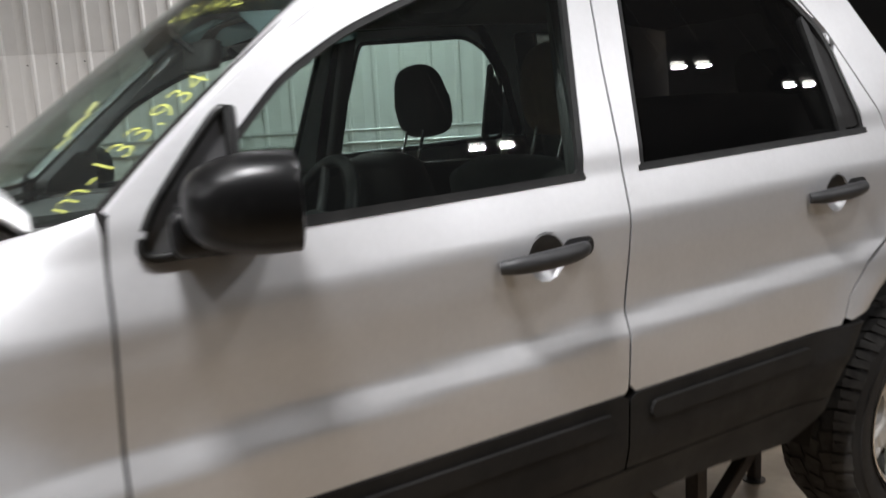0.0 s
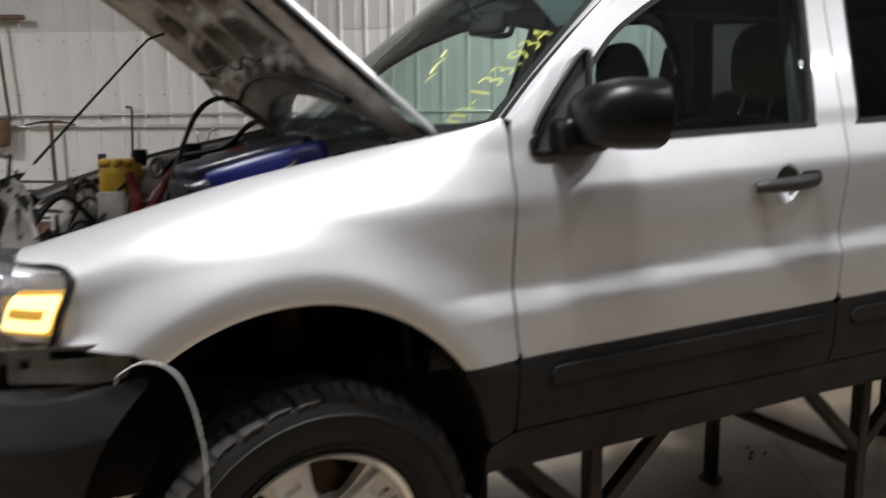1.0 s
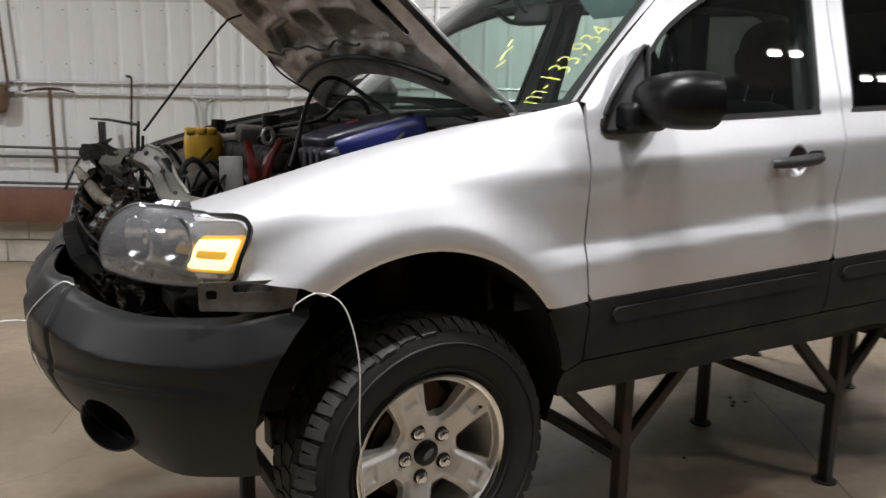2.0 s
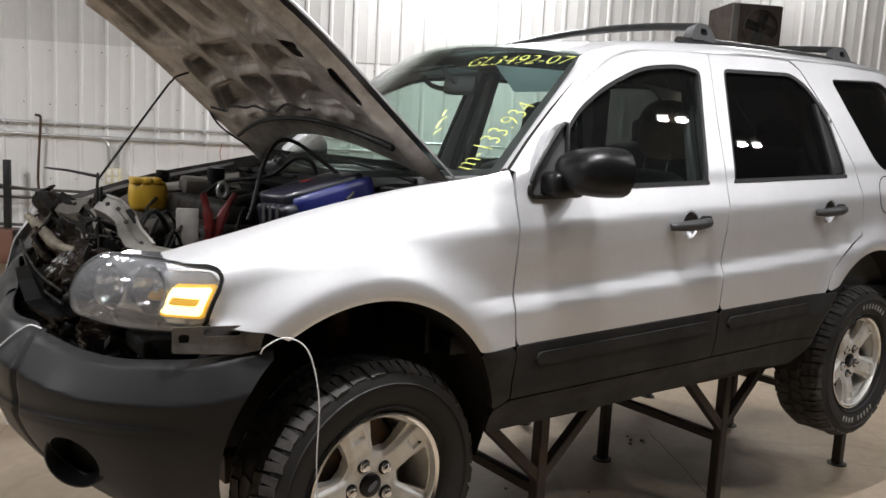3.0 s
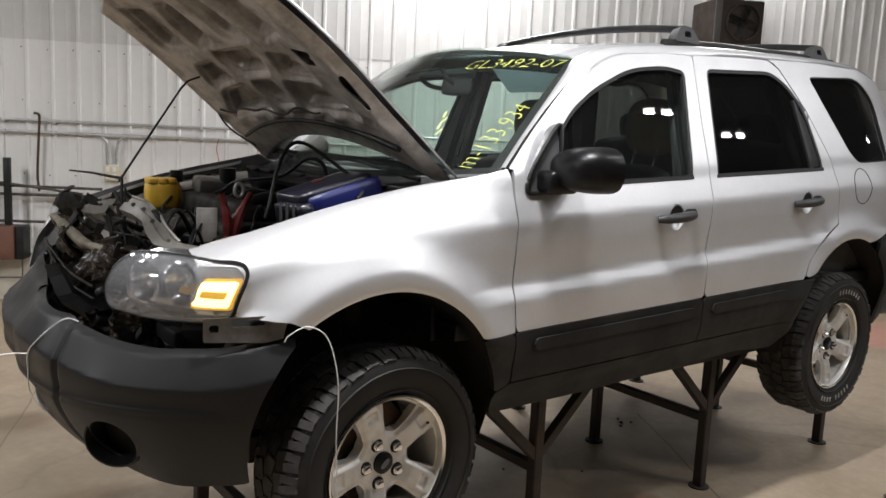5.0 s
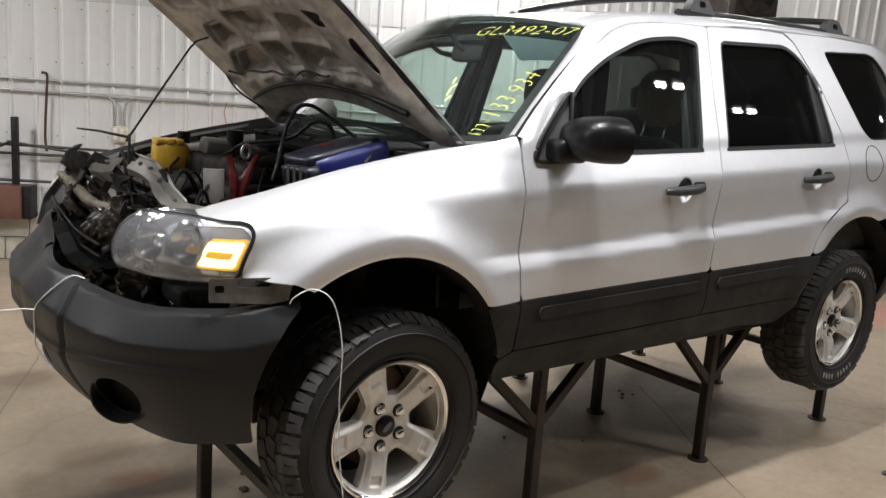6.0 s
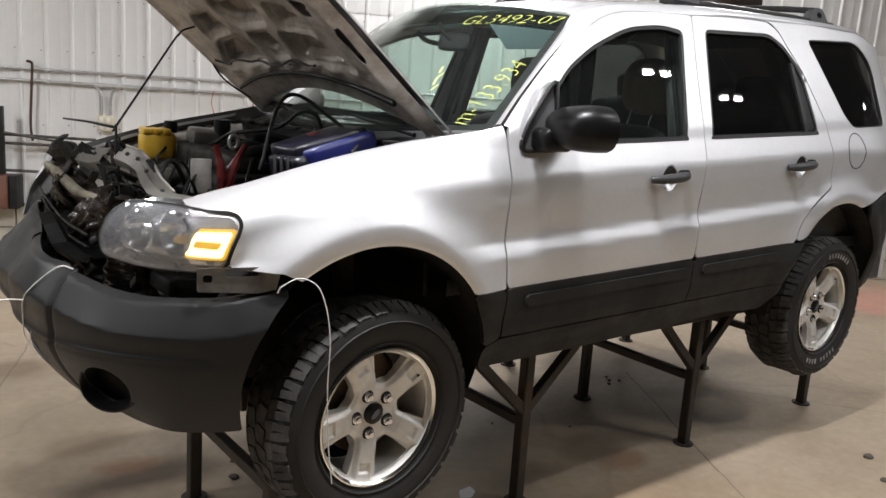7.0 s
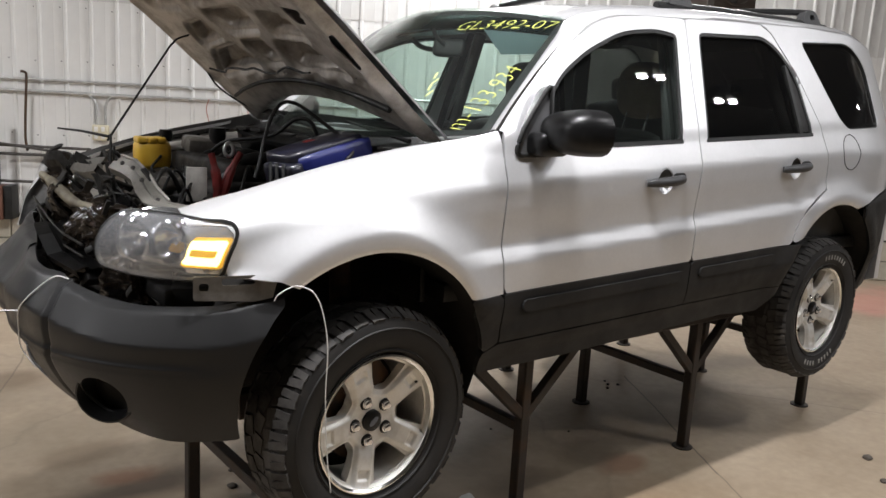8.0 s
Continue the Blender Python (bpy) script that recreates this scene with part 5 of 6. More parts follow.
box("dash_face", pose(0.84, 0, 1.22), (0.08, 1.40, 0.32), DASH, dash, bevel=0.03)
wheel_m = pose(0.98, -0.37, 1.36, 0, -64, 0)
sw = new("steering_wheel")
sw.parent = car
sw.matrix_world = wheel_m
tagged(sw, "dark steering wheel")
tube("wheel_rim", [(0.185 * math.cos(a), 0.185 * math.sin(a), 0) for a in np.linspace(0, 2 * math.pi, 40, endpoint=False)], 0.015, TRIM, sw, n=10, closed=True)
cushion("hub", pose(0, 0, -0.02), (0.13, 0.17, 0.05), TRIM, sw)
for a in (0.3, math.pi - 0.3, -math.pi / 2):
    tube("wheel_spoke", [(0.05 * math.cos(a), 0.05 * math.sin(a), -0.015), (0.18 * math.cos(a), 0.18 * math.sin(a), 0)], 0.012, TRIM, sw)
# inner mirror and sun visors
rv = new("inner_mirror")
rv.parent = car
tagged(rv, "dark rear-view mirror on a short stem")
cushion("mirror_shell", pose(0.86, -0.04, 1.795, 0, 10, 12), (0.035, 0.165, 0.075), TRIM, rv)
tube("stem", arc_path([(0.80, 0.0, 1.87), (0.815, -0.01, 1.835), (0.85, -0.03, 1.80)], 4), 0.009, TRIM, rv)
# visor colour takes in the glass tint and light the cabin lacks
VISOR = material("visor_bright_teal", (0.56, 0.74, 0.77), 0.9, 0, (0.48, 0.64, 0.67), 30)
for s in (-1, 1):
    v = box("sun_visor", pose(0.985, s * 0.36, 1.838, 0, 42, 0) if s < 0 else pose(1.03, 0.36, 1.895, 0, 6, 0), (0.16, 0.40, 0.022), VISOR, car, "sun visor, brightened teal for the tinted glass before it", bevel=0.01)

# ---- crayon writing on the windscreen ----
def crayon(text, place, size, name, spacing=1.0, lean=0.25):
    """Writing with the built-in font, laid onto a surface by place(x, y) -> point."""
    cu = bpy.data.curves.new(name, "FONT")
    cu.body, cu.size, cu.shear, cu.space_character, cu.offset = text, size, lean, spacing, -0.021 * size
    cu.resolution_u = 3
    tmp = bpy.data.objects.new(name, cu)
    scene.collection.objects.link(tmp)
    dg = bpy.context.evaluated_depsgraph_get()
    me = bpy.data.meshes.new_from_object(tmp.evaluated_get(dg))
    bpy.data.objects.remove(tmp)
    w = max(v.co.x for v in me.vertices)
    bm = bmesh.new()
    bm.from_mesh(me)
    bmesh.ops.triangulate(bm, faces=bm.faces[:])
    for v in bm.verts:
        v.co = place(v.co.x / w, v.co.y / size)
    bpy.data.meshes.remove(me)
    me = bpy.data.meshes.new(name)
    bm.to_mesh(me)
    bm.free()
    me.materials.append(YELLOW)
    ob = new(name, me)
    ob.parent = ws
    return tagged(ob, "yellow crayon writing on the glass")


_top = lifted(screen, 0.003)


def on_screen(u, v):
    return Vector([float(q) for q in _top(np.array(float(u)), np.array(float(v)))])


crayon("GL3492-07", lambda x, y: on_screen(0.800 + 0.085 * x + 0.115 * y, -0.335 - 0.64 * x), 0.1, "stock_number")
crayon("m-133,934", lambda x, y: on_screen(0.015 + 0.50 * x + 0.045 * y, -0.895 - 0.065 * x + 0.13 * y), 0.1, "mileage_mark", lean=0.0)

FAINT = material("faint_crayon", (0.80, 0.80, 0.35), 0.8, 0, (0.72, 0.74, 0.30), 90)
scrawl = new("faint_scrawl")
scrawl.parent = ws
for k in range(4):
    u, v = 0.28 + 0.045 * k, -0.60 + 0.016 * k
    a, b = on_screen(u, v), on_screen(u + 0.045, v + 0.012 * (1 if k % 2 else -1))
    bm = bmesh.new()
    add_bar(bm, a, b, 0.006, 0.003, 0.0)
    part("crayon_bar", bm, FAINT, scrawl, "faint yellow crayon stroke", smooth=False)

# ---- engine bay ----
DARKMETAL = material("dirty_metal", (0.034, 0.0315, 0.028), 0.42, 0.6, (0.011, 0.010, 0.009), 18, 0.35, 0.7, 0.8, bump=0.2, grain=0.2)
PLASTIC = material("bay_plastic", (0.009, 0.009, 0.009), 0.40, 0, (0.022, 0.020, 0.018), 14, 0.45, 0.8, 0.7, grain=0.15, spec=0.25)
RESERVOIR = material("yellowed_plastic", (0.80, 0.53, 0.075), 0.35, 0, (0.60, 0.34, 0.03), 8, 0.3, 0.7)
RED = material("red_plastic", (0.17, 0.012, 0.010), 0.5, 0, (0.09, 0.007, 0.006), 20)
BLUE = material("blue_plastic", (0.006, 0.010, 0.072), 0.36, 0, (0.010, 0.014, 0.10), 10, grain=0.06)
FOIL = material("black_foil", (0.012, 0.009, 0.007), 0.10, 0.0, (0.028, 0.020, 0.013), 30, 0.45, 0.7, 0.3, bump=1.0, bump_scale=75)
BARE_DUSTY = material("dusty_sheet", (0.42, 0.40, 0.37), 0.55, 0.2, (0.20, 0.185, 0.165), 10, 0.4, 0.75, 0.7, grain=0.12)
PALEMETAL = material("pale_metal", (0.15, 0.14, 0.126), 0.40, 0.4, (0.06, 0.05, 0.04), 12, 0.4, 0.75, 0.7, grain=0.1)

for s in (-1, 1):
    def apron(u, v, s=s):
        return u, s * (0.700 - 0.10 * smooth01((1.36 - v) / 0.3) - 0.17 * smooth01((0.0 - u) / 0.40)), v
    panel("inner_apron", lambda U, V: np.maximum(np.maximum(np.maximum(np.abs(U + 0.03) - 0.40, 0.98 - V), V - ridge(U) + 0.030), -arch(U, V, ARCH_F, 0.02)), (-0.45, 0.4, 0.95, 1.5), apron, PAINT_IN, car, "dusty inner wing", step=0.03, thick=0.01, flip=s < 0)
    if s > 0:
        panel("wing_edge", lambda U, V: np.maximum(np.abs(U + 0.06) - 0.44, np.maximum(ridge(U) - 0.035 - V, V - ridge(U) - 0.012)), (-0.52, 0.4, 1.2, 1.5), lambda u, v: (u, 0.700 + 0.3 * (v - ridge(u)), v), material("grey_primer", (0.075, 0.073, 0.070), 0.6, 0, (0.05, 0.048, 0.045), 20), car, "dark grey inner wing edge", step=0.012, thick=0.008)
    if s > 0:
        tube("wing_flange", arc_path([(x, s * 0.715, float(ridge(x)) - 0.015) for x in (-0.42, -0.25, -0.05, 0.15, 0.35)], 4), 0.012, CLAD, car)
box("firewall", pose(0.30, 0, 1.16), (0.04, 1.40, 0.46), PLASTIC, car, "dark firewall", bevel=0.01)


def cowl_surface(u, v):
    return 0.20 - 0.03 + (0.20 + 0.28 * v * v) * u * 0.55 + 0.10 * v * v, v * 0.73, 1.385 + 0.055 * u + 0.025 * v * v


cowl = panel("cowl_panel", lambda U, V: np.maximum(np.abs(U - 0.5) - 0.5, np.abs(V) - 0.99), (0, 1, -1, 1), cowl_surface, PLASTIC, car, "black plastic cowl below the windscreen", step=0.04, thick=0.02)
for k in range(9):
    box("cowl_slot", pose(0.245, -0.56 + k * 0.14, 1.415, 0, 0, 0), (0.06, 0.10, 0.012), BLACK, cowl, bevel=0.003)
for y0, y1 in ((-0.52, 0.12), (0.08, 0.62)):
    w = new("wiper")
    w.parent = car
    tagged(w, "black windscreen wiper at rest")
    tube("wiper_arm", [(0.34, y0, 1.44), (0.31, y0 + 0.2, 1.468), (0.285, (y0 + y1) / 2, 1.487)], [0.008, 0.006, 0.005], PLASTIC, w)
    bm = bmesh.new()
    add_bar(bm, (0.335, y0 + 0.05, 1.485), (0.30, y1, 1.495), 0.012, 0.022)
    part("wiper_blade", bm, PLASTIC, w)

# engine: block, intake with runners, covers
eng = new("engine")
eng.parent = car
tagged(eng, "dirty engine with intake, hoses and brackets")
box("engine_block", pose(-0.06, 0.08, 1.12, 0, 0, 4), (0.34, 0.62, 0.30), DARKMETAL, eng, bevel=0.03, seg=3)
cushion("valve_cover", pose(-0.04, 0.10, 1.285, 0, 8, 3), (0.26, 0.52, 0.09), DARKMETAL, eng)
for k in range(4):
    y = -0.12 + 0.14 * k
    tube("intake_runner", arc_path([(0.10, y, 1.20), (0.08, y, 1.31), (0.0, y, 1.345), (-0.10, y, 1.32), (-0.15, y, 1.24)], 5), 0.024, PLASTIC, eng, n=10)
tube("intake_log", [(0.12, -0.20, 1.30), (0.12, 0.38, 1.30)], 0.034, PLASTIC, eng, n=12)
box("air_box", pose(0.10, 0.46, 1.29, 0, 0, 8), (0.26, 0.26, 0.16), PLASTIC, eng, bevel=0.03, seg=3)
cushion("strut_tower", pose(0.06, 0.60, 1.26), (0.26, 0.20, 0.20), PALEMETAL, car, "dusty strut tower")
cushion("strut_tower", pose(0.06, -0.60, 1.24), (0.26, 0.20, 0.20), PALEMETAL, car, "dusty strut tower")
box("fuse_box", pose(-0.02, 0.30, 1.355, 4, 3, -10), (0.20, 0.16, 0.06), PALEMETAL, eng, "pale grey cover", bevel=0.015)
box("relay_plate", pose(-0.285, -0.24, 1.275, 0, 0, 75), (0.012, 0.065, 0.11), BARE_DUSTY, eng, "pale bracket plate", bevel=0.004)
tube("radiator_hose", arc_path([(-0.40, -0.08, 1.20), (-0.33, -0.02, 1.245), (-0.24, 0.06, 1.23), (-0.14, 0.10, 1.26)], 6), 0.030, PALEMETAL, eng, "dusty radiator hose", n=12)
tube("radiator_hose", arc_path([(-0.36, 0.12, 1.16), (-0.28, 0.02, 1.20), (-0.16, -0.06, 1.17)], 6), 0.026, PLASTIC, eng, n=12)
lathe("filler_cap", [(0.0, 0.03), (0.03, 0.03), (0.032, 0.0), (0.026, -0.03)], pose(-0.02, 0.24, 1.40), PLASTIC, eng, n=18)
rnd = random.Random(4)
for k in range(44):
    # wiring looms and thin hoses
    x, y = rnd.uniform(-0.42, 0.12), rnd.uniform(-0.35, 0.62)
    z = 1.20 + 0.16 * (x + 0.42) + rnd.uniform(0.0, 0.05)
    d = Vector((rnd.uniform(-0.2, 0.2), rnd.uniform(-0.22, 0.22), 0))
    if math.hypot(x + 0.215, y - 0.30) < 0.20:
        continue
    mid = Vector((x, y, z)) + d / 2 + Vector((0, 0, rnd.uniform(0.01, 0.07)))
    tube("hose", arc_path([(x, y, z - 0.05), tuple(mid), (x + d.x, y + d.y, z - 0.05)], 6), rnd.choice((0.004, 0.005, 0.008)), rnd.choice((PLASTIC, PLASTIC, DARKMETAL, TRIM)), eng, n=7)
for k in range(40):
    x, y = rnd.uniform(-0.46, 0.0), rnd.uniform(-0.30, 0.55)
    z = 1.10 + 0.16 * (x + 0.46) + rnd.uniform(0.0, 0.08)
    box("bracket", pose(x, y, z, rnd.uniform(-40, 40), rnd.uniform(-40, 40), rnd.uniform(0, 180)), (rnd.uniform(0.03, 0.10), rnd.uniform(0.02, 0.06), rnd.uniform(0.01, 0.05)), rnd.choice((DARKMETAL, PALEMETAL, PLASTIC, PLASTIC, DARKMETAL)), eng, bevel=0.006)
# yellowed coolant tank
tank = new("coolant_tank")
tank.parent = car
tank.matrix_world = pose(-0.215, 0.40, 1.315, 0, 0, -8)
tagged(tank, "yellowed translucent coolant tank with a black cap")
cushion("tank_body", pose(0, 0, 0), (0.13, 0.14, 0.118), RESERVOIR, tank, soft=0.42)
for k in range(3):
    cushion("tank_lobe", pose(-0.045 + 0.035 * k, -0.01, 0.055), (0.035, 0.12, 0.025), RESERVOIR, tank)
lathe("tank_cap", [(0.0, 0.025), (0.024, 0.024), (0.026, 0.0), (0.022, -0.02)], pose(0.055, 0.02, 0.07), PLASTIC, tank, n=18)
tube("overflow_hose", arc_path([(0.02, -0.07, 0.0), (-0.02, -0.10, -0.05), (0.05, -0.11, -0.07), (0.10, -0.06, -0.03)], 5), 0.005, TRIM, tank)

def ledge(u, v):
    return 0.02 + u + 0.05 * v, 0.52 + 0.13 * v + 0.02 * np.sin(u * 14), 1.375 + 0.16 * u - 0.03 * v * v
panel("wing_ledge", lambda U, V: np.maximum(np.abs(U) - 0.17, np.abs(V) - 0.9) + 0.01 * np.sin(U * 40), (-0.2, 0.2, -1, 1), ledge, BARE_DUSTY, eng, "dusty pale inner wing ledge", step=0.02, thick=0.006)
for k in range(6):
    lathe("bolt", [(0.009, 0.0), (0.009, 0.007), (0.0, 0.008)], pose(-0.10 + 0.045 * k, 0.46 + 0.03 * (k % 2), 1.372 + 0.007 * k), DARKMETAL, eng, n=8)

# booster battery pack with its cables, lying along the inner wing
pack = new("booster_pack")
pack.matrix_world = pose(0.015, -0.535, 1.372, 0, -13, 12)
tagged(pack, "blue plastic booster pack with a black top", "booster pack")
cushion("pack_body", pose(0, 0, 0), (0.31, 0.13, 0.115), BLUE, pack, "blue moulded body", soft=0.22)
cushion("pack_top", pose(-0.02, 0.018, 0.044), (0.30, 0.135, 0.05), NAVY := material("navy_plastic", (0.007, 0.0075, 0.017), 0.32, 0, (0.006, 0.006, 0.010), 12, grain=0.1), pack, "black top panel", soft=0.2)
box("warning_label", pose(-0.02, 0.045, 0.069), (0.035, 0.02, 0.004), RED, pack, "red warning label", bevel=0.001)
cushion("pack_end", pose(-0.165, 0.0, -0.01), (0.05, 0.135, 0.105), NAVY, pack, "ribbed navy end", soft=0.2)
for y in (-0.03, 0.0, 0.03):
    tube("handle_bar", [(-0.185, y, 0.045), (-0.205, y - 0.01, -0.02), (-0.215, y - 0.02, -0.09)], 0.006, HANDLE, pack, "grey handle bar")
CABLE = [(-0.187, -0.460, 1.318), (-0.170, -0.450, 1.357), (-0.136, -0.420, 1.444), (-0.100, -0.400, 1.513), (-0.057, -0.380, 1.546), (-0.012, -0.380, 1.544), (0.031, -0.420, 1.510), (0.078, -0.480, 1.461), (0.088, -0.545, 1.432), (0.078, -0.585, 1.407), (0.046, -0.605, 1.387)]
cab = tube("booster_cable", arc_path(CABLE, 6), 0.0062, PLASTIC, None, n=9)
tagged(cab, "black booster cable looping over the engine", "cable")
cab2 = tube("booster_cable", arc_path([(-0.13, 0.02, 1.36), (-0.10, -0.05, 1.40), (0.0, -0.18, 1.43), (0.06, -0.24, 1.49), (0.10, -0.28, 1.48), (0.12, -0.30, 1.41)], 6), 0.007, PLASTIC, None, n=9)
tagged(cab2, "black booster cable looping over the engine", "cable")
clamp = new("battery_clamp")
tagged(clamp, "red battery clamp biting on a terminal", "clamp")
for s, lean in ((-1, 4), (1, -16)):
    bm = bmesh.new()
    add_tube(bm, arc_path([(-0.205 + s * 0.028 - 0.0022 * lean, -0.25, 1.375), (-0.205 + s * 0.026, -0.26, 1.32), (-0.215 + s * 0.013, -0.27, 1.265), (-0.222 + s * 0.010, -0.27, 1.225)], 5), [0.011] * 5 + [0.016] * 6 + [0.013] * 5, 8)
    part("jaw", bm, RED, clamp, "red plastic grip")
tube("ring", [(-0.178 + 0.015 * math.cos(a), -0.24, 1.385 + 0.022 * math.sin(a)) for a in np.linspace(0, 6.28, 18, endpoint=False)], 0.006, GALV, clamp, n=7, closed=True)
box("battery_post", pose(-0.20, -0.22, 1.195), (0.14, 0.16, 0.08), PLASTIC, clamp, bevel=0.01)

BARE = material("bare_sheet", (0.27, 0.255, 0.228), 0.42, 0.25, (0.085, 0.074, 0.062), 14, 0.5, 0.8, 0.6, grain=0.12)
# crash-damaged front: beams, torn brackets, condenser
front = new("front_end_frame")
front.parent = car
tagged(front, "torn pale radiator support and crushed condenser")


def brk(pts, thick, mat, name, label=""):
    """A bent sheet bracket through a strip of point pairs."""
    bm = bmesh.new()
    rows = []
    for a, b in pts:
        a, b = Vector(a), Vector(b)
        w = b - a
        drop = Vector((0.012, -0.006, -0.022))
        rows.append([bm.verts.new(p) for p in (a + drop, a, a + w * 0.42 + Vector((0, 0, 0.006)), a + w * 0.58 - Vector((0, 0, 0.004)), b, b + drop * 0.7)])
    for a, b in zip(rows, rows[1:]):
        for k in range(5):
            bm.faces.new((a[k], a[k + 1], b[k + 1], b[k]))
    r = bmesh.ops.solidify(bm, geom=bm.faces[:], thickness=thick)
    return part(name, bm, mat, front, label, angle=30)


brk([((-0.532, -0.16, 1.323), (-0.496, -0.18, 1.361)), ((-0.510, -0.22, 1.312), (-0.472, -0.24, 1.351)), ((-0.504, -0.29, 1.299), (-0.459, -0.31, 1.321)), ((-0.513, -0.36, 1.271), (-0.458, -0.38, 1.287)),
     ((-0.518, -0.44, 1.252), (-0.448, -0.46, 1.254)), ((-0.507, -0.54, 1.249), (-0.423, -0.56, 1.255)), ((-0.47, -0.66, 1.236), (-0.395, -0.66, 1.250))], 0.004, BARE, "torn_bracket", "torn pale bracket")
tube("folded_edge", [(-0.496, -0.18, 1.362), (-0.472, -0.24, 1.352), (-0.459, -0.31, 1.322), (-0.458, -0.38, 1.288), (-0.448, -0.46, 1.256)], 0.0045, BARE, front)
brk([((-0.60, 0.02, 1.300), (-0.575, 0.00, 1.335)), ((-0.575, -0.04, 1.295), (-0.545, -0.07, 1.345)), ((-0.555, -0.09, 1.305), (-0.525, -0.11, 1.350))], 0.003, BARE, "torn_bracket", "torn pale bracket")
# black discs laid on the sheet stand in for the dark of holes
for x, y, z in ((-0.502, -0.205, 1.339), (-0.485, -0.25, 1.329), (-0.484, -0.33, 1.301), (-0.478, -0.45, 1.258), (-0.556, -0.055, 1.325)):
    lathe("dark_hole_disc", [(0.007, 0.0), (0.0065, 0.0015), (0.0, 0.0015)], Matrix.Translation((x - 0.001, y - 0.002, z + 0.001)) @ Vector((-0.55, -0.6, 0.6)).to_track_quat("Z", "Y").to_matrix().to_4x4(), BLACK, front, n=14)
brk([((-0.59, 0.03, 1.335), (-0.58, 0.02, 1.358)), ((-0.57, -0.03, 1.315), (-0.555, -0.05, 1.34)), ((-0.555, -0.09, 1.285), (-0.535, -0.11, 1.31)), ((-0.55, -0.12, 1.235), (-0.53, -0.14, 1.25))], 0.003, DARKMETAL, "torn_bracket")
brk([((-0.64, 0.16, 1.315), (-0.63, 0.15, 1.345)), ((-0.625, 0.08, 1.325), (-0.612, 0.07, 1.35)), ((-0.61, 0.03, 1.300), (-0.60, 0.01, 1.318))], 0.003, DARKMETAL, "torn_bracket")
brk([((-0.572, 0.13, 1.235), (-0.565, 0.11, 1.27)), ((-0.545, 0.08, 1.245), (-0.535, 0.06, 1.295)), ((-0.505, 0.05, 1.265), (-0.50, 0.04, 1.318))], 0.003, BARE, "torn_bracket", "torn pale bracket")
OLDHOSE = material("dusty_hose", (0.20, 0.178, 0.125), 0.55, 0, (0.07, 0.06, 0.045), 14, 0.4, 0.7, 0.8, grain=0.15)
tube("bent_pipe", arc_path([(-0.640, 0.22, 1.262), (-0.632, 0.14, 1.248), (-0.622, 0.04, 1.228), (-0.607, -0.04, 1.204), (-0.578, -0.14, 1.198), (-0.535, -0.24, 1.200)], 6), [0.012] * 6 + [0.017] * 14 + [0.013] * 11, OLDHOSE, front, "dusty bent pipe", n=12)
rnd = random.Random(21)
for k in range(20):
    x, y = rnd.uniform(-0.61, -0.42), rnd.uniform(-0.34, 0.22)
    z = 1.17 + 0.5 * (x + 0.63) * 0.3 + rnd.uniform(0.0, 0.12)
    bm = bmesh.new()
    add_box(bm, pose(x, y, z, rnd.uniform(-70, 70), rnd.uniform(-70, 70), rnd.uniform(0, 180)), (rnd.uniform(0.02, 0.075), rnd.uniform(0.008, 0.03), rnd.uniform(0.002, 0.012)), 0.0015)
    part("torn_scrap", bm, rnd.choice((DARKMETAL, DARKMETAL, PLASTIC, PLASTIC)), front)
for pts in (((-0.56, -0.16, 1.30), (-0.53, -0.20, 1.25), (-0.53, -0.22, 1.21)), ((-0.59, 0.0, 1.29), (-0.55, -0.10, 1.25), (-0.50, -0.22, 1.245)), ((-0.52, 0.10, 1.33), (-0.48, 0.02, 1.27), (-0.46, -0.10, 1.22)), ((-0.50, -0.24, 1.25), (-0.44, -0.22, 1.23), (-0.36, -0.24, 1.24))):
    tube("bent_rod", arc_path(pts, 5), 0.0035, DARKMETAL, front)
def crumple(u, v):
    return -0.60 + 0.16 * u + 0.025 * np.sin(v * 40 + u * 9) + 0.02 * np.sin(u * 31), 0.10 + u, v + 0.02 * np.sin(u * 17)
panel("crumpled_liner", lambda U, V: np.maximum(np.abs(U - 0.25) - 0.30, np.abs(V - 1.21) - 0.11), (-0.1, 0.6, 1.08, 1.34), crumple, BLACK, front, "crumpled black plastic liner", step=0.02, thick=0.006, flip=True)
tube("latch_post", [(-0.50, -0.13, 1.22), (-0.51, -0.11, 1.34), (-0.50, -0.08, 1.42)], [0.004, 0.006, 0.004], PLASTIC, front)
tube("latch_post", [(-0.47, -0.04, 1.12), (-0.50, -0.10, 1.26), (-0.49, -0.08, 1.38)], 0.004, PLASTIC, front)
tube("latch_lever", [(-0.50, -0.06, 1.41), (-0.56, 0.04, 1.42), (-0.60, 0.16, 1.42)], [0.005, 0.004, 0.003], PLASTIC, front)


def crush(u, v):
    return -0.605 + 0.05 * np.sin(v * 19 + u * 6) * np.sin(u * 11) + 0.02 * np.sin(u * 37 + v * 12) + 0.12 * np.abs(u) + 0.009 * np.sin(u * 95 + 3 * np.sin(v * 40)) * np.sin(v * 110 + u * 30), u, v + 0.015 * np.sin(u * 23)


panel("condenser", lambda U, V: np.maximum(np.abs(U + 0.02) - 0.48, np.abs(V - 1.055) - 0.175), (-0.5, 0.5, 0.87, 1.24), crush, FOIL, front, "crushed shiny black condenser", step=0.009, thick=0.02, flip=True)
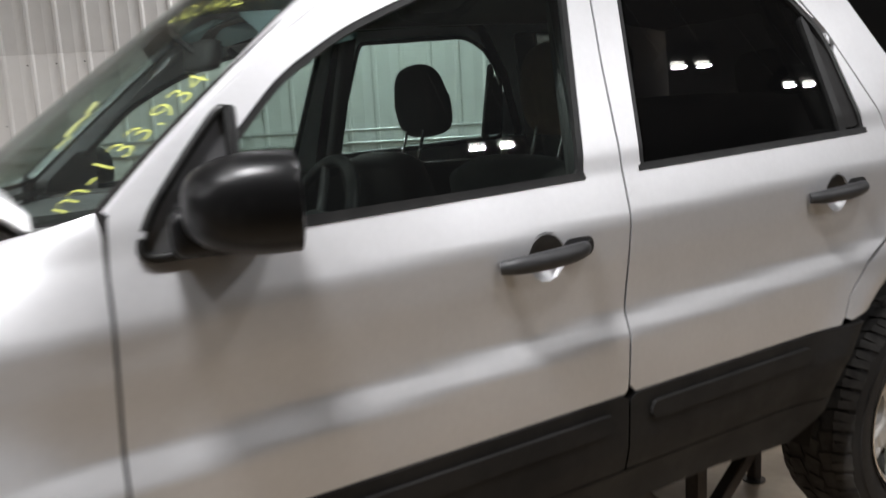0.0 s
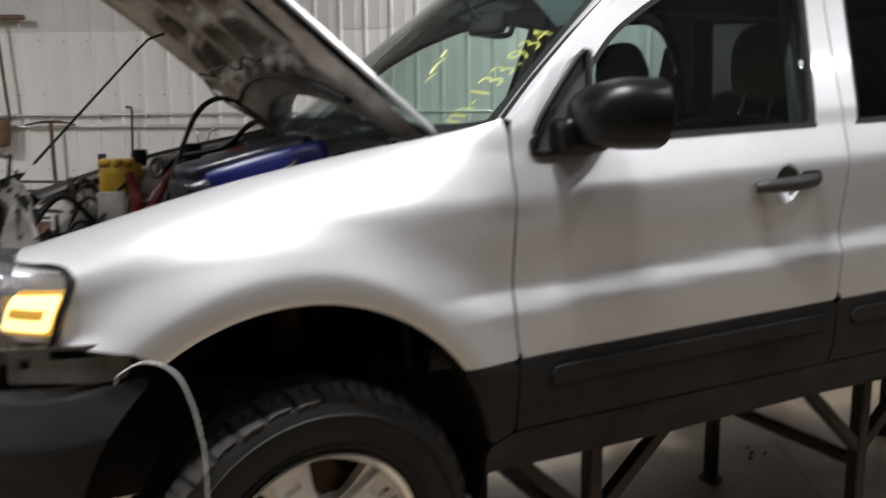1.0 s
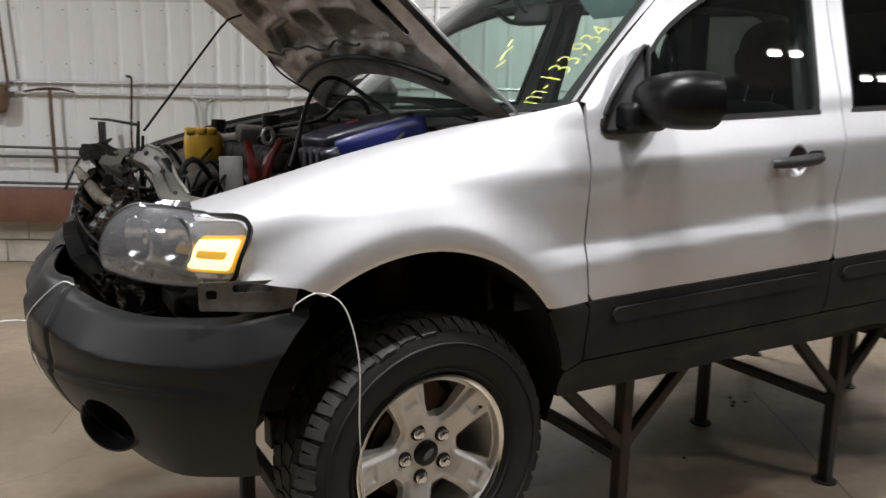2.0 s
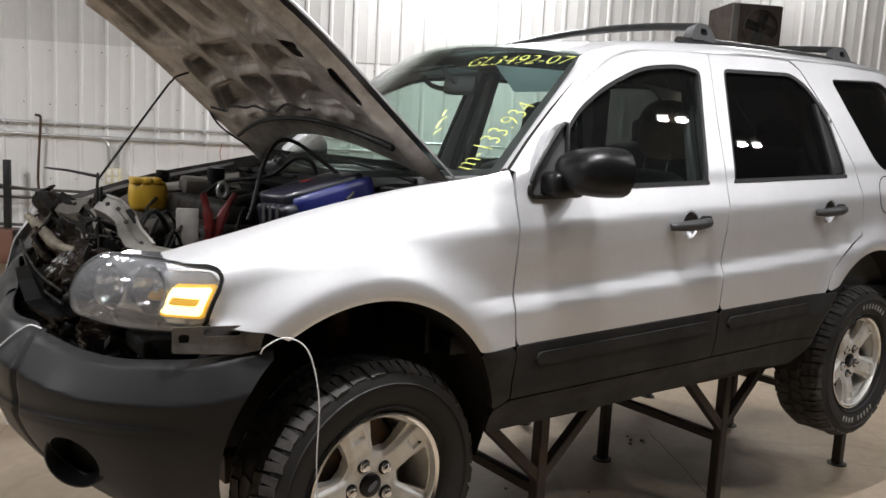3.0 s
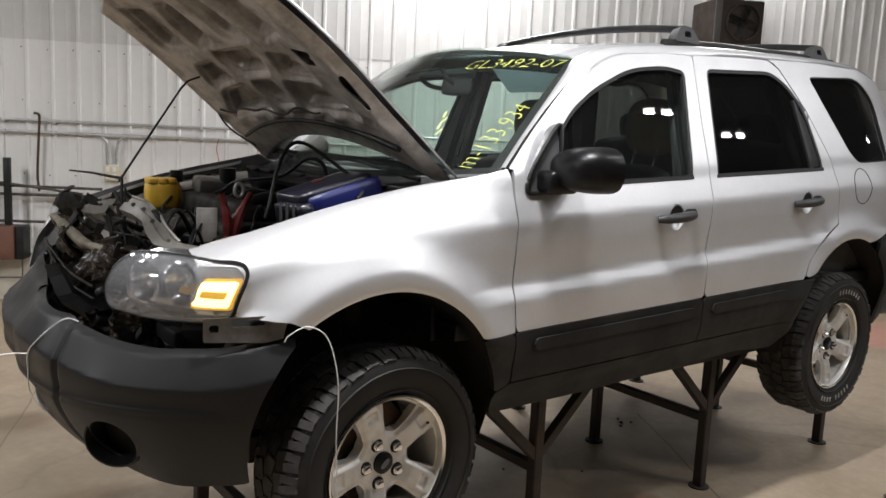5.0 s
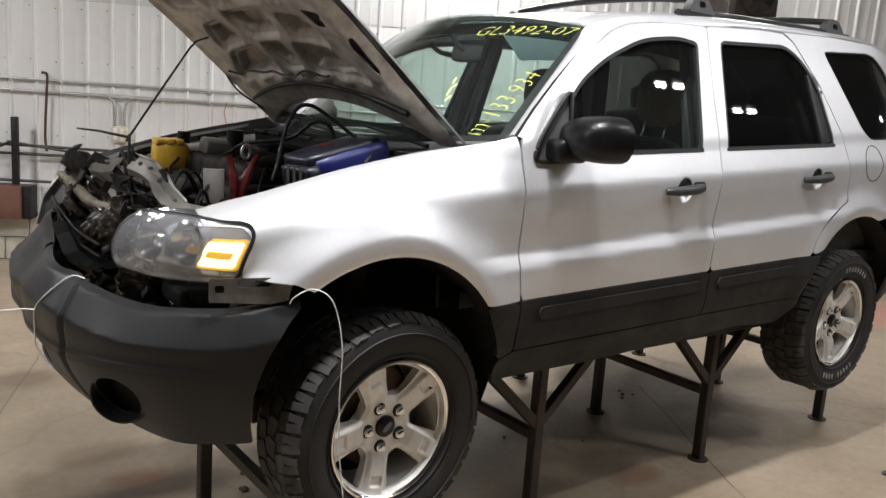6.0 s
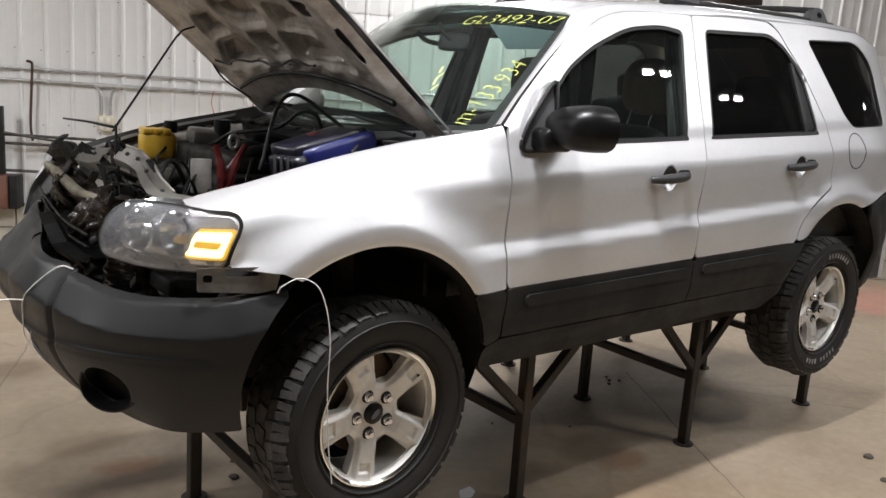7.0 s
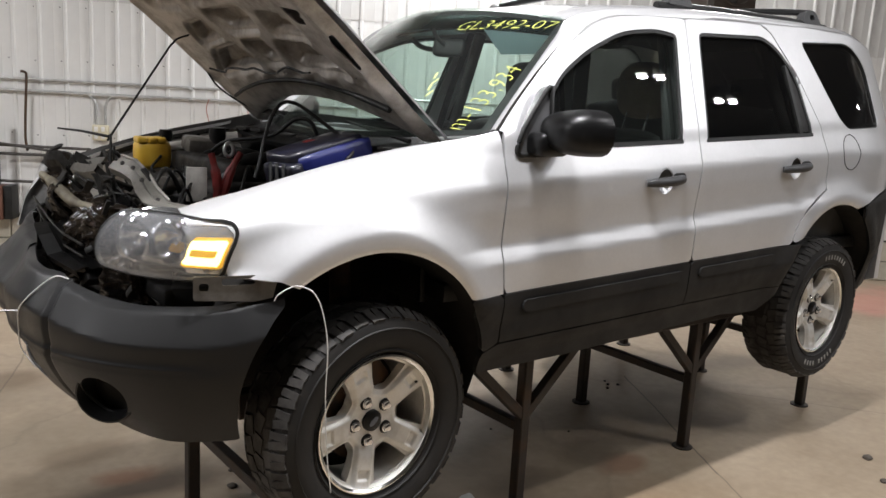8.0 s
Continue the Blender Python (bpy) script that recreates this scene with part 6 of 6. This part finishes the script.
for k in range(5):
    tube("condenser_tube", arc_path([(-0.645 + 0.01 * k, 0.34, 1.17 - 0.035 * k), (-0.66, 0.14, 1.155 - 0.035 * k + 0.01 * (k % 2)), (-0.65, -0.04, 1.115 - 0.035 * k), (-0.63, -0.24, 1.10 - 0.035 * k)], 6), 0.004, DARKMETAL, front)
box("lower_beam", pose(-0.60, 0, 0.88), (0.10, 1.25, 0.10), PLASTIC, front, "black crash beam", bevel=0.02)
box("upper_beam", pose(-0.50, 0, 1.02), (0.06, 1.30, 0.05), PLASTIC, front, bevel=0.012)
for s in (-1, 1):
    box("lamp_carrier", pose(-0.42, s * 0.58, 1.02, 0, 0, s * 25), (0.12, 0.20, 0.06), PLASTIC, front, "black lamp carrier", bevel=0.015)
    plate = lambda u, v: (u, s * (0.786 + 0.366 * (u + 0.503) + 0.10 * np.clip(1.065 - v, 0, 1)), v)
    slot = soft_outline([(-0.437, 1.083, 0.008), (-0.358, 1.086, 0.008), (-0.358, 1.102, 0.008), (-0.437, 1.102, 0.008)], 0.004)
    bracket = panel("bumper_bracket", lambda U, V: np.maximum(np.maximum(poly_sd(U, V, [(-0.503, 1.045), (-0.503, 1.106), (-0.30, 1.112), (-0.315, 1.05), (-0.36, 1.04)]),
                    -(np.maximum(np.abs(U + 0.478) - 0.011, np.abs(V - 1.079) - 0.010))), -poly_sd(U, V, slot)), (-0.52, -0.29, 1.03, 1.12), plate, PALEMETAL, front, "pale sheet metal bumper bracket", step=0.005, thick=0.003, flip=s > 0)
    box("folded_tab", pose(-0.492, s * 0.768, 1.074, 0, 0, s * -70), (0.036, 0.003, 0.058), PALEMETAL, bracket, bevel=0.001)
brk([((-0.70, 0.08, 1.12), (-0.62, 0.02, 1.13)), ((-0.71, -0.04, 1.10), (-0.62, -0.06, 1.11)), ((-0.70, -0.10, 1.05), (-0.60, -0.12, 1.06)), ((-0.66, -0.26, 1.03), (-0.58, -0.28, 1.04))], 0.012, PLASTIC, "broken_grille", "broken black grille piece")
for k in range(14):
    x, y, z = -0.60 + rnd.uniform(-0.05, 0.1), rnd.uniform(-0.55, 0.45), rnd.uniform(0.92, 1.12)
    box("debris", pose(x, y, z, rnd.uniform(-50, 50), rnd.uniform(-50, 50), rnd.uniform(0, 180)), (rnd.uniform(0.04, 0.12), rnd.uniform(0.02, 0.05), rnd.uniform(0.01, 0.04)), rnd.choice((PLASTIC, PLASTIC, DARKMETAL)), front, bevel=0.005)

# prop rod and the wires that hold the bumper
tagged(tube("prop_rod", arc_path([(-0.455, 0.12, 1.385), (-0.16, 0.40, 1.70), (-0.125, 0.425, 1.735), (-0.105, 0.435, 1.755), (-0.055, 0.445, 1.775)], 5), 0.004, TRIM, None, n=8), "thin black rod propping the bonnet", "prop rod")
WIRE = material("white_wire", (0.72, 0.72, 0.70), 0.5)
tagged(tube("tie_wire", arc_path([(-0.335, -0.905, 1.055), (-0.33, -0.92, 1.075), (-0.285, -0.935, 1.095), (-0.235, -0.95, 1.06), (-0.205, -0.955, 0.94), (-0.20, -0.945, 0.78), (-0.185, -0.935, 0.62), (-0.165, -0.93, 0.49)], 7), 0.0017, WIRE, None), "thin white wire hanging from the bumper corner", "wire")
on_bumper = []
for u, v in ((0.47, 1.046), (0.415, 1.046), (0.385, 1.025), (0.345, 0.98), (0.31, 0.94), (0.285, 0.88), (0.27, 0.82), (0.268, 0.75)):
    p = bumper_surface(np.array(u), np.array(v))
    on_bumper.append((float(p[0]) - 0.004, float(p[1]) - 0.003, v + (0.004 if v > 1.0 else 0)))
tagged(tube("tie_wire", arc_path(on_bumper, 7), 0.002, WIRE, None), "thin white wire tied round the bumper", "wire")
tagged(tube("tie_wire", arc_path([on_bumper[4], (-0.87, -0.33, 0.95), (-0.97, -0.36, 0.95), (-1.10, -0.38, 0.90), (-1.25, -0.34, 0.72), (-1.35, -0.30, 0.45), (-1.40, -0.28, 0.02)], 7), 0.002, WIRE, None), "thin white wire trailing from the bumper", "wire")

# ---- things on the wall ----
def wall_tube(name, pts, r, mat, label, category, n=8, steps=5, parent=None, smooth=True):
    p = [tuple(on_wall(*q)) for q in pts]
    t = tube(name, arc_path(p, steps) if smooth else p, r, mat, parent, "", n)
    if not parent:
        tagged(t, label, category)
    return t


for z in (1.545, 1.455):
    if z > 1.5:
        wall_tube("conduit", [(-7, z, 0.04), (9, z + 0.02, 0.04)], 0.012, GALV, "thin grey conduit along the wall", "conduit", smooth=False)
wall_tube("conduit", [(-7, 1.455, 0.04), (1.00, 1.458, 0.04), (1.07, 1.445, 0.04), (1.115, 1.40, 0.04), (1.125, 1.33, 0.04), (1.125, 1.20, 0.04)], 0.012, GALV, "thin grey conduit bending down to a box", "conduit")
wall_tube("conduit", [(9, 1.475, 0.04), (1.36, 1.46, 0.04), (1.27, 1.45, 0.04), (1.22, 1.41, 0.04), (1.20, 1.33, 0.04), (1.20, 1.20, 0.04)], 0.012, GALV, "thin grey conduit bending down to a box", "conduit")
for u in (-1.2, -0.4, 0.3, 0.7, 1.5, 1.9, 2.3, 2.8):
    for z in (1.545, 1.456):
        tagged(box("conduit_clip", WALL @ pose(u, -0.03, z), (0.03, 0.05, 0.035), GALV, bevel=0.004), "small grey conduit clip", "clip", "conduit clips")
outlet = new("outlet_box")
outlet.matrix_world = WALL @ pose(1.16, -0.045, 1.14)
tagged(outlet, "cream double power outlet box", "outlet")
CREAM = material("cream_plate", (0.62, 0.57, 0.42), 0.5, 0, (0.5, 0.45, 0.32), 20)
box("box_body", pose(0, 0, 0), (0.12, 0.08, 0.13), CREAM, outlet, bevel=0.008)
for u in (-0.028, 0.028):
    for z in (-0.03, 0.03):
        box("socket", pose(u, -0.042, z), (0.03, 0.006, 0.042), WALLP, outlet, bevel=0.003)
DARKBAR = material("dark_bar", (0.10, 0.095, 0.088), 0.5, 0.5, (0.05, 0.045, 0.04), 20, grain=0.2)
post = tagged(box("steel_post", WALL @ pose(0.36, -0.16, 0.96), (0.05, 0.05, 0.56), TRIM, bevel=0.004), "short black steel post of a rail", "post")
for z0, z1 in ((1.03, 1.00), (0.93, 0.935), (0.72, 0.705)):
    wall_tube("rail_bar", [(-3.0, z0 + 0.01, 0.13), (1.1, z1, 0.13)], 0.012, DARKBAR, "thin steel bar of a wall rail", "bar", smooth=False)
wall_tube("rail_bar", [(0.30, 1.035, 0.17), (0.95, 0.955, 0.15)], 0.011, DARKBAR, "thin steel bar of a wall rail", "bar", smooth=False)
wall_tube("hanging_cable", [(0.33, 1.03, 0.2), (0.20, 0.96, 0.2), (0.10, 0.80, 0.2), (-0.02, 0.55, 0.2)], 0.012, TRIM, "black cable hanging on the rail", "cable")
wall_tube("pry_bar", [(0.545, 1.615, 0.07), (0.575, 1.61, 0.06), (0.585, 1.58, 0.05), (0.575, 1.40, 0.05), (0.56, 1.10, 0.05), (0.575, 0.96, 0.06)], 0.011, RUST, "rust-brown pry bar hanging on the wall", "pry bar")
for u in (2.05, 2.40):
    wall_tube("thin_wire", [(u, 1.47, 0.05), (u - 0.02, 1.38, 0.05), (u, 1.28, 0.05), (u + 0.015, 1.12, 0.05)], 0.004, material("orange_wire", (0.36, 0.13, 0.09), 0.5), "thin orange wire hanging from the conduit", "wire")
WOOD = material("dark_wood", (0.13, 0.075, 0.04), 0.6, 0, (0.08, 0.045, 0.025), 12, grain=0.2, stretch=(1, 1, 6))
pick = new("pickaxe")
tagged(pick, "old pickaxe hanging on the wall", "pickaxe")
wall_tube("pick_head", [(-0.30, 1.475, 0.09), (-0.18, 1.495, 0.09), (-0.08, 1.50, 0.09), (0.02, 1.495, 0.09), (0.12, 1.475, 0.09)], [0.008] * 5 + [0.012] * 10 + [0.008] * 6, RUST, "", "", parent=pick)
wall_tube("pick_handle", [(-0.08, 1.49, 0.10), (-0.08, 1.15, 0.10), (-0.07, 0.80, 0.10)], 0.016, WOOD, "", "", parent=pick)
sack = new("hanging_tool")
tagged(sack, "brown tool hanging on the wall by its shaft", "tool")
wall_tube("tool_shaft", [(-0.47, 2.36, 0.10), (-0.45, 1.95, 0.10), (-0.42, 1.50, 0.10)], 0.013, WOOD, "", "", parent=sack)
cushion("tool_head", WALL @ pose(-0.55, -0.12, 1.42, 0, 6, 0), (0.24, 0.12, 0.24), WOOD, sack)
cushion("tool_grip", WALL @ pose(-0.40, -0.10, 2.33), (0.36, 0.05, 0.045), WOOD, sack)
beam = new("wall_beam")
tagged(beam, "brown painted beam on the block base", "beam")
box("beam_body", WALL @ pose(-3.24, -0.12, 0.53), (7.3, 0.20, 0.28), BROWN, beam, bevel=0.006)
box("beam_end", WALL @ pose(0.447, -0.11, 0.53), (0.07, 0.16, 0.28), TRIM, beam, "black end piece", bevel=0.006)
bm = bmesh.new()
for k in range(-12, 50):
    for z in (1.10, 1.715, 2.15):
        c = WALL @ Vector((k * 0.205 + 0.03, -0.006, z + 0.02 * ((k * 7) % 3 - 1) * 0.3))
        add_box(bm, Matrix.Translation(c) @ pose(0, 0, 0, 0, 0, WALL_TURN), (0.008, 0.006, 0.008), 0)
tagged(part("wall_screws", bm, DARKMETAL, smooth=False), "rows of small dark sheet screws on the wall", "screws", kind="stuff")
# unit heater hung near the wall
heater = new("unit_heater")
heater.matrix_world = WALL @ pose(*HEATER) @ Matrix.Scale(0.87, 4)
tagged(heater, "old brown unit heater hung high by the wall", "heater")
OLDBROWN = material("old_brown", (0.045, 0.033, 0.025), 0.55, 0.2, (0.035, 0.026, 0.02), 6, 0.35, 0.65, 0.8, grain=0.2)
box("heater_case", pose(0, 0, 0), (0.52, 0.50, 0.44), OLDBROWN, heater, bevel=0.02)
box("heater_side", pose(-0.22, -0.255, 0), (0.07, 0.02, 0.42), material("grey_case", (0.10, 0.092, 0.084), 0.5, 0.3), heater, bevel=0.006)
lathe("fan_ring", [(0.18, 0.0), (0.18, 0.03), (0.165, 0.03), (0.165, 0.0)], pose(0.04, -0.25, 0, 90), OLDBROWN, heater, n=36, closed=True)
for k in range(4):
    bm = bmesh.new()
    add_box(bm, pose(0.04, -0.262, 0) @ pose(0, 0, 0, 0, 90 * k + 20, 0) @ pose(0.085, 0, 0, 25, 0, 0), (0.145, 0.006, 0.10), 0.002)
    part("fan_blade", bm, DARKMETAL, heater)
tube("heater_rod", [(-0.25, 0, 0.24), (-0.25, 0, (4.65 - HEATER[2]) / 0.87)], 0.011, GALV, heater)
tube("heater_rod", [(0.25, 0, 0.24), (0.25, 0, (4.65 - HEATER[2]) / 0.87)], 0.011, GALV, heater)

# ---- things on the floor, far behind the car ----
crate = new("wooden_crate")
crate.matrix_world = pose(7.75, 1.05, 0, 0, 0, -30)
tagged(crate, "orange-brown wooden crate on the floor", "crate")
CRATE = material("crate_wood", (0.34, 0.17, 0.05), 0.6, 0, (0.24, 0.11, 0.035), 8, grain=0.2)
for k in range(4):
    box("board", pose(0, -0.25, 0.09 + 0.17 * k), (0.60, 0.02, 0.155), CRATE, crate, bevel=0.004)
    box("board", pose(-0.29, 0, 0.09 + 0.17 * k, 0, 0, 90), (0.48, 0.02, 0.155), CRATE, crate, bevel=0.004)
box("crate_core", pose(0, 0, 0.34), (0.56, 0.47, 0.66), BLACK, crate, bevel=0)
bucket = new("bucket")
bucket.matrix_world = pose(7.55, 0.55, 0)
tagged(bucket, "white plastic bucket on the floor", "bucket")
lathe("bucket_body", [(0.0, 0.0), (0.125, 0.0), (0.13, 0.02), (0.15, 0.36), (0.157, 0.36), (0.157, 0.38), (0.145, 0.385), (0.135, 0.05), (0.0, 0.045)], Matrix.Identity(4), WALLP, bucket, n=32)
tube("bucket_handle", arc_path([(-0.155, 0, 0.35), (-0.1, -0.15, 0.25), (0.1, -0.15, 0.25), (0.155, 0, 0.35)], 6), 0.004, GALV, bucket)
DEBRIS = material("grit", (0.10, 0.085, 0.07), 0.9)
rnd = random.Random(9)
for x, y, r in ((2.664, -1.178, 0.022), (0.0, 0.115, 0.02), (2.47, -1.34, 0.018), (1.45, 0.1, 0.012), (0.05, 0.25, 0.012), (2.33, 0.16, 0.010), (2.38, 0.13, 0.008), (2.28, 0.12, 0.009), (2.36, 0.21, 0.008), (2.02, -0.62, 0.009), (1.62, -0.20, 0.007), (1.30, 0.02, 0.008)):
    bm = bmesh.new()
    bmesh.ops.create_icosphere(bm, subdivisions=2, radius=r)
    for v in bm.verts:
        v.co *= 1 + 0.35 * (noise.noise(v.co * 60 + Vector((x, y, 0))))
        v.co.z = max(v.co.z * 0.6, -r * 0.4) + r * 0.4
    bm.transform(pose(x, y, 0.0, 0, 0, rnd.uniform(0, 180)))
    tagged(part("pebble", bm, DEBRIS, smooth=False), "small dark lump of grit on the floor", "pebble", "grit on the floor")

bm = bmesh.new()
bmesh.ops.create_circle(bm, cap_ends=True, segments=14, radius=0.05)
for v in bm.verts:
    v.co *= 1 + 0.5 * noise.noise(v.co * 40)
    v.co.y *= 0.6
top = bmesh.ops.extrude_face_region(bm, geom=bm.faces[:])
bmesh.ops.translate(bm, verts=[g for g in top["geom"] if isinstance(g, bmesh.types.BMVert)], vec=(0, 0, 0.003))
bm.transform(pose(0.75, -0.46, 0.0005, 0, 0, 30))
tagged(part("paint_flake", bm, WALLP, smooth=False), "pale flake of plastic on the floor", "flake")

# ---- the steel stand under the car ----
stand = new("car_stand")
tagged(stand, "dark welded steel car stand with braced legs", "stand")
ROWS_Y, COLS_X = (-0.61, 0.05, 0.66), (-0.19, 0.88, 1.98, 3.07)
RAIL = 0.665
for y in ROWS_Y:
    cols = COLS_X if y < 0.5 else COLS_X[1:]
    bm = bmesh.new()
    add_bar(bm, (cols[0] - 0.12, y, RAIL), (COLS_X[-1] + 0.12, y, RAIL), 0.055, 0.08)
    part("rail", bm, STEEL, stand)
    for x in cols:
        bm = bmesh.new()
        add_bar(bm, (x, y, 0.005), (x, y, RAIL - 0.03), 0.046, 0.046, 0.005)
        leg = part("leg", bm, STEEL, stand, "square steel leg")
        lathe("foot_plate", [(0.0, 0.0), (0.048, 0.0), (0.048, 0.006), (0.0, 0.007)], pose(x, y, 0.0), STEEL, leg, "round foot plate", n=24)
        for d in (-1, 1):
            if not COLS_X[0] - 0.1 < x + d * 0.27 < COLS_X[-1] + 0.1:
                continue
            bm = bmesh.new()
            add_bar(bm, (x, y, 0.385), (x + d * 0.27, y, RAIL - 0.03), 0.038, 0.038)
            part("brace", bm, STEEL, leg, "slanting brace")
for x in COLS_X:
    for a, b, z0, z1 in ((-0.61, 0.05, 0.34, 0.34), (0.05, 0.66, 0.34, 0.34), (-0.61, 0.66, RAIL + 0.0, RAIL + 0.0)):
        if x < 0 and b > 0.5:
            continue
        bm = bmesh.new()
        add_bar(bm, (x, a, z0), (x, b, z1), 0.038)
        part("cross_bar", bm, STEEL, stand)
for x in COLS_X[1:]:
    for y in (-0.61, 0.61):
        box("pad", pose(x, y, 0.735), (0.09, 0.07, 0.06), STEEL, stand, bevel=0.004)
